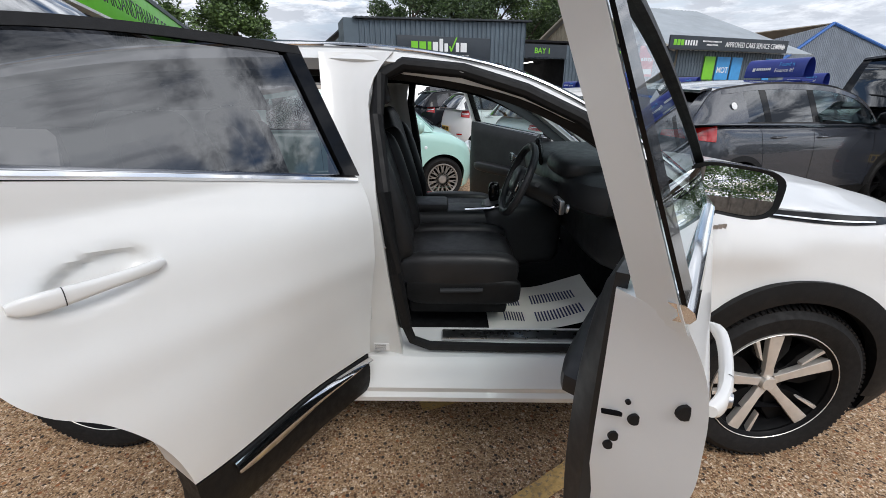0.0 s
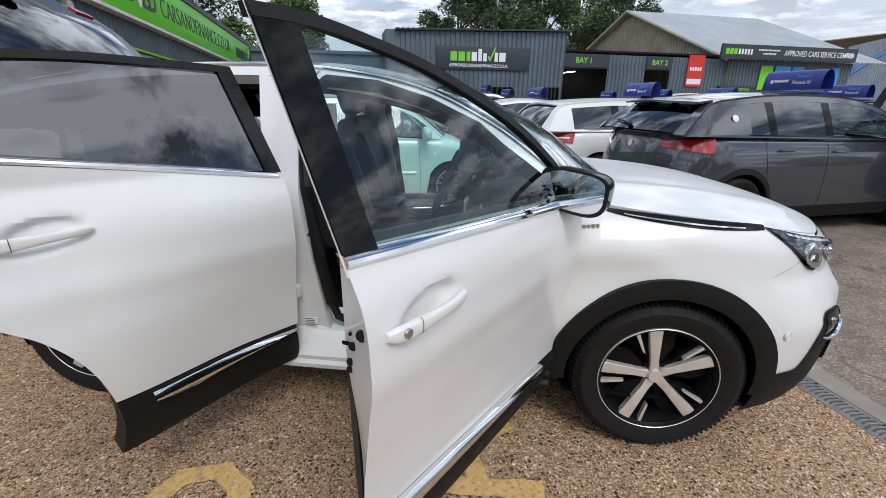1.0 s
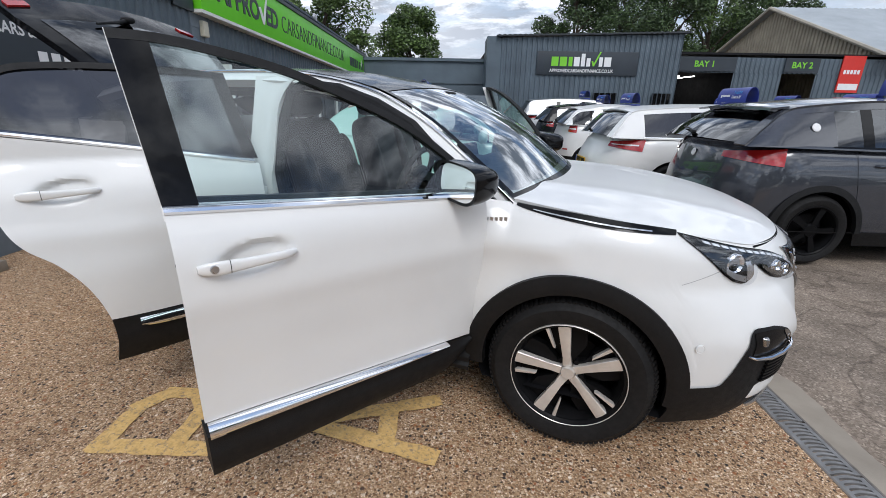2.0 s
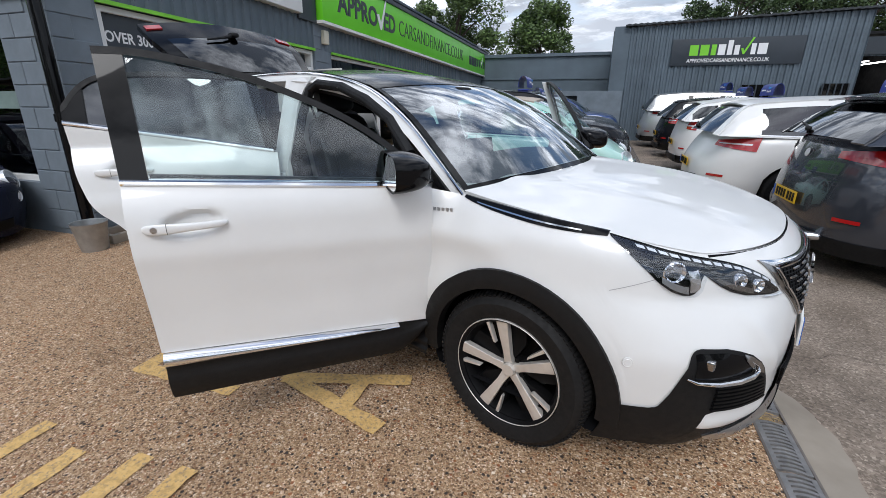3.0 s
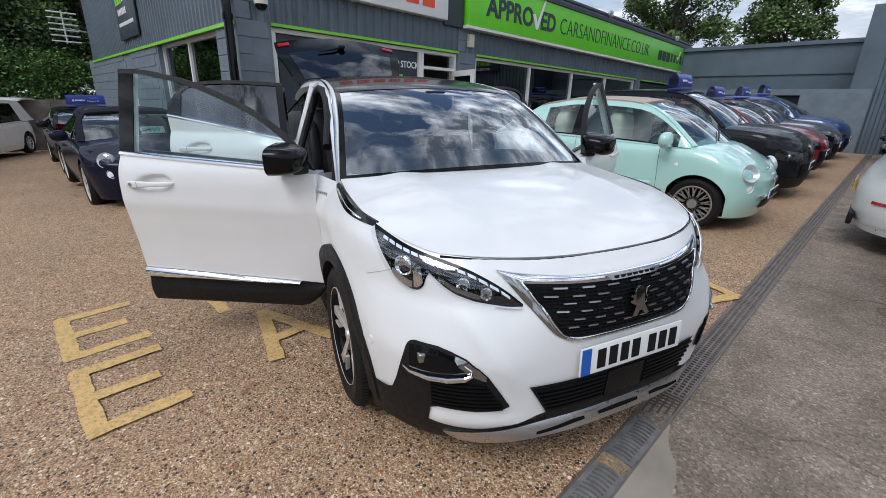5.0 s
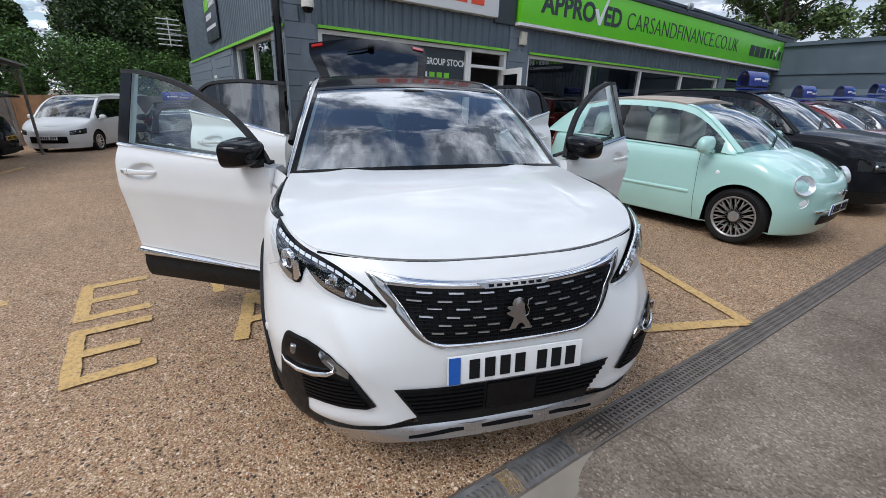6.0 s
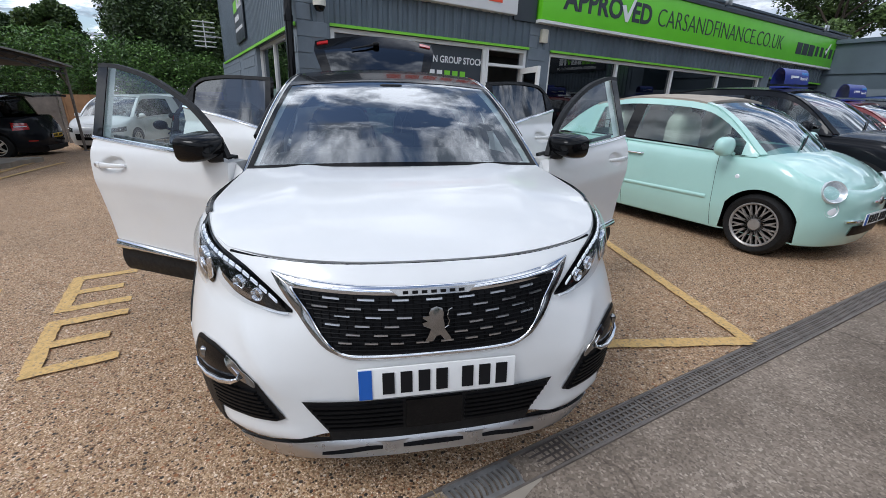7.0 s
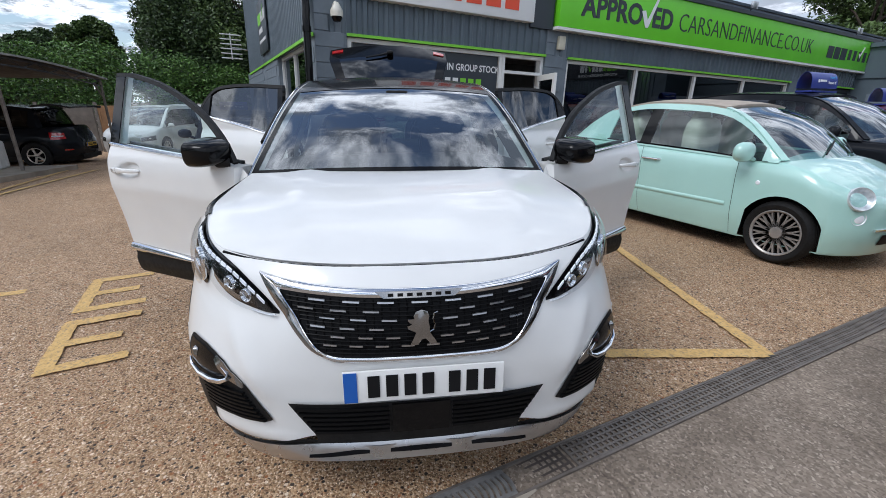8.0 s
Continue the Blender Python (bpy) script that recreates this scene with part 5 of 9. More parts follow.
    shop_box(bm, -3.8, -0.85, 1.105, 1.112, 1.28, 1.46)
    st = part("window_stripe", bm, plain("grey_green_vinyl", (0.16, 0.22, 0.2), 0.5), w)
    w = thing("window_5", SHOP, "small white-framed top-hung side window", "window", kind="structure")
    bm = B()
    for x0, x1, z0, z1 in ((-6.6, -6.54, 0.9, 1.8), (-6.26, -6.2, 0.9, 1.8), (-6.54, -6.26, 1.74, 1.8), (-6.54, -6.26, 0.9, 0.96), (-6.54, -6.26, 1.46, 1.52)):
        shop_box(bm, x0, x1, 0.985, 1.1, z0, z1)
    part("window_frame", bm, M_UPVC, w)
    bm = B()
    shop_box(bm, -6.54, -6.26, 1.04, 1.046, 0.96, 1.74)
    part("pane", bm, M_SHOPGL, w)
    # drainpipe, camera, alarm box, aerial, floodlights
    dp = thing("drainpipe", SHOP, "black plastic drainpipe with an offset down the shop corner", "pipe")
    bm = B()
    tube(bm, [(0.0, V(0.90), 3.9), (0.0, V(0.90), 2.75), (0.02, V(0.90), 2.62), (0.07, V(0.88), 2.5), (0.08, V(0.88), 2.38), (0.08, V(0.88), 0.0)], 0.055, 14)
    part("pipe", bm, M_BLACKG, dp)
    for z in (2.36, 1.2, 2.8):
        bm = B()
        lathe(bm, [(0.056, -0.04), (0.066, -0.035), (0.066, 0.035), (0.056, 0.04)], 16, pose(0.08 if z < 2.5 else 0, V(0.88 if z < 2.5 else 0.90), z))
        part("pipe_collar", bm, M_BLACKG, dp)
    cc = thing("security_camera", SHOP, "white dome security camera on a wall bracket at the shop corner", "camera")
    bm = B()
    tube(bm, [(0.0, V(1.3), 2.72), (0.10, V(1.3), 2.74), (0.16, V(1.3), 2.70)], 0.025, 10)
    lathe(bm, [(0.0, 0.14), (0.03, 0.135), (0.05, 0.10), (0.085, 0.04), (0.09, 0.0), (0.088, -0.05)], 24, pose(0.16, V(1.3), 2.60))
    part("housing", bm, plain("aged_white_plastic", (0.62, 0.60, 0.52), 0.4, 0, 0.1, 20), cc)
    bm = B()
    lathe(bm, [(0.075, 0.0), (0.072, -0.03), (0.05, -0.065), (0.0, -0.08)], 24, pose(0.16, V(1.3), 2.555))
    part("dome", bm, M_BLACKG, cc)
    al = thing("alarm_box", SHOP, "cream alarm box fixed to the pier beside the fascia", "alarm")
    bm = B()
    box(bm, (0.04, V(5.63), 2.60), (0.08, 0.16, 0.24), 0.02)
    part("box", bm, plain("cream_plastic", (0.62, 0.58, 0.46), 0.45, 0, 0.08, 12), al)
    ae = thing("roof_aerial", SHOP, "metal log aerial on a short mast at the shop's rear corner", "aerial")
    bm = B()
    tube(bm, [(-10.9, V(0.98), 3.1), (-10.9, V(0.45), 3.15)], 0.02, 8)
    part("mast", bm, M_SATIN, ae)
    bm = B()
    tube(bm, [(-10.9, V(0.45), 2.75), (-10.9, V(0.45), 3.6)], 0.018, 6)
    part("boom", bm, M_UPVC, ae)
    for k in range(6):
        z = 2.8 + 0.15 * k
        bm = B()
        tube(bm, [(-10.9, V(0.12), z), (-10.9, V(0.78), z)], 0.02, 6)
        part("element", bm, M_UPVC, ae)
    for v in (11.4, 17.0):
        fl = thing("floodlight", SHOP, "small dark floodlight clamped on top of the fascia", "floodlight", "fascia floodlights")
        bm = B()
        box(bm, (0.15, V(v), 3.92), (0.06, 0.22, 0.16), 0.01, pose(0, 0, 0))
        part("head", bm, M_SATIN, fl)
        bm = B()
        tube(bm, [(0.05, V(v), 3.78), (0.12, V(v), 3.9)], 0.012, 6)
        part("arm", bm, M_PLAST, fl)
    # inside: a green-edged partition and ceiling lamps
    bm = B()
    shop_box(bm, -2.4, -2.3, 10.4, 11.2, 0.02, 2.6)
    struct("green_panel", bm, M_GREENP, "lime green partition inside the shop", "partition")
    bm = B()
    shop_box(bm, -1.9, -1.8, 8.9, 10.2, 0.02, 2.1)
    struct("white_cabinet", bm, M_PRINT, "tall pale cabinets inside the shop", "cabinet")
    lm = plain("lit_panel", (1.0, 0.98, 0.94), 0.5, 0, 0.01, 2, emit=2.5)
    for v in (2.8, 7.0, 9.2, 11.3, 13.4, 16.5):
        bm = B()
        shop_box(bm, -2.4, -1.9, v - 0.5, v + 0.5, 2.72, 2.748)
        tagged(part("ceiling_light", bm, lm, m=SHOP), "flat lit ceiling panel inside the shop", "ceiling light", "shop ceiling lights")
    fan = thing("desk_fan", SHOP @ pose(-1.3, V(1.9) - 0.1, 1.0, 0, 0, -70), "white desk fan behind the corner window", "fan")
    bm = B()
    for r0 in (0.2, 0.16, 0.12, 0.07):
        lathe(bm, [(r0 - 0.003, 0.0), (r0, 0.003), (r0 + 0.003, 0.0)], 28, pose(0, 0, 0.45, 0, 90, 0))
    part("guard", bm, M_PRINT, fan)
    bm = B()
    tube(bm, [(0, 0, -0.5), (0, 0, 0.45)], 0.02, 8)
    lathe(bm, [(0.16, 0), (0.14, 0.03), (0, 0.04)], 20, pose(0, 0, -0.98))
    tube(bm, [(0, 0, -0.98), (0, 0, -0.5)], 0.015, 8)
    part("stand", bm, M_PRINT, fan)
    for k in range(3):
        bm = B()
        sheet(bm, lambda u, v: (0.03 * (v - 0.5), (0.03 + 0.14 * u) * math.cos(2.09 * k + 0.7 * (v - 0.5)), 0.45 + (0.03 + 0.14 * u) * math.sin(2.09 * k + 0.7 * (v - 0.5))), 4, 4)
        part("blade", bm, M_PRINT, fan)
    rnd = random.Random(5)
    block_course(wall_front, [(pose(0.004, V(1.0), 0, 0, 0, 90), 0.48, 0.0, 2.8), (pose(0.004, V(5.30), 0, 0, 0, 90), 0.56, 0.0, 2.7)], rnd)
    block_course(wall_side, [(pose(-0.72, V(1.0) - 0.004, 0), 0.72, 0.0, 2.2), (pose(-6.2, V(1.0) - 0.004, 0), 2.2, 0.0, 2.2), (pose(-11.9, V(1.0) - 0.004, 0), 5.2, 0.0, 2.2)], rnd)


build_shop()


# ---------------------------------------------------------------- workshops at the far end
def lot_box(bm, u0, u1, v0, v1, z0, z1, bev=0.0):
    box(bm, ((u0 + u1) / 2, (v0 + v1) / 2, (z0 + z1) / 2), (u1 - u0, v1 - v0, z1 - z0), bev)


WV = 16.4


def build_workshops():
    W1 = 7.1
    # first workshop: corrugated front, low mono roof
    bm = B()
    corrugated(bm, 0.0, W1, -0.1, 4.0, WV, 0.2, 0.04, top=lambda x: 3.95 + 0.03 * x)
    struct("wall_workshop", bm, M_CLAD, "dark grey corrugated front of the workshop", "wall", LOT)
    bm = B()
    lot_box(bm, 0.0, W1, WV + 0.03, WV + 0.3, -0.1, 3.95)
    lot_box(bm, 0.0, 0.3, WV + 0.3, WV + 14, -0.1, 3.95)
    lot_box(bm, W1 - 0.3, W1, WV + 0.3, WV + 14, -0.1, 4.1)
    struct("wall_workshop_core", bm, M_CLAD, "grey workshop walls", "wall", LOT)
    bm = B()
    sheet(bm, lambda u, v: (-0.15 + (W1 + 0.3) * u, WV - 0.2 + 14.2 * v, 4.02 + 0.03 * W1 * u + 0.35 * v + (0.025 if int(u * 74) % 2 else 0)), 74, 3, thick=0.06)
    struct("roof_workshop", bm, plain("dark_roof_sheet", (0.03, 0.035, 0.04), 0.5, 0, 0.2, 2), "dark ribbed roof edge of the workshop", "roof", LOT)
    # sign board
    sg = thing("workshop_sign", LOT, "dark slate board with green and white trade mark bars and a web address", "sign", kind="structure")
    bm = B()
    box(bm, (3.45, WV - 0.07, 3.06), (3.95, 0.05, 0.86), 0.006)
    part("board", bm, M_SLATE, sg)
    base = pose(2.05, WV - 0.098, 2.92, 90, 0, 0)
    for x, w, h, mat in ((0.0, 0.27, 0.34, M_GREENP), (0.33, 0.27, 0.34, M_GREENP), (0.67, 0.15, 0.34, M_GREENP), (0.88, 0.22, 0.34, M_PRINT), (1.16, 0.15, 0.46, M_PRINT), (1.37, 0.15, 0.30, M_PRINT), (1.86, 0.14, 0.34, M_PRINT), (2.06, 0.27, 0.34, M_PRINT)):
        bm = B()
        box(bm, (x + w / 2, 0.03 + h / 2, 0.003), (w, h, 0.006), 0.0, base)
        part("trade_mark_bar", bm, mat, sg)
    bm = B()
    poly_slab(bm, [(1.56, 0.22), (1.62, 0.24), (1.66, 0.14), (1.86, 0.56), (1.92, 0.56), (1.68, 0.04), (1.63, 0.04)], 0.007, 0.012, base)
    part("tick", bm, M_GREENP, sg)
    words("lettering", "APPROVEDCARSANDFINANCE.CO.UK", 0.17, M_PRINT, base @ pose(-0.05, -0.19, 0), sg, 0.002, 0.86, bold=0.002)
    for u0, u1, z0, z1 in ((3.85, 4.75, 1.0, 1.98), (6.2, 6.9, 1.0, 2.0)):
        w = thing("window_6", LOT, "dark barred workshop window", "window", kind="structure")
        bm = B()
        lot_box(bm, u0, u1, WV - 0.09, WV - 0.05, z0, z1)
        part("pane", bm, M_BLACKG, w)
        bm = B()
        for k in range(5):
            x = u0 + (u1 - u0) * k / 4
            lot_box(bm, x - 0.02, x + 0.02, WV - 0.12, WV - 0.09, z0, z1)
        part("bars", bm, M_SLATE, w)
    # parapet wall between shop and workshop, with the lower wall in front
    bm = B()
    lot_box(bm, -6.2, 0.0, WV + 1.6, WV + 1.9, -0.1, 3.2)
    lot_box(bm, -6.2, 0.0, WV + 1.55, WV + 1.6, 2.3, 2.36)
    lot_box(bm, -6.2, 0.0, WV + 1.50, WV + 1.95, 3.2, 3.32)
    lot_box(bm, -0.5, 0.0, WV, WV + 1.6, 1.8, 4.0)
    struct("wall_link", bm, M_CLAD, "smooth dark grey rendered wall joining shop and workshop", "wall", LOT)
    bm = B()
    for u0, u1, z0, z1 in ((-4.9, -2.6, -0.1, 1.72), (-2.6, -1.6, 1.62, 1.72), (-1.6, 0.02, -0.1, 1.72)):
        lot_box(bm, u0, u1, WV - 0.12, WV + 0.1, z0, z1)
    lot_box(bm, -4.9, 0.02, WV - 0.12, WV + 0.1, 1.72, 1.8)
    struct("wall_low", bm, M_BRICK, "low dark grey blockwork wall with a square opening", "wall", LOT)
    bm = B()
    lot_box(bm, -2.7, -1.5, WV + 0.12, WV + 0.16, -0.1, 1.7)
    struct("dark_door", bm, M_SLATE, "dark door behind the low wall", "door", LOT)
    # bays
    BV = WV + 1.2
    bm = B()
    def face(u0, u1, z0, z1):
        corrugated(bm, u0, u1, z0, z1, BV, 0.2, 0.035)
    face(7.1, 7.35, -0.1, 2.9); face(7.1, 24.6, 2.9, 3.5); face(9.95, 11.95, -0.1, 2.9); face(13.35, 24.6, -0.1, 2.9)
    struct("wall_bays", bm, M_CLAD, "dark grey corrugated wall of the service bays", "wall", LOT)
    # bay interior: the gloom behind the openings is put into the wall colour
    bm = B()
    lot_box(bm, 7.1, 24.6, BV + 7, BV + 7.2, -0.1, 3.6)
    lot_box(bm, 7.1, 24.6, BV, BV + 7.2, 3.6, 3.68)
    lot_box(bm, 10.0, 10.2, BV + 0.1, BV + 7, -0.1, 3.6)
    struct("wall_bay_inner", bm, plain("bay_shade", (0.02, 0.02, 0.022), 0.8, 0, 0.2, 2), "inside walls of the service bays, their shade painted in as near black", "wall", LOT)
    for u in (7.9, 8.6, 9.3, 12.3):
        bm = B()
        lot_box(bm, u, u + 0.1, BV + 2, BV + 5, 2.86, 2.9)
        tagged(part("strip_light", bm, lit(), m=LOT), "lit strip light inside the service bay", "strip light", "bay strip lights")
    for u0, u1, s in ((7.35, 9.95, "BAY 1"), (11.95, 13.35, "BAY 2")):
        t = thing("bay_sign", LOT, "dark slate board with green lettering over a service bay", "sign", kind="structure")
        bm = B()
        lot_box(bm, u0, u1, BV - 0.09, BV - 0.05, 2.95, 3.5)
        part("board", bm, M_SLATE, t)
        words("lettering", s, 0.33, M_GREENP, pose((u0 + u1) / 2, BV - 0.093, 3.12, 90, 0, 0), t, 0.002, 1.0, "CENTER", bold=0.006)
    t = thing("red_sign", LOT, "red hanging sign board with white lettering bars", "sign", kind="structure")
    bm = B()
    lot_box(bm, 14.25, 15.15, BV - 0.1, BV - 0.05, 2.2, 3.62)
    part("board", bm, M_REDP, t)
    bm = B()
    bars(bm, 0, 0.7, 0, 0.16, 5, pose(14.35, BV - 0.102, 3.0, 90, 0, 0), 0.3, 0.003)
    part("trade_mark_bars", bm, M_PRINT, t)
    bm = B()
    lot_box(bm, 14.3, 15.1, BV - 0.106, BV - 0.1, 2.3, 2.55)
    part("white_panel", bm, M_PRINT, t)
    # service centre fascia
    t = thing("service_sign", LOT, "long dark slate service centre fascia with white lettering", "sign", kind="structure")
    bm = B()
    lot_box(bm, 15.55, 23.9, BV - 0.6, BV - 0.5, 3.5, 4.12)
    part("board", bm, M_SLATE, t)
    f0 = pose(15.75, BV - 0.603, 3.62, 90, 0, 0)
    bm = B(); bars(bm, 0, 0.7, 0.18, 0.26, 3, f0, 0.18, 0.003)
    part("trade_mark_bars", bm, M_GREENP, t)
    bm = B(); bars(bm, 0.72, 1.6, 0.18, 0.24, 5, f0, 0.4, 0.003)
    part("trade_mark_bars", bm, M_PRINT, t)
    bm = B(); bars(bm, 1.9, 3.2, 0.28, 0.07, 16, f0, 0.3, 0.003); bars(bm, 2.2, 3.0, 0.12, 0.07, 10, f0, 0.3, 0.003)
    part("small_print_bars", bm, M_PRINT, t)
    words("lettering", "APPROVED CARS SERVICE CENTRE", 0.36, M_PRINT, f0 @ pose(3.5, 0.06, 0), t, 0.002, 0.78, bold=0.002)
    bm = B(); bars(bm, 7.2, 7.95, 0.18, 0.16, 9, f0, 0.3, 0.003)
    part("number_bars", bm, M_PRINT, t)
    for u, w, mt, s in ((18.6, 0.75, M_GREENP, ""), (19.5, 0.95, M_SKYB, "MOT"), (20.6, 0.75, M_SKYB, ""), (23.2, 0.5, M_SKYB, "")):
        bm = B()
        lot_box(bm, u, u + w, BV - 0.1, BV - 0.05, 2.1, 3.25)
        o = tagged(part("service_board", bm, mt, m=LOT), "bright service board fixed on the workshop wall", "sign", "service boards")
        if s:
            words("lettering", s, 0.42, M_PRINT, pose(u + w / 2, BV - 0.103, 2.45, 90, 0, 0), o, 0.002, 0.9, "CENTER", bold=0.006)
    t = thing("reception_sign", LOT, "small dark sign with green lettering above the reception door", "sign", kind="structure")
    bm = B()
    lot_box(bm, 16.2, 18.3, BV - 0.25, BV - 0.05, 1.95, 2.25)
    part("board", bm, M_SLATE, t)
    words("lettering", "SERVICE RECEPTION", 0.2, M_GREENP, pose(17.25, BV - 0.253, 2.02, 90, 0, 0), t, 0.002, 0.8, "CENTER", bold=0.003)
    bm = B()
    lot_box(bm, 16.8, 17.8, BV - 0.08, BV - 0.05, 0, 1.95)
    struct("reception_door", bm, M_BLACKG, "dark glazed reception door", "door", LOT)
    # barn behind: its gable looks along the bays, the ridge runs away from it
    ap, gu, gv, gl = 6.9, 16.55, 26.0, 10.4
    bm = B()
    corrugated(bm, gv - 8.6, gv + 8.6, 2.0, 5, gu, 0.24, 0.05, top=lambda y: ap - 0.4 * abs(y - gv), axis="y")
    struct("barn_gable", bm, plain("buff_sheeting", (0.36, 0.31, 0.23), 0.7, 0, 0.2, 1.5), "pale buff corrugated gable of a barn roof", "wall", LOT)
    bm = B()
    for q in (-1, 1):
        sheet(bm, lambda u, v: (gu - 0.35 + gl * u, gv + q * 8.75 * v, ap + 0.06 - 3.5 * v + (0.03 if int(u * 60 + 0.5) % 2 else 0)), 60, 3, thick=0.06)
    struct("barn_roof", bm, plain("pale_roof_sheet", (0.33, 0.36, 0.38), 0.6, 0, 0.12, 0.6), "pale grey sheet roof of the barn", "roof", LOT)
    bm = B()
    for q in (-1, 1):
        tube(bm, [(gu - 0.38, gv, ap + 0.08), (gu - 0.38, gv + q * 8.75, ap + 0.08 - 3.5)], 0.09, 6)
    struct("barn_verge", bm, plain("grey_verge_board", (0.40, 0.36, 0.29), 0.7, 0, 0.15, 2), "weathered verge boards along the barn gable", "trim", LOT)
    # blue-edged shed further right
    bm = B()
    s0 = 44.0
    corrugated(bm, s0, s0 + 22, 0, 6, WV + 16, 0.3, 0.05, top=lambda x: 5.2 + 3.0 * (1 - abs(x - s0 - 8) / 14))
    struct("shed_gable", bm, plain("grey_blue_sheeting", (0.20, 0.23, 0.27), 0.6, 0, 0.12, 1), "grey corrugated gable of a far shed", "wall", LOT)
    bm = B()
    for x0, z0, x1, z1 in ((s0 - 0.2, 3.5, s0 + 8, 8.25), (s0 + 8, 8.25, s0 + 22, 5.3)):
        tube(bm, [(x0, WV + 15.9, z0), (x1, WV + 15.9, z1)], 0.16, 6)
    struct("shed_trim", bm, plain("blue_trim", (0.03, 0.13, 0.42), 0.5), "bright blue verge trim of the far shed", "trim", LOT)
    bm = B()
    sheet(bm, lambda u, v: (s0 + 8 + 16 * u, WV + 15.8 + 25 * v, 8.3 - 3.3 * u), 10, 8, thick=0.1)
    struct("shed_roof", bm, plain("tan_roof_sheet", (0.42, 0.36, 0.28), 0.6, 0, 0.12, 0.6), "tan sheet roof of the far shed", "roof", LOT)


def lit():
    return plain("lit_tube", (1.0, 0.97, 0.9), 0.5, 0, 0.01, 2, emit=4.0)


build_workshops()


# ---------------------------------------------------------------- trees and hedge
def leaf_cloud(rnd, clumps, per, size, spread):
    """Leaf sprays as small bent quads gathered in clumps; one island a leaf."""
    vs, fs = [], []
    for c, r in clumps:
        for _ in range(per):
            while True:
                d = Vector((rnd.uniform(-1, 1), rnd.uniform(-1, 1), rnd.uniform(-1, 1)))
                if 0.2 < d.length < 1:
                    break
            p = c + Vector((d.x * r, d.y * r, d.z * r * 0.8)) * spread
            a = Vector((rnd.gauss(0, 1), rnd.gauss(0, 1), rnd.gauss(0, 0.6))).normalized()
            b = a.cross(Vector((rnd.gauss(0, 1), rnd.gauss(0, 1), rnd.gauss(0, 1)))).normalized()
            s = size * rnd.uniform(0.6, 1.4)
            k = len(vs)
            vs += [p - a * s, p - b * s * 0.45 + a * s * 0.1, p + a * s, p + b * s * 0.5 + a * s * 0.1]
            fs.append((k, k + 1, k + 2, k + 3))
    return vs, fs


def mesh_of(name, vs, fs, mat, parent=None):
    me = bpy.data.meshes.new(name)
    me.from_pydata([tuple(v) for v in vs], [], fs)
    me.materials.append(mat)
    ob = new(name, me)
    if parent is not None:
        ob.parent = parent
    return ob


def make_tree(x, y, h, crown, seed, mat, label="tall leafy tree with an uneven dense crown", base=0.3, leaf=0.13, per=520, n=44):
    rnd = random.Random(seed)
    t = thing("tree", Matrix.Translation((x, y, 0)), label, "tree", "trees round the yard")
    bm = B()
    top = Vector((rnd.uniform(-0.4, 0.4), rnd.uniform(-0.4, 0.4), h * 0.75))
    tube(bm, [(0, 0, -0.2), (0.05, 0, h * 0.2), top * 0.6, top], [h * 0.028, h * 0.022, h * 0.014, h * 0.006], 10)
    clumps = []
    for k in range(n):
        z = base + (1 - base) * (k + rnd.random()) / n
        w = crown * (0.35 + 0.65 * math.sin(min(1.0, (z - base) / (1 - base) * 0.85 + 0.14) * math.pi)) * rnd.uniform(0.55, 1.1)
        a = rnd.uniform(0, 2 * math.pi)
        q = Vector((w * math.cos(a), w * math.sin(a), h * z))
        clumps.append((q, crown * rnd.uniform(0.22, 0.42)))
        if k % 3 == 0:
            s = Vector((0, 0, h * max(0.15, z - 0.22)))
            tube(bm, [s, s.lerp(q, 0.5) + Vector((0, 0, h * 0.03)), q], [h * 0.009, h * 0.006, h * 0.002], 6)
    part("trunk", bm, M_BARK, t)
    vs, fs = leaf_cloud(rnd, clumps, per, leaf, 1.0)
    mesh_of("crown", vs, fs, mat, t)
    return t


def L2(u, v):
    p = LOT @ Vector((u, v, 0))
    return p.x, p.y


for k, (u, v, h, c, mt) in enumerate(((-12, 34, 9.5, 3.4, M_LEAF), (-5.5, 37, 8.6, 2.6, M_LEAF), (9, 42, 13, 3.2, M_LEAF2), (14, 44, 15, 3.8, M_LEAF2), (19, 45, 14, 3.6, M_LEAF2), (24, 47, 15.5, 4.2, M_LEAF), (29, 46, 13.5, 4.0, M_LEAF2),
                                     (-22, 24, 11, 4.5, M_LEAF), (-24, 14, 11, 4.6, M_LEAF), (33, 60, 12, 4, M_LEAF), (52, 70, 12, 5, M_LEAF), (64, 76, 11, 5, M_LEAF), (-30, 8, 10, 4, M_LEAF2))):
    make_tree(*L2(u, v), h, c, 20 + k, mt)
for k, (u, v, h, c, mt) in enumerate(((-28, -5.5, 5.1, 1.5, M_LEAF), (-26, 2.3, 9.5, 3.6, M_LEAF), (-29, -7.7, 4.5, 1.5, M_LEAF2), (-31, -11, 5.0, 2.2, M_LEAF), (-34, -17, 5.4, 2.4, M_LEAF), (-32, 1.6, 11, 4.0, M_LEAF2), (-25.6, -0.8, 6.6, 2.6, M_LEAF2), (-27.0, 5.0, 9.5, 4.0, M_LEAF2), (-30.5, -1.6, 7.0, 2.0, M_LEAF))):
    make_tree(*L2(u, v), h, c, 60 + k, mt, "leafy tree rising behind the hedge", base=0.2, leaf=0.085, per=900, n=46)


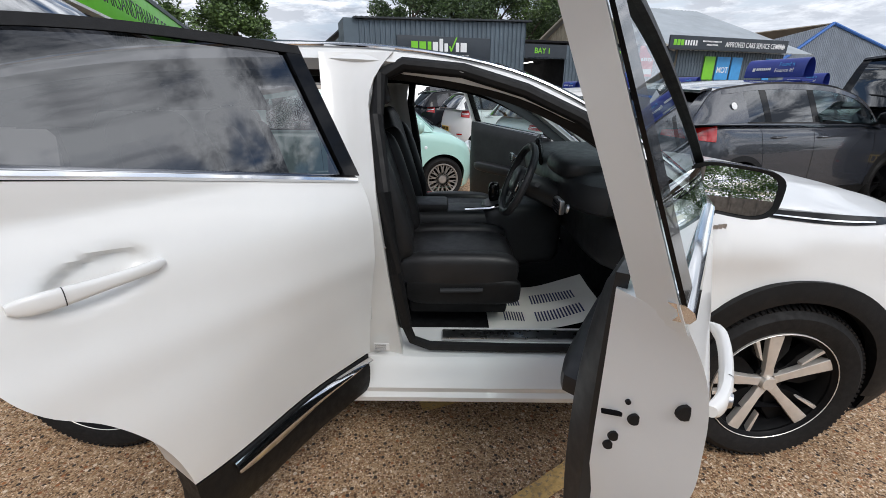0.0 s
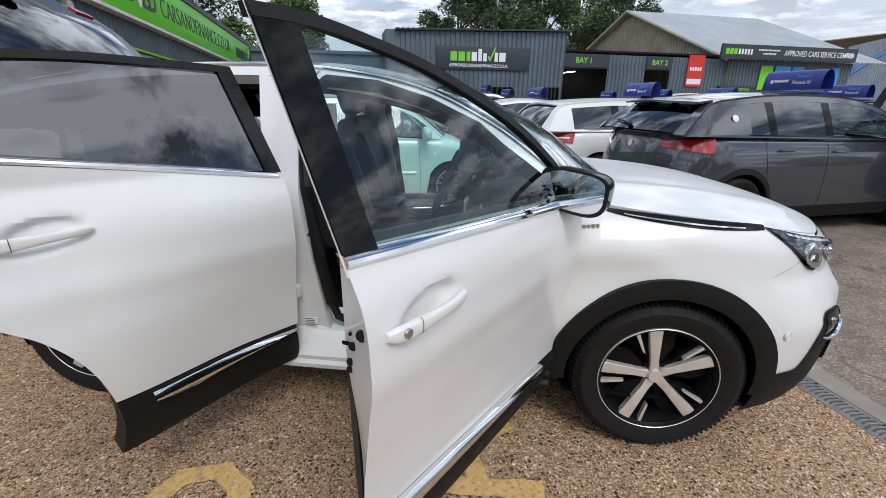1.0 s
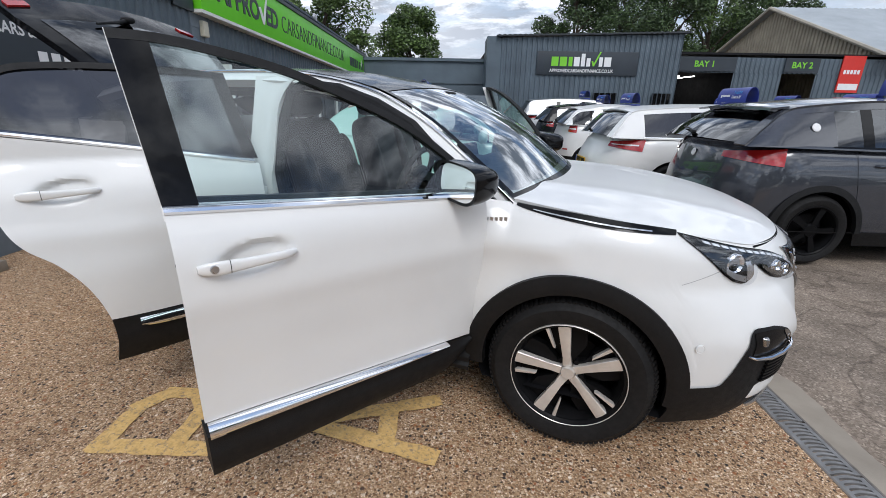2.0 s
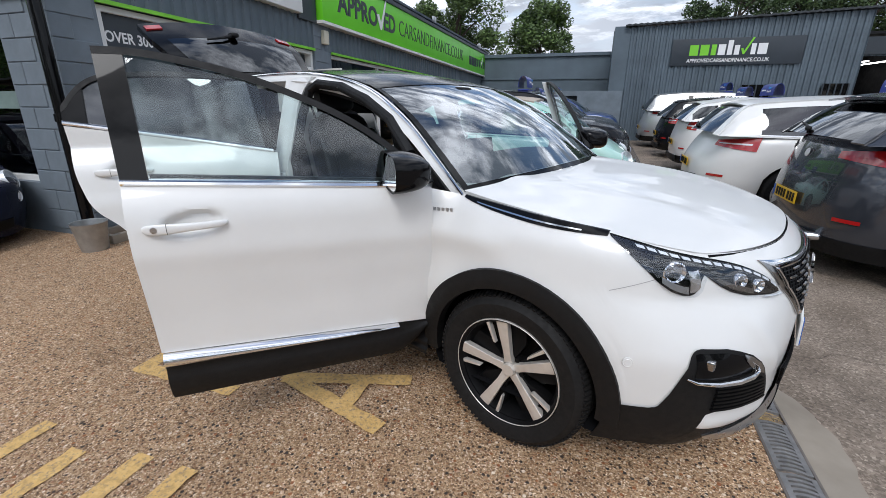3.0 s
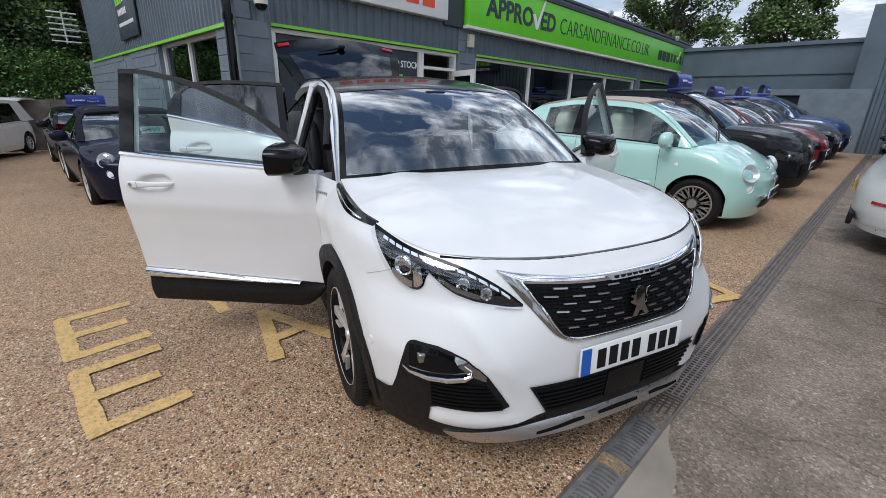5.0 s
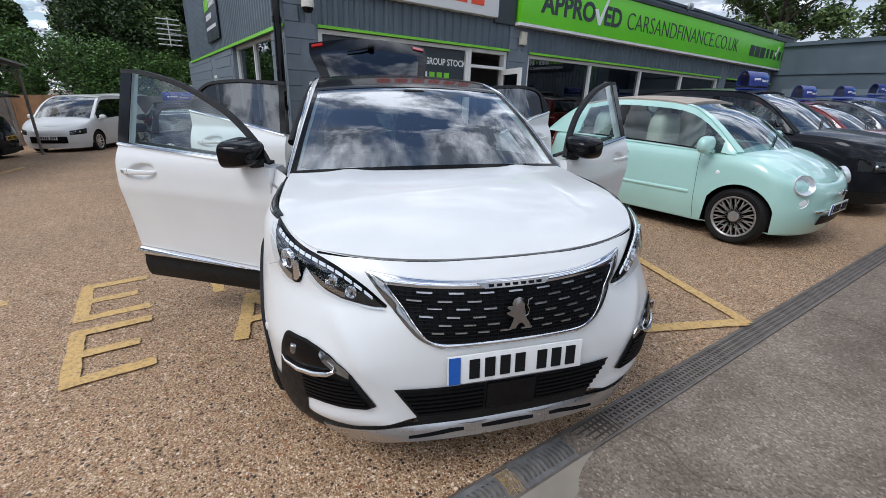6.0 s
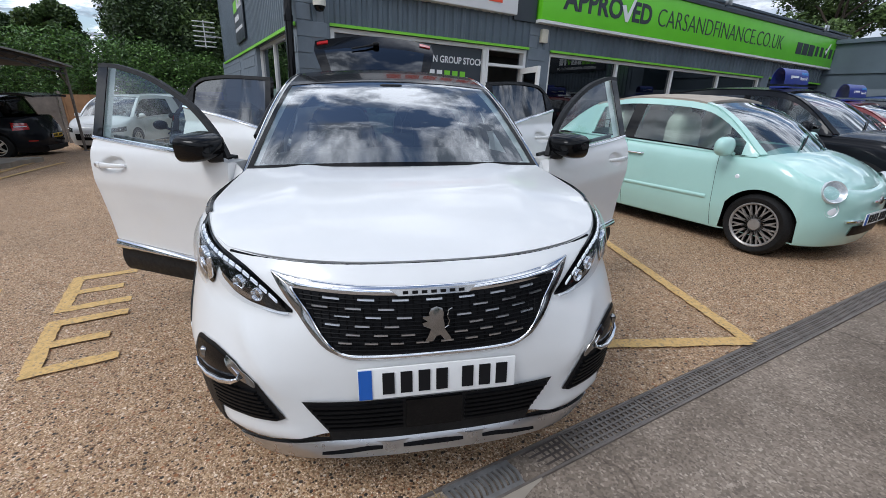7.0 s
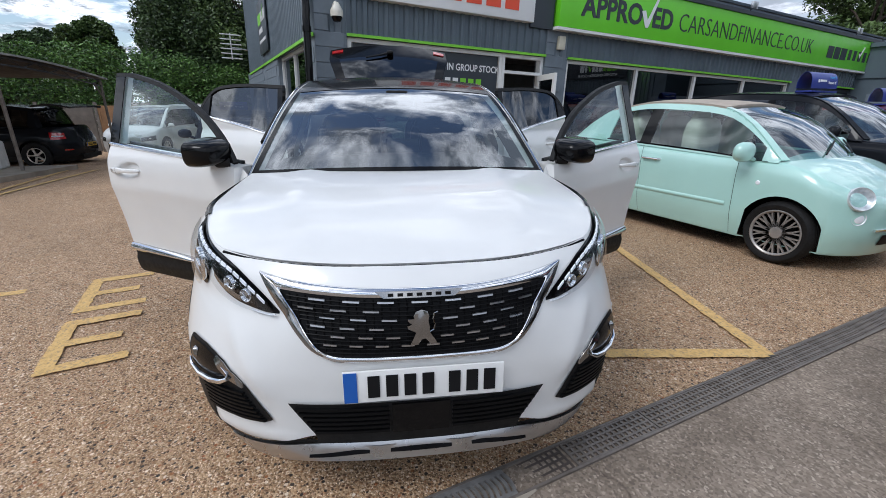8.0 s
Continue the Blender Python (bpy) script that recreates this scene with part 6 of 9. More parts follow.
def build_hedge():
    rnd = random.Random(77)
    cl = []
    for k in range(120):
        v = -26 + 32 * k / 120
        for z in (0.9, 1.7, 2.5, 3.2):
            cl.append((Vector((-22.9 + rnd.uniform(-0.3, 0.5), v + rnd.uniform(-0.3, 0.3), (z + rnd.uniform(-0.25, 0.3)) * (1.02 - 0.05 * max(0, v + 4)))), rnd.uniform(0.45, 0.75)))
    vs, fs = leaf_cloud(rnd, cl, 170, 0.06, 1.0)
    ob = mesh_of("hedge", vs, fs, M_HEDGE)
    ob.matrix_basis = LOT
    tagged(ob, "tall dense green laurel hedge behind the fence", "hedge", kind="stuff")


build_hedge()


def build_fence():
    f = thing("fence", LOT @ pose(-21.4, 0, -0.56), "weathered grey wooden panel fence with one orange-brown panel", "fence", kind="structure")
    m1 = plain("weathered_fence_wood", (0.20, 0.175, 0.15), 0.85, 0, 0.3, 3, 40)
    m2 = plain("orange_fence_wood", (0.36, 0.20, 0.10), 0.8, 0, 0.2, 3, 40)
    for k in range(14):
        v = -22 + 1.83 * k
        bm = B()
        box(bm, (0, v - 0.9, 0.95), (0.1, 0.1, 1.95))
        part("post", bm, m1, f)
        bm = B()
        for j in range(11):
            box(bm, (0.01 * (j % 2), v, 0.12 + 0.16 * j), (0.02, 1.72, 0.17))
        for y in (-0.8, 0.0, 0.8):
            box(bm, (0.03, v + y, 0.92), (0.03, 0.04, 1.8))
        part("panel", bm, m2 if k == 10 else m1, f)


build_fence()


# ---------------------------------------------------------------- the side of the yard behind the walk: trees along the road
for k, (u, v, h, c) in enumerate(((-16, -27, 10, 4.5), (-9, -29, 11, 5), (-2, -27, 10, 4.5), (5, -29, 11, 5), (13, -31, 5.5, 3.5), (21, -32, 5, 3.5), (30, -32, 5.5, 3.5), (42, -26, 6, 4), (52, -8, 6, 4), (56, 10, 6, 4))):
    make_tree(*L2(u, v), h, c, 90 + k, M_LEAF2, "roadside tree beyond the yard", base=0.12, leaf=0.3, per=90, n=40)


CANOPY = LOT @ pose(-16.4, -3.43, 0, 0, 0, -14)     # x: along the canopy's open side


def build_canopy():
    c = thing("canopy", CANOPY, "dark arched sheet canopy on slim leaning metal posts at the yard's edge", "canopy", kind="structure")
    def roof(x):
        return 2.02 + 0.30 * math.sin(math.pi * min(1, max(0, x / 9)))
    bm = B()
    sheet(bm, lambda u, v: (-0.15 + 9.3 * u, 0.12 - 4.6 * v, roof(9 * u) + 0.04), 18, 4, thick=0.02)
    part("canopy_roof", bm, plain("dark_canopy_sheet", (0.075, 0.06, 0.048), 0.7, 0, 0.25, 2), c)
    bm = B()
    sheet(bm, lambda u, v: (-0.15 + 9.3 * u, 0.13, roof(9 * u) + 0.03 + 0.045 * v), 18, 1, thick=0.02)
    part("roof_edge", bm, plain("pale_canopy_edge", (0.30, 0.30, 0.28), 0.6, 0, 0.25, 4), c)
    for y in (0.0, -4.3):
        bm = B()
        tube(bm, [(0.5 * k, y, roof(0.5 * k)) for k in range(19)], 0.028, 8)
        tube(bm, [(0.5 * k, y, roof(0.5 * k) - 0.16) for k in range(19)], 0.022, 8)
        for k in range(18):
            tube(bm, [(0.5 * k, y, roof(0.5 * k) - (0.16 if k % 2 else 0)), (0.5 * k + 0.5, y, roof(0.5 * k + 0.5) - (0 if k % 2 else 0.16))], 0.012, 6)
        part("truss", bm, M_SLATE, c)
        for x in (0.0, 4.5, 9.0):
            foot = fall(-16.4 + 0.97 * x + 0.24 * y) - 0.01
            bm = B()
            tube(bm, [(x, y, foot), (x, y, roof(x))], 0.038, 10)
            tube(bm, [(x, y, roof(x) - 0.55), (x + (0.4 if x < 8 else -0.4), y, roof(x) - 0.08)], 0.02, 8)
            box(bm, (x, y, foot + 0.012), (0.16, 0.16, 0.02))
            part("post", bm, M_GRATE, c)
    # raised slab with a broken edge
    rnd = random.Random(8)
    wob = [rnd.uniform(-0.05, 0.05) for _ in range(40)]
    def slab(u, v):
        x = 3.25 + 7.0 * u + (0.6 * wob[int(v * 8)] if u == 0 else 0)
        y = 0.48 - 4.4 * v + (wob[int(u * 30)] if v == 0 else 0)
        return (x, y, fall(-16.4 + 0.97 * x + 0.24 * y) + 0.11)
    bm = B()
    sheet(bm, slab, 30, 8, thick=0.16, inward=Vector((0, 0, -1)))
    tagged(part("kerb", bm, M_CONC, m=CANOPY), "low broken concrete slab beside the canopy", "kerb", kind="structure")
    t = thing("plastic_container", CANOPY @ pose(3.85, -0.95, fall(-12.9) + 0.11, 0, 0, 12), "scuffed white plastic container standing on the concrete slab", "container")
    bm = B()
    box(bm, (0, 0, 0.32), (0.52, 0.46, 0.64), 0.07, seg=4)
    part("body", bm, plain("white_plastic", (0.62, 0.62, 0.60), 0.5, 0, 0.12, 8), t)
    bm = B()
    lathe(bm, [(0, 0.70), (0.06, 0.70), (0.065, 0.69), (0.065, 0.63)], 20)
    part("cap", bm, plain("white_plastic", (0.62, 0.62, 0.60), 0.5), t)


build_canopy()


# ---------------------------------------------------------------- small things by the shop corner
def build_corner_things():
    t = thing("metal_bucket", LOT @ pose(-5.55, 0.62, 0), "dented galvanised bucket at the foot of the shop wall", "bucket")
    bm = B()
    lathe(bm, [(0.0, 0.0), (0.115, 0.0), (0.15, 0.28), (0.158, 0.285), (0.152, 0.27), (0.118, 0.02), (0.0, 0.02)], 28)
    part("body", bm, plain("galvanised_sheet", (0.40, 0.41, 0.41), 0.42, 0.8, 0.15, 12), t)
    t = thing("drain_surround", LOT @ pose(-5.72, 1.0, 0), "square of worn concrete kerbs round the drainpipe foot", "kerb")
    for dx, dy, w, h in ((0.16, 0, 0.07, 0.42), (-0.16, 0, 0.07, 0.42), (0, 0.18, 0.25, 0.06), (0, -0.18, 0.25, 0.06)):
        bm = B()
        box(bm, (dx, dy, 0.04), (w, h, 0.10), 0.008)
        part("kerb_piece", bm, M_CONC, t)
    # pedestal fan inside the side window
    f = thing("pedestal_fan", LOT @ pose(-7.8, 1.56, 0.0), "white pedestal fan standing inside the side window", "fan")
    white = plain("white_fan_plastic", (0.70, 0.71, 0.70), 0.4, 0, 0.05, 6)
    head = pose(0, -0.08, 0.84, 90, 0, 0)
    bm = B()
    lathe(bm, [(0.0, 0.0), (0.2, 0.0), (0.2, 0.02), (0.03, 0.05), (0.0, 0.05)], 28)
    part("foot", bm, white, f)
    bm = B()
    tube(bm, [(0, 0, 0.04), (0, 0, 0.78)], 0.017, 10)
    part("pole", bm, white, f)
    bm = B()
    puff(bm, (0, 0.05, 0.84), (0.06, 0.10, 0.065), 3)
    part("motor_housing", bm, white, f)
    for r in (0.20, 0.14, 0.08):
        bm = B()
        tube(bm, [head @ Vector((r * math.cos(a), r * math.sin(a), 0.03 - 0.06 * (r / 0.2) ** 2)) for a in [2 * math.pi * k / 32 for k in range(33)]], 0.006 if r > 0.19 else 0.0035, 6)
        part("cage_ring", bm, white, f)
    for k in range(3):
        bm = B()
        a0 = 2 * math.pi * k / 3
        sheet(bm, lambda u, v: head @ Vector(((0.04 + 0.13 * u) * math.cos(a0 + (v - 0.5) * 1.3), (0.04 + 0.13 * u) * math.sin(a0 + (v - 0.5) * 1.3), -0.02 + 0.02 * v)), 4, 5, thick=0.003)
        part("blade", bm, white, f)
    # price card behind the roadster's screen
    c = LOT @ pose(-7.24, -0.02, 0) @ pose(-0.80, 0.24, 0.92, 90, 0, 90) @ pose(0, 0, 0, -38, 0, 0)
    bm = B()
    box(bm, (0, 0, 0), (0.34, 0.13, 0.004))
    p = tagged(part("price_card", bm, plain("pale_card", (0.62, 0.70, 0.66), 0.6, 0, 0.04, 5), m=c), "pale price card standing behind the roadster's windscreen", "price card")
    words("lettering", "9999", 0.12, plain("teal_print", (0.02, 0.42, 0.25), 0.5), pose(-0.13, -0.045, 0.003), p, 0.001, 1.0, bold=0.002)


build_corner_things()
# ---------------------------------------------------------------- parked cars
P_MINT = paint("mint_green_paint", (0.45, 0.72, 0.65), 0, 0.3)
P_GREY = paint("dark_grey_metallic", (0.034, 0.038, 0.048), 0.15, 0.25, 0.2)
P_BLACK = paint("black_paint", (0.010, 0.011, 0.014), 0, 0.25)
P_NAVY = paint("midnight_blue_paint", (0.008, 0.010, 0.026), 0.1, 0.25)
P_REDC = paint("dark_red_paint", (0.18, 0.012, 0.012), 0.1, 0.3)
P_BLUE = paint("blue_paint", (0.015, 0.045, 0.16), 0.2, 0.3)
P_SILV = paint("silver_paint", (0.45, 0.46, 0.46), 0.5, 0.35, 0.2)
M_BEIGE = plain("beige_soft_top", (0.42, 0.36, 0.30), 0.9, 0, 0.08, 6, 300)


def lot_car(name, u, v, spec, label, turn=0.0):
    return parked_car(name, LOT @ pose(u, v, fall(u - 1.0), 0, 0, turn), spec, label)


# nose-to-drain row: front axle at u, centre line at v
lot_car("small_hatchback", -0.90, 4.82, dict(wb=2.30, fo=0.63, ro=0.60, W=0.81, H=1.48, low_z=0.185, sill=0.17, r=0.30, rr=0.212, n=2.3, round=(0.085, 0.15), lean=1.05, mirror_size=1.25, paint=P_MINT, roofmat=P_MINT, topmat=M_BEIGE, lower=P_MINT, quarter_x=-2.15, style="multi", faced=plain("grey_alloy", (0.36, 0.34, 0.32), 0.35, 0.5, 0.1, 20), hood=0.745, cowl=1.0, cowl_x=-0.15, belt=0.93, belt_r=1.02, head_x=-0.82, tail_head=-2.3, tail_x=-2.75, tumble=0.2, seats=M_CREAM, rearglass=M_GLASS, doors=(-0.43, -1.55, -1.62), lamp="round", grille_z=0.28, grille_h=0.10, grille_w=0.34, plate_front_z=0.44, nose_bar=True, side_strip=True, signs=False, handle=M_CHROME, belt_mat=M_BLACKG), "mint green retro hatchback with multi-spoke alloys and a beige roof")
lot_car("compact_suv", -1.0, 7.35, dict(wb=2.67, W=0.89, H=1.62, r=0.34, paint=P_BLACK, clad=True, hood=1.0, cowl=1.1, belt=1.05, belt_r=1.1, style="plain", faced=M_RIMBLK), "black compact crossover parked nose to the drain")
lot_car("hatchback", -1.0, 9.75, dict(wb=2.5, W=0.85, H=1.46, r=0.31, paint=P_REDC), "dark red hatchback parked nose to the drain")
lot_car("hatchback", -0.95, 12.0, dict(wb=2.55, W=0.86, H=1.5, r=0.32, paint=P_GREY), "dark grey hatchback parked nose to the drain")
lot_car("compact_suv", -0.9, 14.3, dict(wb=2.65, W=0.9, H=1.6, r=0.34, paint=P_BLUE, hood=1.0, cowl=1.1, belt=1.05, belt_r=1.1), "blue crossover parked nose to the drain")
# row beyond the drain, tails to it: rear axle = u
def tail_car(name, u_tail, v, spec, label):
    return lot_car(name, u_tail + spec["wb"] + spec["ro"], v, spec, label)


tail_car("crossover", 0.93, 2.78, dict(wb=2.67, fo=0.83, ro=0.86, W=0.912, H=1.55, r=0.345, rr=0.24, n=2.6, paint=P_GREY, lower=M_PLAST, low_z=0.34, style="dark", faced=M_RIMBLK, hood=0.98, cowl=1.08, belt=1.06, belt_r=1.13, head_x=-1.05, tail_head=-3.0, tail_x=-3.42, rear_slope=0.10, tail_y=(0.3, 0.9), tail_z=(0.96, 1.08), tail_p=0.925, tail_taper=0.55, tail_strip=M_RED, quarter_x=-2.62, exhaust=True, spoiler=True, clad=True, doors=(-0.45, -1.55, -2.32), sign_x=-1.3, sign_y=-0.1, plate_rear_z=0.60, handle=P_GREY, mirror=M_BLACKG), "dark grey metallic crossover coupe with a blue roof banner")
tail_car("estate_car", 0.44, 5.08, dict(wb=2.85, fo=0.95, ro=1.07, W=0.925, H=1.48, r=0.335, rr=0.22, paint=M_WHITE, low_z=0.28, hood=0.9, cowl=1.02, belt=0.97, belt_r=1.03, head_x=-1.15, tail_head=-3.45, tail_x=-3.75, rear_slope=0.2, tail_y=(0.45, 0.9), tail_z=(0.86, 0.99), tail_p=0.90, tail_taper=0.5, quarter_x=-3.3, doors=(-0.5, -1.6, -2.55), sign_x=-1.6, belt_mat=M_CHROME, lower=M_WHITE), "white estate car with red wraparound tail lights")
tail_car("hatchback", 0.75, 8.6, dict(wb=2.38, fo=0.7, ro=0.6, W=0.8, H=1.48, r=0.29, paint=M_WHITE, belt_r=1.06, tail_z=(0.9, 1.03), rear_slope=0.1, tail_head=-2.6, tail_x=-2.9, style="ten"), "small white hatchback with its tail to the drain")
tail_car("hatchback", 0.75, 11.4, dict(wb=2.55, fo=0.8, ro=0.7, W=0.86, H=1.5, r=0.32, paint=P_BLACK, tail_z=(0.9, 1.04), tail_head=-2.85, tail_x=-3.15), "black hatchback with its tail to the drain")
tail_car("large_suv", 0.55, 14.3, dict(wb=2.7, fo=0.9, ro=1.0, W=0.91, H=1.70, r=0.36, paint=P_SILV, hood=1.05, cowl=1.16, belt=1.1, belt_r=1.16, tail_z=(1.05, 1.2), tail_head=-3.3, tail_x=-3.55, clad=True), "silver sport utility vehicle with its tail to the drain")
# further rows
for u, v, spec, lab, nm in ((8.6, 1.9, dict(W=0.95, H=1.95, wb=3.2, hood=1.15, cowl=1.3, belt=1.2, belt_r=1.22, head_x=-0.95, tail_head=-4.0, tail_x=-4.1, ro=0.95, r=0.34, paint=P_BLACK, doors=(-0.5, -1.5, -2.9)), "black panel van standing in a further row", "van"),
                        (8.0, 4.6, dict(paint=P_GREY, W=0.88, H=1.5), "dark grey hatchback in a further row", "hatchback"), (7.8, 7.2, dict(paint=M_WHITE, W=0.88, H=1.5), "white hatchback in a further row", "hatchback"), (8.2, 9.8, dict(paint=P_BLACK, W=0.88, H=1.52), "black hatchback in a further row", "hatchback"),
                        (8.0, 12.2, dict(paint=P_SILV, W=0.88, H=1.5), "silver hatchback in a further row", "hatchback"), (15.5, 11.0, dict(paint=P_REDC, W=0.95, H=1.75, hood=1.1, cowl=1.2, belt=1.12, belt_r=1.15, signs=False), "red pickup-sized vehicle near the service bays", "pickup"), (12.2, 12.6, dict(paint=M_WHITE, W=0.92, H=1.75, hood=1.1, cowl=1.2, belt=1.12, belt_r=1.15, signs=False), "white pickup with a yellow light bar near the service bays", "pickup")):
    lot_car(nm, u, v, spec, lab)
# beside the shop
lot_car("roadster", -7.24, -0.02, dict(wb=2.41, fo=0.93, ro=0.95, W=0.87, H=1.29, r=0.315, rr=0.23, n=2.3, paint=P_NAVY, lower=P_NAVY, roofmat=plain("dark_soft_top", (0.02, 0.02, 0.03), 0.9, 0, 0.1, 6, 300), hood=0.74, cowl=0.92, cowl_x=-0.35, belt=0.86, belt_r=0.92, head_x=-1.0, tail_head=-1.75, tail_x=-2.35, low_z=0.24, sill=0.16, signs=False, style="plain", doors=(-0.5, -1.5, -1.6), grille_z=0.24, grille_h=0.1, plate_front_z=0.36, lamp="round"), "midnight blue soft-top roadster parked beside the shop", 0)
lot_car("hatchback", -12.2, 0.1, dict(paint=P_BLACK, W=0.86, H=1.40), "black hatchback with a blue roof banner behind the roadster")
lot_car("people_carrier", -17.8, -2.9, dict(wb=2.85, fo=0.95, ro=1.0, W=0.93, H=1.74, r=0.34, n=2.8, paint=M_WHITE, lower=M_WHITE, hood=0.90, cowl=1.10, cowl_x=-0.05, belt=1.0, belt_r=1.06, head_x=-0.95, tail_head=-3.45, tail_x=-3.7, signs=False, gate_up=True, rearglass=M_TINT, style="ten", faced=M_ALLOY), "white people carrier by the fence with its tailgate raised", -24)

lot_car("large_suv", -16.6, -7.5, dict(wb=2.8, fo=0.9, ro=0.95, W=0.95, H=1.72, r=0.37, paint=P_BLACK, hood=1.05, cowl=1.18, belt=1.1, belt_r=1.15, signs=False, gate_up=True, style="dark", faced=M_ALLOY), "black sport utility vehicle under the canopy with its tailgate raised", -105)
# ---------------------------------------------------------------- the white car with all its doors open
HERO = pose(0, 0.022, 0, 0, 0, 1.3)      # front axle over the origin, x ahead, right side at -y
T_LF = [(0.16, 0.76), (0.24, 0.84), (0.32, 0.885), (0.45, 0.902), (0.60, 0.905), (0.72, 0.905), (0.80, 0.892), (0.88, 0.862), (0.94, 0.80), (1.0, 0.69), (1.08, 0.5)]
T_NN = [(0.2, 2.9), (0.6, 3.0), (0.70, 2.6), (0.80, 2.25), (0.92, 2.35), (1.1, 2.4)]
T_WF = [(0.2, 0.885), (0.32, 0.905), (0.45, 0.918), (0.6, 0.925), (0.75, 0.920), (0.88, 0.903), (0.95, 0.89), (1.0, 0.862), (1.035, 0.832), (1.08, 0.79)]
T_WD = [(0.2, 0.842), (0.30, 0.855), (0.40, 0.868), (0.50, 0.880), (0.60, 0.893), (0.70, 0.905), (0.80, 0.917), (0.90, 0.928), (0.97, 0.932), (1.03, 0.930), (1.09, 0.917), (1.149, 0.888), (1.2, 0.855)]


def h_front_x(y, z):
    """The nose: how far ahead the body reaches at y, z."""
    n = lerp_table(T_NN, z)
    k = max(0.0, 1 - (abs(y) / smooth_table(T_WF, z)) ** n)
    return smooth_table(T_LF, z) * k ** (1 / n)


def h_nose(y, z, d=0.0):
    x = h_front_x(y, z)
    gy = (h_front_x(y + 0.004, z) - h_front_x(y - 0.004, z)) / 0.008
    gz = (h_front_x(y, z + 0.004) - h_front_x(y, z - 0.004)) / 0.008
    nv = Vector((1, -gy, -gz)).normalized()
    return Vector((x, y, z)) + nv * d


def h_wd(x, z):
    """Half width of the doors and rear wings: the flank swells low down towards the rear arch."""
    k = min(1, max(0, (-1.80 - x) / 0.5))
    k = k * k * (3 - 2 * k)
    return smooth_table(T_WD, z) + k * smooth_table([(0.3, 0.040), (0.5, 0.055), (0.7, 0.045), (0.85, 0.008), (1.0, -0.030), (1.1, -0.038), (1.2, -0.030)], z)


def h_side_y(x, z):
    """Half width of the body at x, z."""
    if x > 0:
        n = lerp_table(T_NN, z)
        return smooth_table(T_WF, z) * max(0.0, 1 - (x / smooth_table(T_LF, z)) ** n) ** (1 / n)
    k = min(1, max(0, (-x - 0.30) / 0.2))
    w = smooth_table(T_WF, z) * (1 - k) + h_wd(x, z) * k
    if x < -2.6:
        t = min(1, (-2.6 - x) / 0.95)
        w *= max(0.0, 1 - t ** 3.0) ** (1 / 2.2) if t < 1 else 0
    return w


def h_side(x, z, sg, d=0.0):
    return Vector((x, sg * (h_side_y(x, z) + d), z))


def h_corner(a, z, sg, d=0.0):
    """The front corner by angle a: 0 at the nose, 90 at the front axle."""
    n = lerp_table(T_NN, z)
    x = smooth_table(T_LF, z) * max(0.0, math.cos(radians(a))) ** (2 / n)
    y = smooth_table(T_WF, z) * max(0.0, math.sin(radians(a))) ** (2 / n)
    nv = Vector((math.cos(radians(a)), sg * math.sin(radians(a)), 0))
    return Vector((x, sg * y, z)) + nv * d


RE = [(-0.30, 0.800, 1.062), (-0.52, 0.745, 1.225), (-0.75, 0.690, 1.378), (-1.05, 0.640, 1.510), (-1.45, 0.612, 1.582), (-1.90, 0.600, 1.598), (-2.40, 0.590, 1.585), (-2.80, 0.575, 1.545), (-3.12, 0.555, 1.495)]
RE_TAB = [[(k / 8, e[a]) for k, e in enumerate(RE)] for a in range(3)]


def h_edge(u):
    return [smooth_table(q, u) for q in RE_TAB]


def h_over(u, s):
    """Windscreen and roof: u along the roof edge, s from one side (-1) to the other."""
    x, y, z = h_edge(u)
    k = max(0.0, 1 - u / 0.40)
    bow = 0.15 * min(1, k * 1.6) * (1 - s * s) if u < 0.4 else 0
    return (x + bow * 0.9, y * s, z + (0.035 * (1 - k) + 0.032 * k) * (1 - s * s))


def h_zbelt(x):
    return 1.098 + 0.076 * (-0.42 - x) / 1.14 if x > -1.555 else 1.152 + 0.165 * (-1.555 - x)


T_TOPF = [(-1.56, 1.600), (-1.45, 1.598), (-1.35, 1.583), (-1.15, 1.536), (-0.95, 1.46), (-0.77, 1.372), (-0.60, 1.25), (-0.50, 1.150), (-0.462, 1.098)]
T_TOPR = [(-2.60, 1.40), (-2.54, 1.48), (-2.46, 1.54), (-2.35, 1.565), (-2.1, 1.577), (-1.8, 1.568), (-1.58, 1.558)]


def h_ztop(x):
    return smooth_table(T_TOPF if x > -1.565 else T_TOPR, x)


def h_door_y(x, z):
    zb = h_zbelt(x)
    zs = zb - 0.02
    yb = h_wd(x, zs)
    return h_wd(x, z) if z <= zs else yb - 0.37 * (z - zs)




def h_rear_x(z):
    """Rear edge of the rear door, which follows the wheel arch."""
    tab = [(0.28, -2.322), (0.40, -2.300), (0.50, -2.302), (0.56, -2.312), (0.64, -2.335), (0.72, -2.372), (0.80, -2.43), (0.87, -2.505), (0.95, -2.55), (1.10, -2.585), (1.32, -2.60)]
    return smooth_table(tab, z)


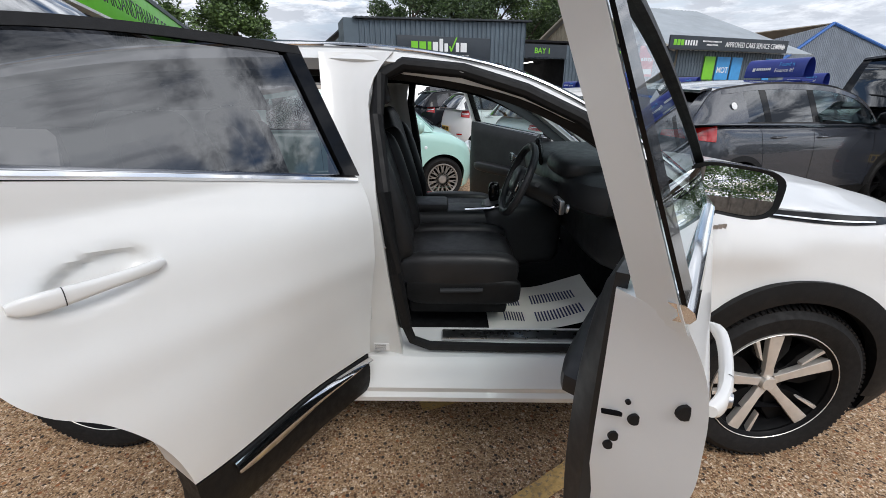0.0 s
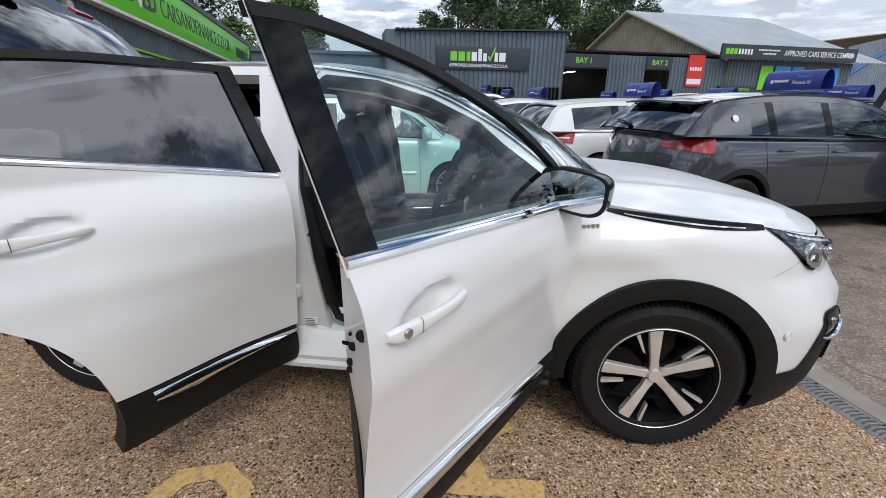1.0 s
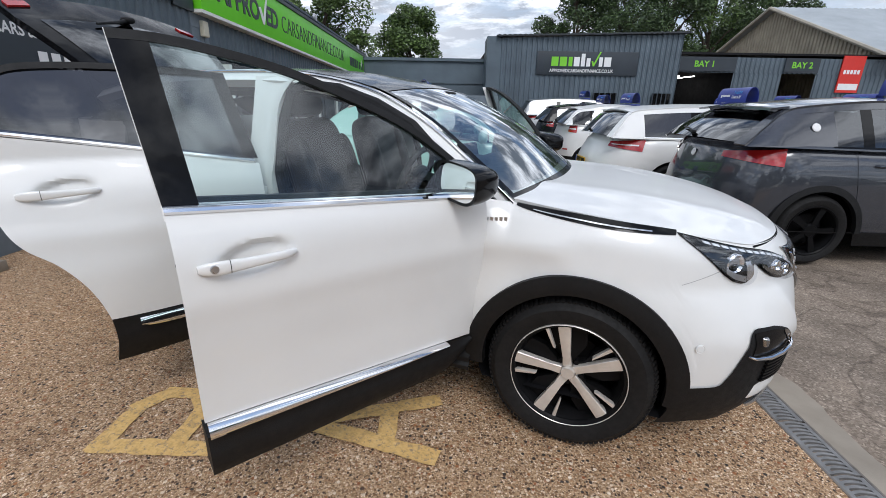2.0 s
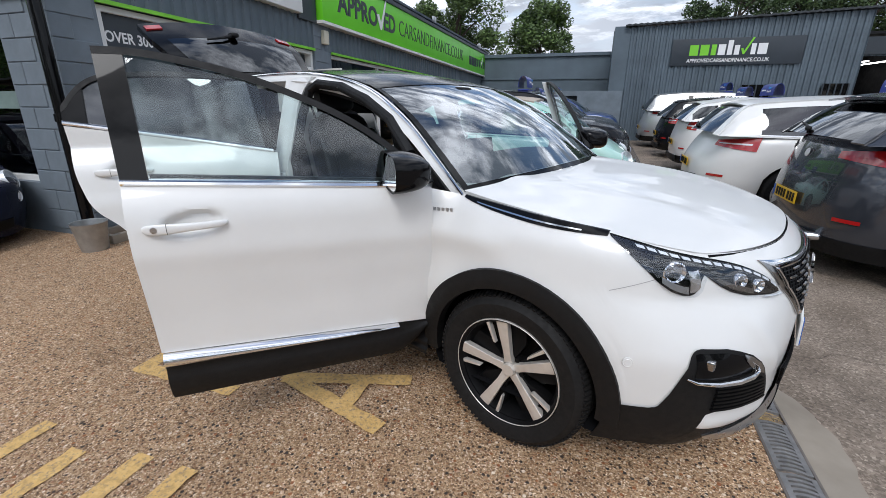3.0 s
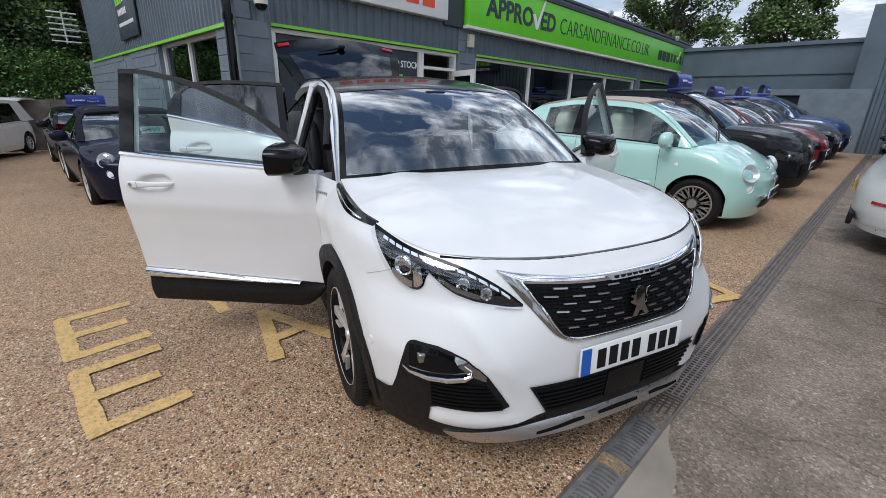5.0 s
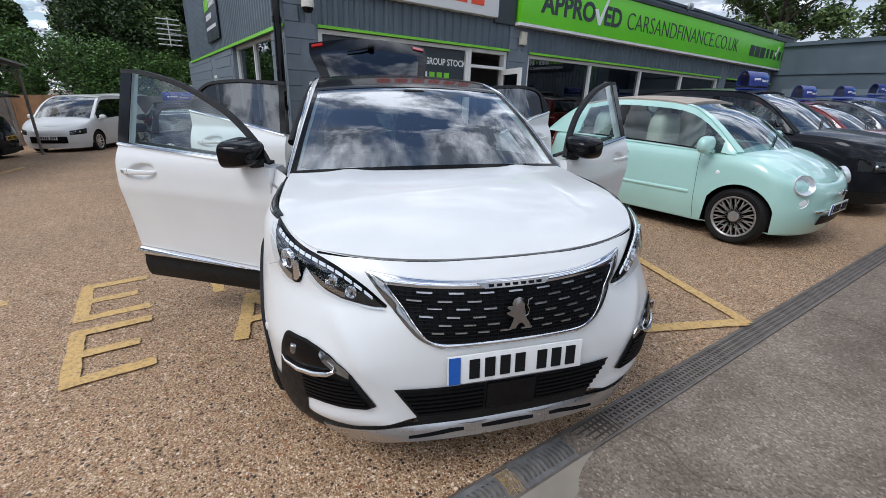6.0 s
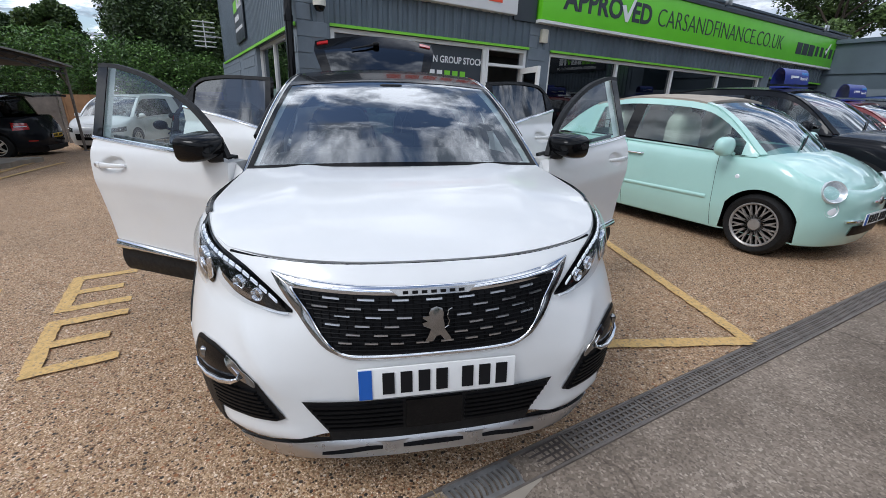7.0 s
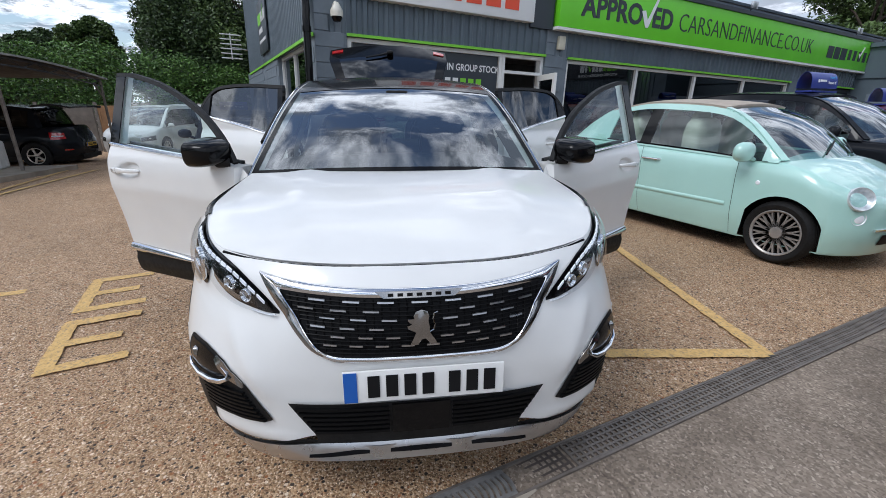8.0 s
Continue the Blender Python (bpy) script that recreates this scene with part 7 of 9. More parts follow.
def build_door(car, front, sg, swing):
    """One open door. sg -1: the car's right. swing: degrees from shut."""
    hx = -0.44 if front else -1.575
    hinge = Vector((hx, sg * 0.85, 0))
    turn = Matrix.Translation(hinge) @ Matrix.Rotation(radians(-sg * swing), 4, "Z") @ Matrix.Translation(-hinge)
    x0 = -0.468 if front else -1.605
    def xr(z):
        return -1.552 if front else h_rear_x(z)
    def at(x, z, d=0.0):
        k = max(0.0, z - h_zbelt(x)) / 0.42
        w = (x0 - x) / 1.084 if front else 1 - 0.7 * (x0 - x) / 1.025        # the centre pillar leans back
        return Vector((x - (0.035 if front else 0.085) * k * max(0.0, w) ** 1.5, sg * (h_door_y(x, z) + d), z))
    inw = Vector((0, -sg, 0))
    hxm, hz = (-1.37, 1.018) if front else (-2.36, 1.075)
    def zlow(k):       # lower edge of the painted skin, from the hinge (0) to the rear (1)
        return 0.455 + 0.062 * k if front else 0.490 + 0.027 * k
    def skin(u, v, d=0.0):
        zb = zlow(u)
        zt = h_zbelt(x0 + (xr(1.0) - x0) * u) - 0.012
        z = zb + (zt - zb) * v
        x = x0 + (xr(z) - x0) * u
        crease = 0.005 * math.exp(-((z - (0.885 + 0.03 * u)) / 0.05) ** 2) - 0.005 * math.exp(-((z - 0.66) / 0.12) ** 2)
        q = ((x - hxm - 0.012) / 0.088) ** 2 + ((z - hz - 0.004 - 0.12 * (x - hxm)) / 0.038) ** 2
        return at(x, z, d + crease - 0.030 / (1 + q ** 6))
    bm = B()
    sheet(bm, skin, 84, 60, thick=0.135, inward=inw, mats=(0, 1, 0))
    bm.verts.ensure_lookup_table()
    for v in bm.verts[85 * 61:]:                       # the door thins towards the window
        v.co.y = sg * 0.788
        if front:                                      # the shut face slants forward on its inner side
            v.co.x += (0.062 + 0.10 * max(0.0, 0.9 - v.co.z)) * max(0.0, (-1.40 - v.co.x) / 0.152)
    door = part("front_door" if front else "rear_door", bm, [M_WHITE, M_TRIM], car, "open white door with a dark inner trim", m=turn, sharp=40)
    # black sill cladding and chrome strip
    def clad(u, v):
        zt = zlow(u) - 0.004 - (0.0 if not front else 0.056 * max(0, (u - 0.12) / 0.88) ** 0.7)
        if not front:
            zt = zlow(u) - 0.004
        zb = 0.295 + (0.125 * max(0, 1 - u / 0.16) ** 2 if front else 0.012 * (1 - u))
        z = zb + (zt - zb) * v
        x = x0 - 0.01 + (xr(z) - x0 + 0.01) * u
        return at(x, z, 0.014 * math.sin(math.pi * min(1, v * 1.2)) ** 0.5 + 0.002)
    bm = B()
    sheet(bm, clad, 26, 6, thick=0.10, inward=inw)
    part("sill_cladding", bm, M_PLAST, door)
    def strip(u, v):
        zt = zlow(u) - 0.002
        if not front:
            zt -= 0.012
        zb = zt - (0.050 * max(0.05, (u - 0.12) / 0.88) ** 0.6 if front else 0.004 + 0.044 * math.sin(math.pi * min(1, max(0, (0.93 - u) / 0.93)) ** 0.55) ** 0.9)
        z = zb + (zt - zb) * v
        return at(x0 + (xr(z) - x0) * u, z, 0.012 + 0.026 * (1 - v) ** 0.7 * math.sin(math.pi * min(1, v * 1.6 + 0.35) * 0.5))
    bm = B()
    sheet(bm, strip, 40, 5, 0.14 if front else 0.02, 0.995 if front else 0.86, thick=0.015, inward=inw)
    part("chrome_strip", bm, M_CHROME, door)
    # belt trim, window frame, glass
    xe = -1.552 if front else -2.60
    def belt(u, v):
        x = x0 - 0.02 + (xe - x0 + 0.02) * u
        return at(x, h_zbelt(x) - 0.013 + 0.024 * v, 0.010 * math.sin(math.pi * v) + 0.003)
    bm = B()
    sheet(bm, belt, 26, 3, 0.10 if front else 0.0, 1.0, thick=0.02, inward=inw)
    part("belt_trim", bm, M_CHROME, door)
    def w_in(x):
        e = 0.01
        return 0.024 * math.sqrt(1 + ((h_ztop(x + e) - h_ztop(x - e)) / (2 * e)) ** 2)
    def top_in(x):
        return max(h_zbelt(x) + 0.012, h_ztop(x) - min(w_in(x), 0.12))
    def rail(u, v):
        x = x0 + (xe - x0) * u
        zt = h_ztop(x)
        zi = min(top_in(x), zt)
        return at(x, zi + (zt - zi) * v, 0.006)
    bm = B()
    sheet(bm, rail, 40, 3, thick=0.03, inward=inw, mats=(2, 2, 2))
    if front:
        a0, a1 = -1.552, -1.470
        b0, b1 = -0.468, -0.60
    else:
        a0, a1 = -2.60, -2.50
        b0, b1 = -1.605, -1.665
    def post(u, v, c0, c1):
        x = c0 + (c1 - c0) * u
        zb, zt = h_zbelt(x) + 0.010, max(h_zbelt(x) + 0.012, top_in(x) + 0.002)
        k = (h_ztop(x) - 1.1) / 0.5
        return at(x, zb + (zt - zb) * v, 0.005)
    sheet(bm, lambda u, v: post(u, v, a0, a1), 6, 8, thick=0.006 if front else 0.035, inward=inw)
    sheet(bm, lambda u, v: post(u, v, b0, b1), 6, 8, thick=0.035, inward=inw)
    if front:
        def shut(u, v):
            zb, zt = h_zbelt(a0) - 0.03, h_ztop(a0)
            return at(a0 - 0.002 + 0.046 * u, zb + (zt - zb) * v, -0.004 - 0.062 * u)
        sheet(bm, shut, 3, 10, thick=0.012, inward=Vector((1, 0, 0)), mats=(1, 1, 1))
    part("window_frame", bm, [M_BLACKG, M_WHITE, M_PLAST], door, "gloss black window frame")
    def pane(u, v):
        x = b1 + (a1 - b1) * u
        zb, zt = h_zbelt(x) + 0.004, max(h_zbelt(x) + 0.01, top_in(x) + 0.008)
        return at(x, zb + (zt - zb) * v, -0.006)
    bm = B()
    sheet(bm, pane, 16, 10)
    g = part("window", bm, M_GLASS if front else M_TINT, door, "clear side window" if front else "dark privacy glass")
    # door handle in its dish: a flat strap, deeper over the lock
    bm = B()
    T_HH = [(0.0, 0.009), (0.05, 0.0155), (0.14, 0.0185), (0.28, 0.0185), (0.5, 0.0150), (0.75, 0.0130), (0.94, 0.0115), (1.0, 0.006)]
    T_HD = [(0.0, 0.002), (0.05, 0.010), (0.15, 0.018), (0.30, 0.022), (0.6, 0.023), (0.85, 0.018), (0.95, 0.010), (1.0, 0.002)]
    rings = []
    pts = []
    for k in range(25):
        t = k / 24
        x = hxm - 0.138 + 0.262 * t
        c = at(x, hz - 0.002 + 0.006 * t, smooth_table(T_HD, t))
        pts.append(c)
        hh, th = smooth_table(T_HH, t), 0.0095
        rings.append([bm.verts.new(c + Vector((0, sg * th * spow(math.cos(b), 0.7), hh * spow(math.sin(b), 0.7)))) for b in [2 * math.pi * j / 16 for j in range(16)]])
    for q, r in zip(rings, rings[1:]):
        for j in range(16):
            bm.faces.new((q[j], q[(j + 1) % 16], r[(j + 1) % 16], r[j]))
    bm.faces.new(rings[0])
    bm.faces.new(rings[-1][::-1])
    bmesh.ops.recalc_face_normals(bm, faces=bm.faces)
    h = part("door_handle", bm, M_WHITE, door)
    bm = B()
    gx = [bm.verts.new(pts[7] + Vector((e, sg * 0.0101 * spow(math.cos(b), 0.7), 0.0190 * spow(math.sin(b), 0.7)))) for e in (-0.001, 0.001) for b in [math.pi * (j / 12 - 0.5) for j in range(13)]]
    for j in range(12):
        bm.faces.new((gx[j], gx[j + 1], gx[j + 14], gx[j + 13]))
    part("handle_gap", bm, plain("dark_gap", (0.05, 0.05, 0.05), 0.8), h)
    bm = B()
    lathe(bm, [(0, 0.006), (0.010, 0.006), (0.012, 0.002), (0.012, -0.01)], 18, turn.inverted() @ turn @ Matrix.Translation(at(hxm - 0.100, hz, 0.0235)) @ pose(0, 0, 0, 90 if sg < 0 else -90, 0, 0))
    if front:
        part("lock_cylinder", bm, M_SATIN, door)
    else:
        bm.free()
    # inner trim, armrest, grab handle, shut-face furniture
    bm = B()
    def trim(u, v):
        z = 0.47 + (h_zbelt(x0 + (xe - x0) * u) - 0.47 + 0.01) * v
        x = x0 - 0.06 + (xr(z) + (0.13 if front else 0.085) - x0) * u
        q = at(x, z)
        q.y = sg * (0.784 - 0.055 * math.sin(math.pi * v) ** 0.5 * min(1, (1.001 - u) * 14) ** 0.5 * min(1, u * 14) ** 0.5)
        return q
    sheet(bm, trim, 20, 14, thick=0.02, inward=Vector((0, sg, 0)))
    part("inner_panel", bm, M_TRIM, door)
    bm = B()
    cx = (x0 + xr(0.8)) / 2
    puff(bm, (cx - 0.02, sg * 0.715, 0.83), (0.28, 0.05, 0.040), 4)
    part("armrest", bm, M_FABRIC, door)
    bm = B()
    tube(bm, [(cx + 0.24, sg * 0.74, 0.98), (cx + 0.26, sg * 0.715, 0.96), (cx + 0.17, sg * 0.71, 0.955), (cx + 0.15, sg * 0.74, 0.97)], 0.009, 8)
    part("inner_handle", bm, M_CHROME, door)
    bm = B()
    puff(bm, (cx + 0.20, sg * 0.725, 0.60), (0.18, 0.035, 0.09), 4)
    part("door_pocket", bm, M_TRIM, door)
    def shut_face(y, z):
        y0 = h_door_y(-1.552, z)
        return Vector((-1.555 + (0.062 + 0.10 * max(0.0, 0.9 - z)) * (y0 - y) / (y0 - 0.788), sg * y, z))
    for y, z, r in ((0.904, 1.026, 0.012), (0.845, 0.968, 0.0095), (0.832, 0.991, 0.004), (0.820, 0.916, 0.0085), (0.814, 0.893, 0.008)):
        if not front:
            break
        bm = B()
        lathe(bm, [(0, 0.003), (r, 0.002), (r * 1.1, -0.002)], 14, Matrix.Translation(shut_face(y, z)) @ pose(0, 0, 0, 0, -90, 0) @ pose(0, 0, 0, -sg * 24, 0, 0))
        part("rubber_plug", bm, M_PLAST, door)
    if front:
        bm = B()
        box(bm, (0, 0, 0), (0.004, 0.009, 0.040), 0.002, Matrix.Translation(shut_face(0.815, 0.958)) @ pose(0, 0, 0, 78, 0, 0))
        part("latch_slot", bm, M_DARK, door)
        # mirror
        bm = B()
        c = Vector((-0.615, sg * 0.955, 1.168))
        def shell(u, v):
            a, b = 2 * math.pi * u, math.pi / 2 * v
            e = 0.58
            y = 0.114 * spow(math.cos(a), e) * math.cos(b) ** 0.55
            z = 0.073 * spow(math.sin(a), e) * math.cos(b) ** 0.55
            y *= (1.0 + 0.12 * spow(math.sin(a), 1))
            return c + Vector((-0.045 + 0.165 * math.sin(b), sg * y, z - 0.012 * (y / 0.118)))
        sheet(bm, shell, 36, 10, 0, 1, 0, 1)
        mr = part("wing_mirror", bm, M_BLACKG, door, "gloss black wing mirror")
        bm = B()
        pts = [shell(k / 36, 0) * 1.0 for k in range(37)]
        cc = c + Vector((-0.045, 0, 0))
        ring = [(cc + (p - cc) * 1.0, cc + (p - cc) * 0.86) for p in pts]
        vs = [(bm.verts.new(a), bm.verts.new(b + Vector((0.008, 0, 0)))) for a, b in ring]
        for q, r in zip(vs, vs[1:]):
            bm.faces.new((q[0], r[0], r[1], q[1]))
        part("mirror_rim", bm, M_PLAST, mr)
        bm = B()
        bm.faces.new([bm.verts.new(cc + (p - cc) * 0.87 + Vector((0.010 + 0.085 * (p - cc).z, 0, 0))) for p in pts[:-1]])
        part("mirror_glass", bm, plain("mirror_silver", (0.86, 0.88, 0.88), 0.01, 1.0, 0.01, 3), mr)
        bm = B()
        tube(bm, [at(-0.52, 1.12, -0.01), at(-0.56, 1.12, 0.03), Vector((-0.60, sg * 0.92, 1.13)), Vector((-0.62, sg * 0.95, 1.14))], [0.035, 0.034, 0.032, 0.03], 12)
        part("mirror_foot", bm, M_PLAST, mr)
    return door


def build_hero():
    car = thing("suv", HERO, "white family SUV with black roof, all doors and tailgate standing open", "car")
    # ---- painted front: nose, bumper and wings in one skin around the arches
    def ztop_a(a):
        return smooth_table([(0, 0.938), (20, 0.94), (38, 0.945), (48, 0.955), (58, 0.985), (70, 1.012), (90, 1.035)], a)
    def ztop_x(x):
        return smooth_table([(-0.47, 1.085), (-0.30, 1.058), (0.0, 1.035)], x)
    T_LIP = [(0, 0.372), (12, 0.370), (15, 0.362), (22, 0.330), (30, 0.306), (38, 0.308), (45.5, 0.322), (50, 0.335)]
    def arch(x, lo, r=0.452):
        return max(lo, 0.3525 + math.sqrt(r * r - x * x)) if abs(x) < r else lo
    for sg in (1, -1):
        bm = B()
        def wing(u, v):
            if u < 0.62:
                a = 90 * (u / 0.62)
                zt = ztop_a(a)
                xa = h_corner(a, 0.55, sg).x
                zb = min(arch(xa, smooth_table(T_LIP, a)), zt - 0.02)
                z = zb + (zt - zb) * v
                yy = abs(h_corner(a, z, sg).y)
                d = 0.018 * math.exp(-abs(yy - 0.49 - 0.50 * (z - 0.5)) / (0.030 if yy > 0.49 + 0.50 * (z - 0.5) else 0.055)) * math.exp(-((z - 0.635) / 0.13) ** 4) * min(1, max(0, (62 - a) / 10))
                d += 0.012 * math.exp(-((z - 0.345) / 0.022) ** 2) * min(1, max(0, (48 - a) / 4)) * min(1, max(0, (a - 16) / 6))
                return h_corner(a, z, sg, d)
            x = -0.462 * (u - 0.62) / 0.38
            zt = ztop_x(x)
            zb = arch(x, 0.30)
            z = zb + (zt - zb) * v
            sw = 0.012 * math.exp(-((z - 0.90) / 0.05) ** 2) - 0.012 * math.exp(-((z - 0.76) / 0.09) ** 2)
            return h_side(x, z, sg, sw * min(1, -x * 8))
        sheet(bm, wing, 90, 26)
        part("front_wing" , bm, M_WHITE, car, sharp=50)
        # shut line of the wing to the bumper
        bm = B()
        sheet(bm, lambda u, v: h_corner(59 + 10 * u, 0.872 - 0.055 * u + 0.0025 * v, sg, 0.0015), 10, 1)
        part("panel_gap", bm, plain("grey_gap", (0.38, 0.38, 0.38), 0.8), car)
        # bonnet-side black strip with its bright insert
        bm = B()
        def blade(u, v, w=1.0, d=0.004):
            x = 0.315 - 0.60 * u
            zt = (ztop_x(x) if x < 0 else ztop_a(90 - 25.0 * x / 0.315 * 0.92)) + 0.002
            hgt = 0.030 * math.sin(math.pi * (0.1 + 0.86 * u)) ** 0.6
            z = zt - hgt * v
            return h_side(x, z, sg, d)
        sheet(bm, blade, 24, 3, thick=0.01, inward=Vector((0, -sg, 0)))
        bl = part("wing_blade", bm, M_BLACKG, car)
        bm = B()
        sheet(bm, lambda u, v: blade(u, v, 1, 0.009), 20, 2, 0.14, 0.88, 0.48, 0.64, thick=0.004, inward=Vector((0, -sg, 0)))
        part("bright_insert", bm, M_CHROME, bl)
        # badge letters as bars
        for k in range(6):
            bm = B()
            x = -0.315 - 0.018 * k
            p = h_side(x, 0.998, sg, 0.004)
            box(bm, p, (0.013, 0.004, 0.014 if k > 1 else 0.017))
            part("badge_bar", bm, M_SATIN, car)
        # arch cladding, front and rear
        for xw in (0.0, -2.675):
            bm = B()
            def ring(u, v):
                a = radians(-8 + 194 * u)
                r = 0.378 + 0.082 * v
                x, z = xw + r * math.cos(a), max(0.215, 0.3525 + r * math.sin(a))
                if xw < -1:
                    yy = h_side_y(x, z) if x > -2.6 else h_wd(x, z)
                    return Vector((x, sg * (yy + 0.014), z))
                return h_side(x, z, sg, 0.013 - 0.010 * (1 - v) ** 3)
            sheet(bm, ring, 40, 5, thick=0.05, inward=Vector((0, -sg, 0)))
            part("arch_trim", bm, M_PLAST, car)
            # wheel well lining, its shade behind the wheel painted in as near black
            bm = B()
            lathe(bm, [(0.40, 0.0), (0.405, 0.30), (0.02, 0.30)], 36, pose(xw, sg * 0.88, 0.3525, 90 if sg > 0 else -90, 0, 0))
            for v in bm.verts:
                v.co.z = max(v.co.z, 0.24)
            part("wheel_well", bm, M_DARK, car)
            make_wheel(car, wheel_pose(xw, sg * 0.802, 0.3525, sg, 0), 0.3525, 0.225, 0.238, "five", M_ALLOY)
        # lower black corner, fog housing, bright hook, grille slats
        T_O = [(23.4, 0.43), (26.2, 0.497), (29, 0.558), (31.5, 0.592), (35.5, 0.625), (40, 0.645), (44, 0.657), (51.0, 0.660), (52.4, 0.655), (53.6, 0.640), (58, 0.48), (60, 0.425), (62, 0.415), (72, 0.40)]
        T_U = [(23.4, 0.424), (26, 0.407), (32.5, 0.402), (43.6, 0.407), (46.2, 0.396), (47.2, 0.32), (52, 0.24), (72, 0.20)]
        def fog(u, v, d=0.006):
            a = 23.4 + 48.6 * u
            z0, z1 = lerp_table(T_U, a), lerp_table(T_O, a)
            return h_corner(a, z0 + (z1 - z0) * v, sg, d)
        bm = B()
        sheet(bm, fog, 96, 14)
        fg = part("fog_lamp_surround", bm, M_PLAST, car)
        # recess that holds the lamp
        def cove(u, v):
            a = 35 + 17.5 * u
            z0, z1 = 0.563 - 0.012 * u, min(lerp_table(T_O, a) - 0.012, 0.646)
            return h_corner(a, z0 + (z1 - z0) * v, sg, 0.009)
        bm = B()
        sheet(bm, cove, 16, 5)
        part("lamp_recess", bm, M_BLACKG, fg)
        for k in range(7):
            z = 0.418 + 0.0165 * k
            a0 = 25.2 + 0.75 * k
            a1 = 45.5
            bm = B()
            sheet(bm, lambda u, v: h_corner(a0 + (a1 - a0) * u, z + 0.0085 * v, sg, 0.016), 12, 1, thick=0.012, inward=Vector((-0.7, -sg * 0.7, 0)))
            part("slat", bm, M_RIMBLK, fg)
        bm = B()
        pts = [h_corner(a, z, sg, d) for a, z, d in ((54.6, 0.556, 0.012), (52, 0.545, 0.018), (46, 0.540, 0.020), (40, 0.545, 0.021), (35.5, 0.556, 0.021), (33.4, 0.570, 0.018), (33.6, 0.587, 0.013), (35.6, 0.604, 0.011))]
        tube(bm, pts, [0.003, 0.006, 0.009, 0.010, 0.010, 0.007, 0.0035, 0.0015], 10)
        part("bright_hook", bm, M_CHROME, fg)
        def band(u, v):
            a = 29.6 + 9 * u
            z1 = lerp_table(T_O, a) - 0.005
            return h_corner(a, z1 - (0.040 * math.sin(math.pi * (0.12 + 0.80 * u)) ** 0.8) * v, sg, 0.0085 + 0.004 * v)
        bm = B()
        sheet(bm, band, 14, 3, thick=0.006, inward=Vector((-0.7, -sg * 0.7, 0)))
        part("grey_band", bm, M_DKCHROME, fg)
        bm = B()
        puff(bm, h_corner(48.5, 0.606, sg, -0.004), (0.018, 0.020, 0.020), 4)
        part("fog_lamp", bm, M_DKCHROME, fg)
        bm = B()
        lathe(bm, [(0.0, 0.003), (0.012, 0.003), (0.014, 0.0015), (0.017, 0.003), (0.018, -0.002)], 20, Matrix.Translation(h_side(0.459, 0.585, sg, 0.001)) @ pose(0, 0, 0, 90 if sg < 0 else -90, 0, 0) @ pose(0, 0, 0, 0, sg * 22 * -1, 0))
        part("parking_sensor", bm, M_WHITE, car)
        # headlight
        T_LT = [(25.8, 0.806), (28.9, 0.846), (32, 0.876), (37, 0.910), (42, 0.930), (47.6, 0.945), (54, 0.964), (61, 0.988), (66.5, 1.004)]
        T_LB = [(25.8, 0.797), (29, 0.796), (33, 0.801), (37, 0.808), (41.4, 0.826), (44.5, 0.850), (46.5, 0.872), (47.8, 0.888), (48.4, 0.886), (49.0, 0.865), (49.8, 0.835), (51, 0.820), (53, 0.818), (56, 0.832), (59, 0.862), (62, 0.91), (66.5, 0.995)]
        def lamp(u, v, d=0.010):
            a = 25.8 + 40.7 * u
            z0, z1 = lerp_table(T_LB, a), smooth_table(T_LT, a)
            return h_corner(a, z0 + (z1 - z0) * v, sg, d)
        bm = B()
        sheet(bm, lambda u, v: lamp(u, v, 0.003), 46, 10)
        hl = part("headlight", bm, M_BLACKG, car, "dark headlight with bright daytime strip")
        bm = B()
        sheet(bm, lambda u, v: lamp(u, v, 0.024), 46, 8, 0.01, 0.99, 0.02, 0.98)
        part("lamp_lens", bm, M_LENS, hl)
        def under_edge(u, v, w, d):
            """A band that follows the lamp's upper edge, w deep."""
            a = 25.8 + 40.7 * u
            z1 = smooth_table(T_LT, a)
            return h_corner(a, z1 - 0.006 - w * v, sg, d)
        bm = B()
        sheet(bm, lambda u, v: under_edge(u, v, 0.024, 0.012), 30, 2, 0.05, 0.93)
        part("strip_tray", bm, M_BLACKG, hl)
        for k in range(14):
            bm = B()
            u0 = 0.07 + 0.058 * k
            sheet(bm, lambda u, v: under_edge(u, v, 0.010, 0.018), 3, 1, u0, u0 + 0.043, 0.15, 1.0, thick=0.004, inward=Vector((-0.6, -sg * 0.7, 0)))
            part("daytime_strip", bm, M_LED, hl)
        bm = B()
        tube(bm, [lamp(u, 0.0, 0.013) for u in (0.01, 0.05, 0.10, 0.16)] , 0.0035, 6)
        part("bright_edge", bm, M_LED, hl)
        for uu, vv, r in ((0.72, 0.50, 0.034), (0.20, 0.42, 0.021), (0.33, 0.45, 0.023)):
            c = lamp(uu, vv, 0.0)
            nv = (lamp(uu, vv, 1.0) - c).normalized()
            mm = Matrix.Translation(c) @ nv.to_track_quat("Z", "Y").to_matrix().to_4x4()
            bm = B()
            lathe(bm, [(0.0, 0.016), (r * 0.55, 0.012), (r * 0.8, 0.004), (r * 0.82, -0.004)], 20, mm)
            part("projector", bm, M_LENS, hl)
            bm = B()
            lathe(bm, [(0.0, 0.003), (r * 0.7, 0.005), (r * 0.86, 0.010), (r, 0.016), (r * 1.12, 0.012), (r * 1.15, 0.0)], 24, mm)
            part("projector_ring", bm, M_CHROME, hl)
        bm = B()
        sheet(bm, lambda u, v: lamp(u, v, 0.008 + 0.010 * v), 6, 4, 0.585, 0.645, 0.10, 0.62, thick=0.004)
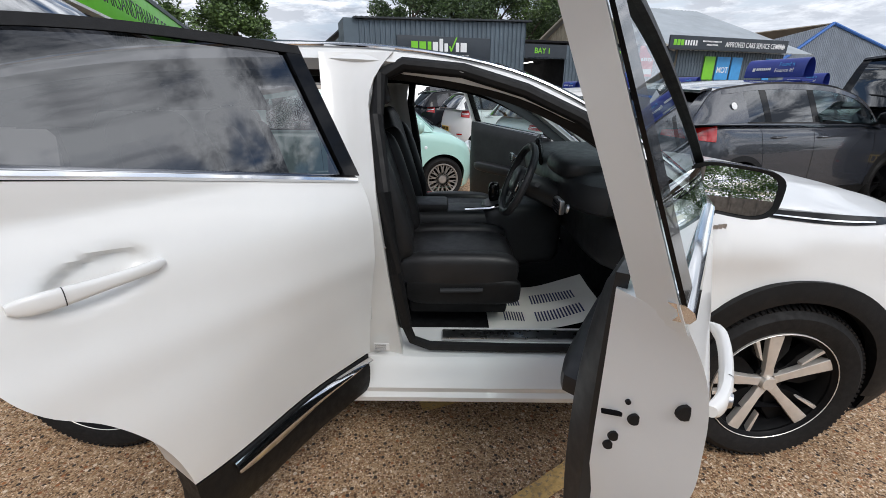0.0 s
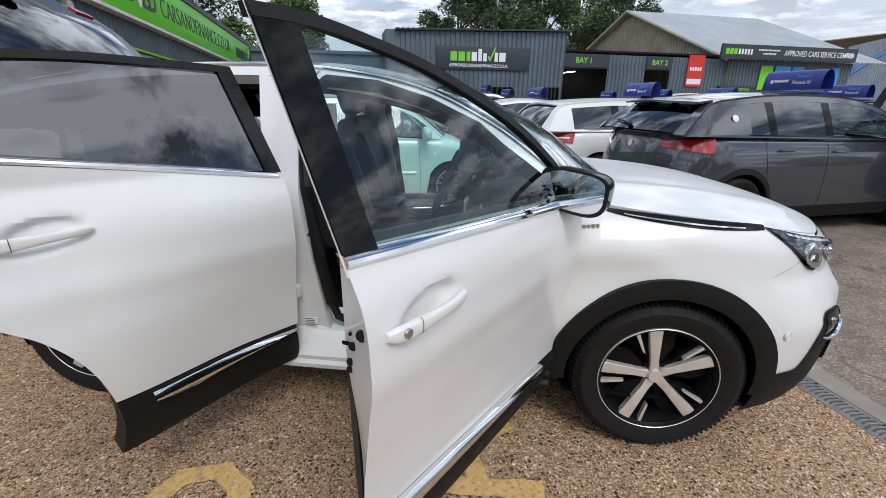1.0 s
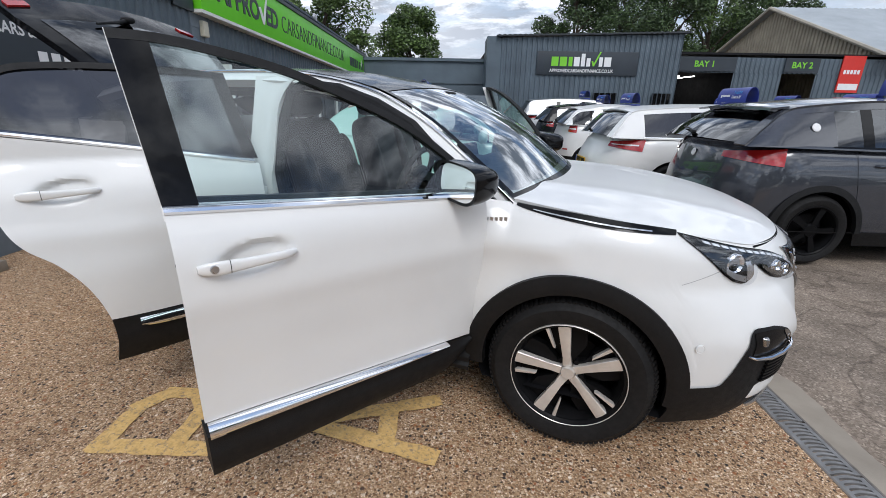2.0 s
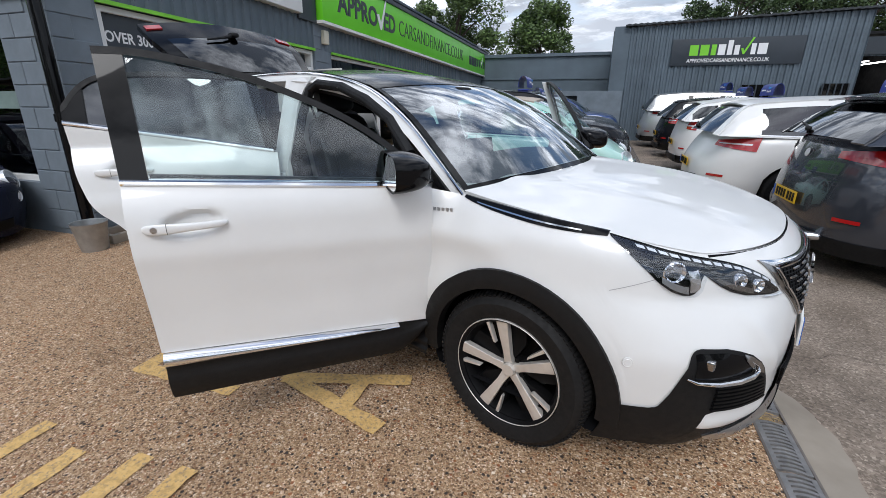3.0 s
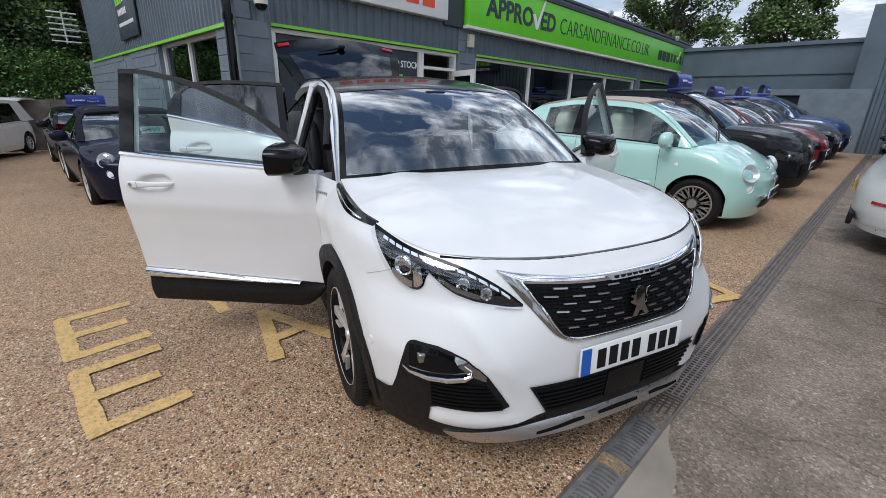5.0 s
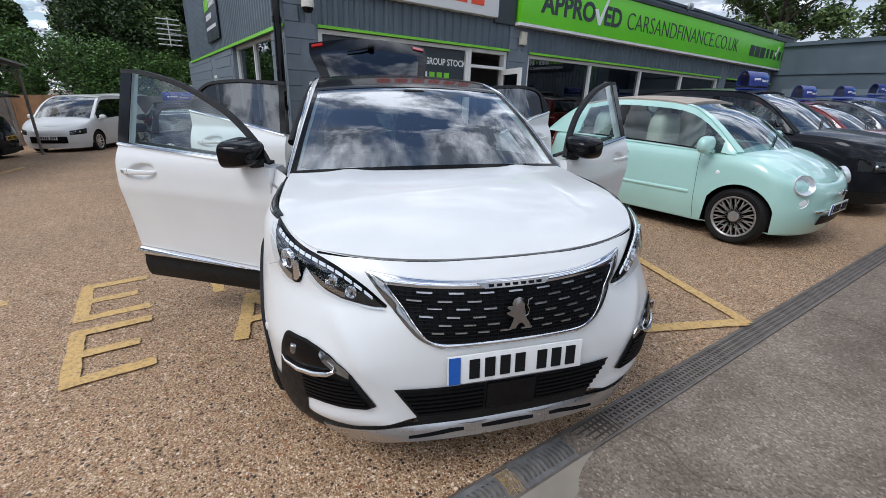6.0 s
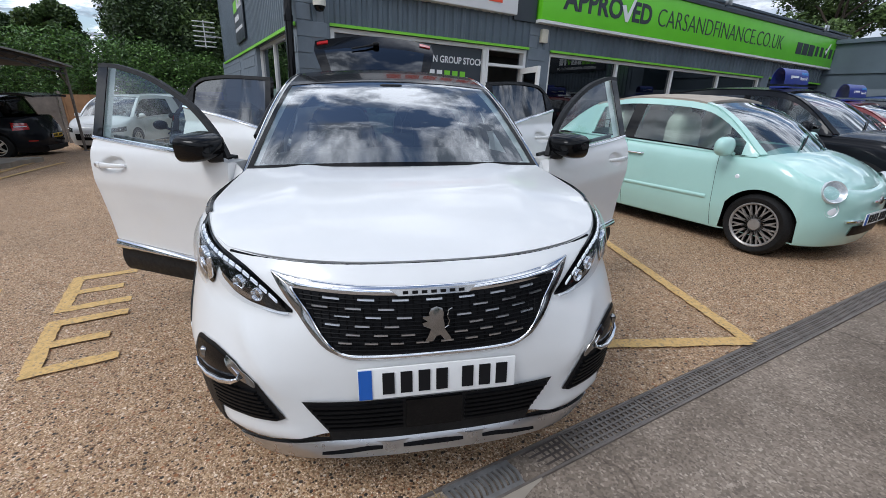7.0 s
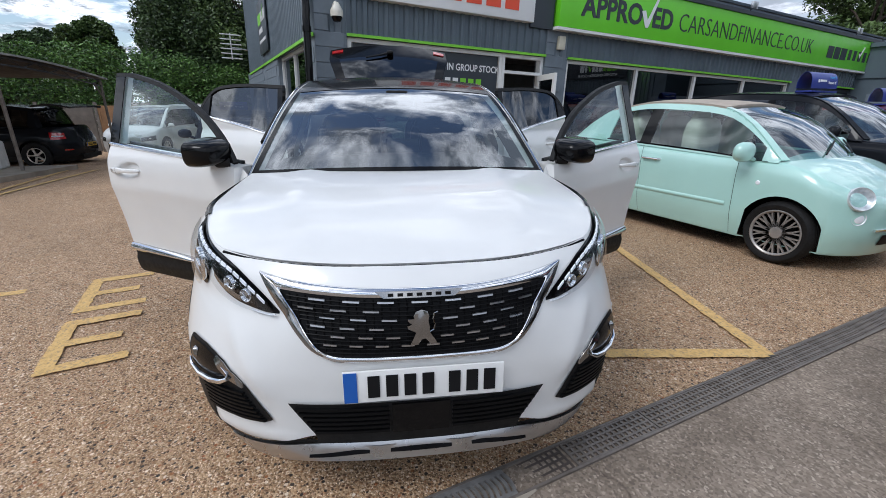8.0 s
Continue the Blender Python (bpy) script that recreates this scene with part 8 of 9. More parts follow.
        part("bright_fin", bm, M_CHROME, hl)
        bm = B()
        sheet(bm, lambda u, v: lamp(u, v, 0.006 + 0.010 * u), 6, 4, 0.655, 0.80, 0.08, 0.24, thick=0.004)
        part("bright_fin", bm, M_SATIN, hl)
        bm = B()
        sheet(bm, lambda u, v: lamp(u, v, 0.006 + 0.008 * v), 8, 3, 0.24, 0.48, 0.12, 0.30, thick=0.004)
        part("bright_fin", bm, M_DKCHROME, hl)
    # ---- bonnet
    EB = [(-0.40, 0.785, 1.082), (-0.10, 0.812, 1.048), (0.22, 0.812, 1.016), (0.42, 0.765, 0.984), (0.545, 0.700, 0.960), (0.60, 0.655, 0.950)]
    CB = [(-0.34, 0, 1.100), (0.0, 0, 1.094), (0.28, 0, 1.070), (0.52, 0, 1.030), (0.69, 0, 0.985), (0.795, 0, 0.944)]
    TE = [[(k / 5, e[a]) for k, e in enumerate(EB)] for a in range(3)]
    TC = [[(k / 5, e[a]) for k, e in enumerate(CB)] for a in range(3)]
    def bonnet(u, v):
        s = 2 * v - 1
        e, c = [smooth_table(q, u) for q in TE], [smooth_table(q, u) for q in TC]
        k = abs(s) ** (2.0 + 0.6 * u)
        rib = 0.010 * math.exp(-((abs(s) - 0.62 + 0.08 * u) / 0.10) ** 2) * (1 - u) ** 0.5 - 0.004 * math.exp(-(s / 0.35) ** 2) * (1 - u)
        return (c[0] + (e[0] - c[0]) * k, e[1] * s, c[2] + (e[2] - c[2]) * abs(s) ** 2.5 + rib)
    bm = B()
    sheet(bm, bonnet, 36, 40, thick=0.02)
    part("bonnet", bm, M_WHITE, car, sharp=50)
    bm = B()
    tube(bm, [Vector(bonnet(1.0, v / 30)) + Vector((0.004, 0, -0.010)) for v in range(31)], 0.005, 6)
    part("bonnet_gap", bm, M_DARK, car)
    bm = B()
    sheet(bm, lambda u, v: (-0.36 - 0.13 * u + (-0.06 - 0.06 * u) * (2 * v - 1) ** 2, 0.765 * (2 * v - 1), 1.083 - 0.02 * (2 * v - 1) ** 2 - 0.01 * u), 4, 20, thick=0.02)
    part("scuttle_panel", bm, M_PLAST, car)
    # ---- grille
    T_GB = [(0.0, 0.672), (0.24, 0.675), (0.285, 0.684), (0.327, 0.710), (0.37, 0.776), (0.437, 0.875)]
    def gzt(y):
        return 0.860 + 0.015 * (abs(y) / 0.437) ** 2
    def gzb(y):
        return min(smooth_table(T_GB, abs(y)), gzt(y) - 0.001)
    def gp(y, k, d=0.004):
        z0, z1 = gzb(y), gzt(y)
        return h_nose(y, z0 + (z1 - z0) * k, d)
    bm = B()
    sheet(bm, lambda u, v: gp(-0.437 + 0.874 * u, v, 0.003), 60, 10)
    gr = part("grille", bm, plain("grille_black", (0.008, 0.008, 0.009), 0.45, 0, 0.2, 20), car, "black mesh grille with bright dashes in a chrome frame")
    def row_z(row, y):
        return 0.8455 - 0.0262 * row + 0.015 * (abs(y) / 0.437) ** 2
    for row in range(6):
        step, half = 0.104 - 0.005 * row, 0.025 - 0.001 * row
        for k in range(-6, 7):
            y = step * (k + (0.5 if row % 2 else 0.0))
            z = row_z(row, y)
            if z < gzb(abs(y) + half) + 0.012 or (abs(y) < 0.05 and 0 < row < 5):
                continue
            bm = B()
            sheet(bm, lambda u, v: h_nose(y + half * (2 * u - 1), row_z(row, y + half * (2 * u - 1)) + 0.0025 * (1 - 2 * v), 0.015), 4, 1, thick=0.006, inward=Vector((-1, 0, 0)))
            part("grille_dash", bm, M_SATIN, gr)
    bm = B()
    for row in range(13):
        ys = [y for y in [-0.43 + 0.02 * k for k in range(44)] if row_z(row / 2, y) > gzb(y) + 0.006]
        if len(ys) > 2:
            tube(bm, [h_nose(y, row_z(row / 2, y), 0.007) for y in ys], 0.0022, 4)
    for k in range(34):
        y = -0.42 + 0.84 * k / 33
        z0, z1 = gzb(y) + 0.008, gzt(y) - 0.006
        if z1 - z0 > 0.03:
            tube(bm, [h_nose(y, z0, 0.006), h_nose(y * 1.01, (z0 + z1) / 2, 0.007), h_nose(y * 1.02, z1, 0.006)], 0.002, 4)
    part("grille_mesh", bm, M_RIMBLK, gr)
    # chrome surround: slim foot, wide cheeks, brow across the top
    def foot(u, v):
        y = -0.30 + 0.60 * u
        z = gzb(y)
        return h_nose(y, z - 0.014 + 0.016 * v, 0.006 + 0.007 * math.sin(math.pi * (0.15 + 0.7 * v)))
    bm = B()
    sheet(bm, foot, 40, 3, thick=0.008, inward=Vector((-1, 0, 0)))
    part("chrome_frame", bm, M_CHROME, gr)
    def brow(u, v):
        y = -0.503 + 1.006 * u
        q = abs(y) / 0.503
        zt = 0.882 + 0.029 * q ** 2.6
        zb = gzt(y) - 0.001 if abs(y) < 0.437 else 0.875 + (0.909 - 0.875) * (abs(y) - 0.437) / 0.066
        return h_nose(y, zt + (zb - zt) * v, 0.006 + 0.008 * math.sin(math.pi * (0.1 + 0.8 * v)) * (1 - q ** 6))
    bm = B()
    sheet(bm, brow, 60, 4, thick=0.008, inward=Vector((-1, 0, 0)))
    part("chrome_brow", bm, M_CHROME, gr)
    for sg in (1, -1):
        T_CI = [(0.0, 0.437, 0.875), (0.35, 0.388, 0.806), (0.65, 0.347, 0.738), (0.85, 0.318, 0.701), (1.0, 0.290, 0.685)]
        T_CX = [(0.0, 0.503, 0.909), (0.35, 0.432, 0.812), (0.65, 0.374, 0.735), (0.85, 0.336, 0.695), (1.0, 0.292, 0.671)]
        def rim(tab, u):
            return smooth_table([(q[0], q[1]) for q in tab], u), smooth_table([(q[0], q[2]) for q in tab], u)
        bm = B()
        def cheek(u, v):
            (y0, z0), (y1, z1) = rim(T_CI, u), rim(T_CX, u)
            return h_nose(sg * (y0 + (y1 - y0) * v), z0 + (z1 - z0) * v, 0.005 + 0.004 * math.sin(math.pi * (0.1 + 0.8 * v)))
        sheet(bm, cheek, 20, 4, thick=0.006, inward=Vector((-1, 0, 0)))
        part("chrome_cheek", bm, M_DKCHROME, gr)
        bm = B()
        tube(bm, [h_nose(sg * rim(T_CI, k / 16)[0], rim(T_CI, k / 16)[1], 0.010) for k in range(17)], 0.004, 8)
        part("chrome_line", bm, M_CHROME, gr)
    bm = B()
    sheet(bm, lambda u, v: h_nose((u - 0.5) * (0.27 - 0.05 * (1 - v)), gzt(0) - 0.002 + 0.016 * v, 0.018), 10, 1, thick=0.004, inward=Vector((-1, 0, 0)))
    part("maker_plate", bm, M_DKCHROME, gr)
    bm = B()
    for k in range(7):
        y = -0.088 + 0.176 * k / 6
        box(bm, h_nose(y, gzt(0) + 0.006, 0.0195), (0.003, 0.017, 0.010))
    part("maker_bars", bm, M_INK, gr)
    bm = B()
    crest = [(-0.030, 0.040), (-0.022, 0.056), (-0.004, 0.062), (0.014, 0.056), (0.020, 0.038), (0.014, 0.024), (0.022, 0.004), (0.018, -0.012), (0.034, -0.030), (0.044, -0.050), (0.022, -0.052), (0.008, -0.030), (-0.006, -0.032), (-0.016, -0.052), (-0.044, -0.052), (-0.028, -0.030), (-0.020, -0.010), (-0.046, 0.000), (-0.050, 0.012), (-0.026, 0.014), (-0.048, 0.024), (-0.046, 0.034), (-0.022, 0.030)]
    poly_slab(bm, crest, 0, 0.010, Matrix.Translation(h_nose(0.008, 0.770, 0.016)) @ pose(0, 0, 0, 90, 0, 90) @ pose(0, 0, 0, -8, 0, 0), 0.002)
    tube(bm, [Matrix.Translation(h_nose(0.008, 0.770, 0.020)) @ pose(0, 0, 0, 90, 0, 90) @ pose(0, 0, 0, -8, 0, 0) @ Vector(p) for p in ((0.018, -0.014, 0), (0.034, -0.004, 0), (0.036, 0.014, 0), (0.030, 0.030, 0), (0.036, 0.048, 0), (0.046, 0.052, 0))], 0.003, 6)
    part("badge", bm, M_DKCHROME, gr, "bright plain badge")
    # ---- lower intake, splitter and plate
    bm = B()
    def intake(u, v):
        y = -0.428 + 0.856 * u
        zt = 0.507
        zb = 0.335 if abs(y) < 0.345 else 0.372 + 0.134 * (abs(y) - 0.345) / 0.083
        return h_nose(y, zb + (zt - zb) * v, 0.010)
    sheet(bm, intake, 90, 6)
    it = part("lower_intake", bm, M_PLAST, car)
    for k in range(6):
        z = 0.392 + 0.0185 * k
        out = 0.348 + 0.0115 * k
        for y0, y1 in ((-out, -0.105), (0.105, out)):
            bm = B()
            sheet(bm, lambda u, v: h_nose(y0 + (y1 - y0) * u, z + 0.009 * v, 0.020), 12, 1, thick=0.014, inward=Vector((-1, 0, 0)))
            part("intake_slat", bm, M_RIMBLK, it)
    bm = B()
    sheet(bm, lambda u, v: h_nose(-0.095 + 0.19 * u, 0.385 + 0.115 * v, 0.017), 4, 3, thick=0.01)
    part("sensor_cover", bm, M_BLACKG, it)
    bm = B()
    def low(u, v):
        a = -62 + 124 * u
        z1 = min(smooth_table(T_LIP, abs(a)) - 0.002, 0.345)
        zl = 0.175 + 0.042 * (abs(a) / 62) ** 2
        return h_corner(abs(a), zl + (z1 - zl) * v, 1 if a >= 0 else -1, 0.002)
    sheet(bm, low, 60, 4)
    part("lower_valance", bm, M_PLAST, car)
    T_SPT = [(0, 0.336), (14, 0.334), (24, 0.304), (34, 0.284), (44, 0.268)]
    bm = B()
    def split(u, v):
        a = -42 + 84 * u
        zt = smooth_table(T_SPT, abs(a))
        hgt = 0.078 * (1 - (abs(a) / 42) ** 6) + 0.004
        return h_corner(abs(a), zt - hgt * (1 - v), 1 if a >= 0 else -1, 0.008 + (0.003 + 0.046 * (1 - v) ** 0.8 - 0.012 * max(0, 0.17 - v) / 0.17) * (1 - (abs(a) / 42) ** 3))
    sheet(bm, split, 60, 6, thick=0.01)
    sp = part("silver_splitter", bm, M_SATIN, car)
    for y0, w in ((-0.375, 0.20), (-0.105, 0.21), (0.175, 0.20)):
        bm = B()
        def slot(u, v):
            y = y0 + w * u
            return h_nose(y, 0.318 - 0.10 * max(0, abs(y) - 0.22) + (0.012 * math.sin(math.pi * (0.06 + 0.88 * u)) ** 0.4) * (v - 0.5), 0.0315 + 0.02 * max(0, abs(y) - 0.22) - 0.007 * (v - 0.5))
        sheet(bm, slot, 12, 2, thick=0.006, inward=Vector((-1, 0, 0)))
        part("splitter_slot", bm, M_DARK, sp)
    for y0 in (-0.14, 0.14):
        bm = B()
        sheet(bm, lambda u, v: h_nose(y0 + (0.026 + 0.03 * v) * (2 * u - 1), 0.298 + 0.034 * v, 0.043 - 0.019 * v - 0.006 * abs(2 * u - 1)), 6, 3, thick=0.02, inward=Vector((-1, 0, 0)))
        part("splitter_boss", bm, M_SATIN, sp)
    number_plate(car, pose(h_front_x(0.2, 0.578) + 0.016, 0.012, 0.578, 90, 0, 90) @ pose(0, 0, 0, -3, 0, 0))
    bm = B()
    ring = [h_nose(-0.505 + 0.045 * spow(math.cos(2 * math.pi * k / 32), 0.45) + 0.01 * math.sin(2 * math.pi * k / 32), 0.572 + 0.040 * spow(math.sin(2 * math.pi * k / 32), 0.45), 0.0015) for k in range(33)]
    tube(bm, ring, 0.0014, 5, caps=False)
    part("tow_eye_cover", bm, plain("grey_gap", (0.38, 0.38, 0.38), 0.8), car)
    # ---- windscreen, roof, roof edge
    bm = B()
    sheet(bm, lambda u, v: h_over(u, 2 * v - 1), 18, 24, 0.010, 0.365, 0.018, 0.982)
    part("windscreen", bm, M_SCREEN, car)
    bm = B()
    for a, b, c, d in ((0.012, 0.36, 0.0, 0.020), (0.012, 0.36, 0.980, 1.0), (0.0, 0.014, 0.0, 1.0), (0.350, 0.385, 0.0, 1.0)):
        sheet(bm, lambda u, v: tuple(Vector(h_over(u, 2 * v - 1)) + Vector((0.0, 0, 0.003))), 12, 20 if d - c > 0.5 else 2, a, b, c, d)
    part("screen_surround", bm, M_BLACKG, car)
    bm = B()
    sheet(bm, lambda u, v: h_over(u, 2 * v - 1), 24, 20, 0.375, 1.0, thick=0.02, inward=Vector((0, 0, -1)))
    part("roof", bm, M_BLACKG, car, "gloss black roof panel")
    bm = B()
    box(bm, (-0.93, 0.0, 1.475), (0.10, 0.15, 0.07), 0.02)
    part("screen_sensor", bm, M_PLAST, car)
    bm = B()
    puff(bm, (-1.03, 0.0, 1.43), (0.02, 0.12, 0.035), 3)
    part("rear_view_mirror", bm, M_PLAST, car)
    for sg in (1, -1):
        # white body rail from the screen foot over the door openings
        bm = B()
        def rail(u, v):
            x, y, z = h_edge(u)
            return (x, sg * (y + 0.004 + 0.072 * v * (0.22 + 0.78 * min(1, u * 2.6))), z - 0.006 - 0.050 * v ** 1.5)
        sheet(bm, rail, 44, 4, 0.0, 1.0, thick=0.05, inward=Vector((0, -sg * 0.7, -0.7)))
        part("body_rail", bm, M_WHITE, car)
        bm = B()
        tube(bm, [Vector(rail(k / 40, 0.35)) + Vector((0, sg * 0.004, 0.007)) for k in range(0, 41)], 0.007, 8)
        part("rail_trim", bm, M_CHROME, car)
        bm = B()
        def head(u, v):
            x, y, z = h_edge(u)
            return (x - 0.02 * v, sg * (y + 0.045 - 0.035 * v), z - 0.056 - 0.055 * v)
        sheet(bm, head, 40, 3, 0.03, 0.95, thick=0.02, inward=Vector((0, -sg, 0)))
        part("door_seal", bm, M_PLAST, car)
        # B pillar: painted post with a dark seal
        bm = B()
        def bpost(u, v):
            z = 0.27 + 1.29 * v
            w = 0.158 + 0.10 * max(0, 1 - v / 0.14) ** 2 + 0.10 * max(0, (v - 0.86) / 0.14) ** 2
            x = -1.622 - 0.10 * v + 0.03 * (1 - v) + w * u
            y = h_door_y(-1.5, z) - 0.055 - 0.02 * math.sin(math.pi * u)
            return (x, sg * y, z)
        sheet(bm, bpost, 6, 30, thick=0.06, inward=Vector((0, -sg, 0)))
        part("centre_pillar", bm, M_WHITE, car)
        bm = B()
        path = [(-1.435, 0.56), (-1.463, 0.8), (-1.495, 1.1), (-1.525, 1.35), (-1.505, 1.485), (-1.43, 1.52), (-1.22, 1.50), (-1.0, 1.435), (-0.80, 1.345), (-0.62, 1.20)]
        tube(bm, [(x, sg * (h_door_y(x, z) - 0.085), z) for x, z in path], 0.026, 10)
        tube(bm, [(x, sg * 0.80, z) for x, z in ((-1.435, 0.56), (-1.41, 0.49), (-1.34, 0.462), (-1.0, 0.455), (-0.6, 0.455), (-0.52, 0.50))], 0.019, 8)
        part("door_seal", bm, M_PLAST, car)
        bm = B()
        puff(bm, (-1.515, sg * 0.825, 0.905), (0.018, 0.012, 0.036), 4)
        tube(bm, [(-1.515, sg * 0.83, 0.915), (-1.515, sg * 0.862, 0.915), (-1.495, sg * 0.862, 0.905), (-1.497, sg * 0.83, 0.895)], 0.005, 8)
        part("door_striker", bm, M_SATIN, car)
        for z in (1.0, 0.63):
            bm = B()
            box(bm, (-1.585, sg * 0.852, z), (0.05, 0.05, 0.055), 0.008)
            part("door_hinge", bm, M_WHITE, car)
        for z, h in ((0.475, 0.032), (0.393, 0.034)):
            bm = B()
            box(bm, (-1.53 - 0.0, sg * (h_door_y(-1.5, z) - 0.045), z), (0.06 if z > 0.43 else 0.10, 0.004, h))
            st = part("sticker", bm, M_PRINT, car)
            bm = B()
            for k in range(3):
                box(bm, (-1.535, sg * (h_door_y(-1.5, z) - 0.0422), z + 0.009 - 0.009 * k), (0.045, 0.002, 0.002))
            part("sticker_print", bm, M_INK, st)
        bm = B()
        box(bm, (-1.492, sg * (h_door_y(-1.5, 0.39) - 0.044), 0.389), (0.014, 0.005, 0.02))
        part("sticker_patch", bm, M_PLATEY, car)
        # sill
        bm = B()
        def sill(u, v):
            x = -0.46 - 1.80 * u
            p = [(0.895, 0.262), (0.900, 0.285), (0.885, 0.30), (0.893, 0.325), (0.872, 0.355), (0.845, 0.40), (0.825, 0.425), (0.76, 0.44), (0.62, 0.44)]
            k = v * 8
            i = min(7, int(k))
            f = k - i
            return (x, sg * (p[i][0] + (p[i + 1][0] - p[i][0]) * f), p[i][1] + (p[i + 1][1] - p[i][1]) * f)
        sheet(bm, sill, 12, 24)
        part("sill", bm, M_WHITE, car)
        bm = B()
        sheet(bm, lambda u, v: Vector(sill(0.125 * u - 0.012, 0.62 * v)) + Vector((0, sg * 0.004, -0.002)), 6, 16)
        part("sill_guard", bm, M_PLAST, car)
        bm = B()
        box(bm, (-0.98, sg * 0.70, 0.452), (0.62, 0.07, 0.014), 0.004)
        sp = part("sill_plate", bm, M_SATIN, car, "brushed metal sill plate")
        bm = B()
        for k in range(7):
            box(bm, (-1.16 + 0.028 * k, sg * 0.70, 0.4605), (0.019, 0.016, 0.002))
        part("plate_bars", bm, M_INK, sp)
        # front pillar foot and wing return behind the door
        bm = B()
        sheet(bm, lambda u, v: (-0.462 - 0.05 * u, sg * (h_side_y(-0.45, 0.41 + 0.67 * v) - 0.004 - 0.13 * u), 0.41 + 0.67 * v), 4, 14)
        part("hinge_pillar", bm, M_WHITE, car)
        bm = B()
        sheet(bm, lambda u, v: (-0.462 - 0.05 * u, sg * (h_side_y(-0.45, 0.26 + 0.15 * v) - 0.004 - 0.13 * u), 0.26 + 0.15 * v), 4, 4)
        part("arch_liner", bm, M_PLAST, car)
        # rear quarter and its lamp
        bm = B()
        def quarter(u, v):
            x = -2.27 - 1.26 * u
            zb = 0.3525 + math.sqrt(max(0, 0.452 ** 2 - (x + 2.675) ** 2)) if abs(x + 2.675) < 0.452 else 0.34
            zt = 1.20 if u > 0.02 else 0.5
            if x > -2.60:
                tab = [(-2.60, 1.32), (-2.585, 1.12), (-2.55, 0.96), (-2.505, 0.88), (-2.43, 0.80), (-2.36, 0.73), (-2.30, 0.63), (-2.27, 0.52)]
                zt = smooth_table(tab, x)
            else:
                zt = 1.31
            zt = max(zt, zb + 0.004)
            z = zb + (zt - zb) * v
            return (x, sg * h_side_y(x, min(z, 1.2)) if x < -2.6 else sg * h_wd(x, min(z, 1.2)), z)
        sheet(bm, quarter, 50, 16)
        part("rear_wing", bm, M_WHITE, car)
        bm = B()
        def qglass(u, v):
            x, y, z = h_edge(0.78 + 0.22 * u)
            zb = 1.31
            return (x, sg * (0.80 - (0.80 - y) * v - 0.10 * u), zb + (z - 0.05 - zb) * v)
        sheet(bm, qglass, 8, 5, thick=0.02, inward=Vector((0, -sg, 0)))
        part("quarter_panel", bm, M_BLACKG, car)
        bm = B()
        sheet(bm, lambda u, v: (-3.15 - 0.36 * u ** 0.7, sg * (h_side_y(-3.15 - 0.30 * u, 0.98) + 0.012 - 0.05 * u), 0.95 + 0.12 * v), 8, 3)
        part("tail_light", bm, M_RED, car)
    bm = B()
    sheet(bm, lambda u, v: (-3.50, -0.62 + 1.24 * u, 0.32 + 0.38 * v), 6, 4, thick=0.05)
    part("rear_bumper", bm, M_PLAST, car)
    # ---- tailgate, raised
    tm = Matrix.Translation((-3.10, 0, 1.53)) @ Matrix.Rotation(radians(36), 4, "Y")
    bm = B()
    def gate(u, v, d=0.0):
        s = 2 * u - 1
        w = 0.55 + 0.16 * min(1, v * 1.4)
        z = 0.05 * (1 - s * s) + d - 0.05 * max(0, v - 0.62) ** 1.2 + 0.02 * math.sin(math.pi * v)
        return tm @ Vector((-0.95 * v + 0.06 * s * s * v, w * s, z))
    sheet(bm, gate, 24, 18, thick=0.05)
    tg = part("tailgate", bm, M_BLACKG, car, "raised tailgate with dark rear window", m=Matrix())
    bm = B()
    sheet(bm, lambda u, v: gate(u, v, 0.004), 20, 10, 0.08, 0.92, 0.16, 0.68)
    part("rear_window", bm, M_TINT, tg)
    for sg in (0, 1):
        bm = B()
        sheet(bm, lambda u, v: gate(u, v, 0.012), 8, 4, 0.02 if sg == 0 else 0.89, 0.11 if sg == 0 else 0.98, 0.86, 0.93, thick=0.012)
        part("tail_light", bm, M_RED, tg)
    bm = B()
    tube(bm, [gate(0.50, 0.72, 0.03), gate(0.42, 0.66, 0.03), gate(0.30, 0.62, 0.025)], [0.016, 0.012, 0.008], 8)
    puff(bm, gate(0.51, 0.73, 0.03), (0.05, 0.04, 0.022), 3)
    part("rear_wiper", bm, M_PLAST, tg)
    bm = B()
    sheet(bm, lambda u, v: tuple(Vector(gate(u, v, 0.016))), 16, 3, 0.2, 0.8, 0.02, 0.10, thick=0.02)
    part("spoiler", bm, M_BLACKG, tg)
    for sg in (1, -1):
        bm = B()
        tube(bm, [(-3.2, sg * 0.56, 1.25), tuple(gate(0.5 + sg * 0.42, 0.35, -0.06))], 0.011, 8)
        part("gas_strut", bm, M_PLAST, car)
    # ---- cabin
    bm = B()
    box(bm, (-1.95, 0, 0.385), (3.0, 1.42, 0.07), 0.02)
    part("cabin_floor", bm, M_CARPET, car)
    bm = B()
    box(bm, (-0.40, 0, 0.66), (0.10, 1.52, 0.62), 0.03)
    box(bm, (0.05, 0, 0.80), (0.85, 1.0, 0.16))
    part("bulkhead", bm, M_DARK, car)
    # underside block in near black, with the under-car shade in its colour
    bm = B()
    box(bm, (-1.3, 0, 0.27), (3.6, 1.2, 0.14))
    part("underbody", bm, M_DARK, car)
    bm = B()
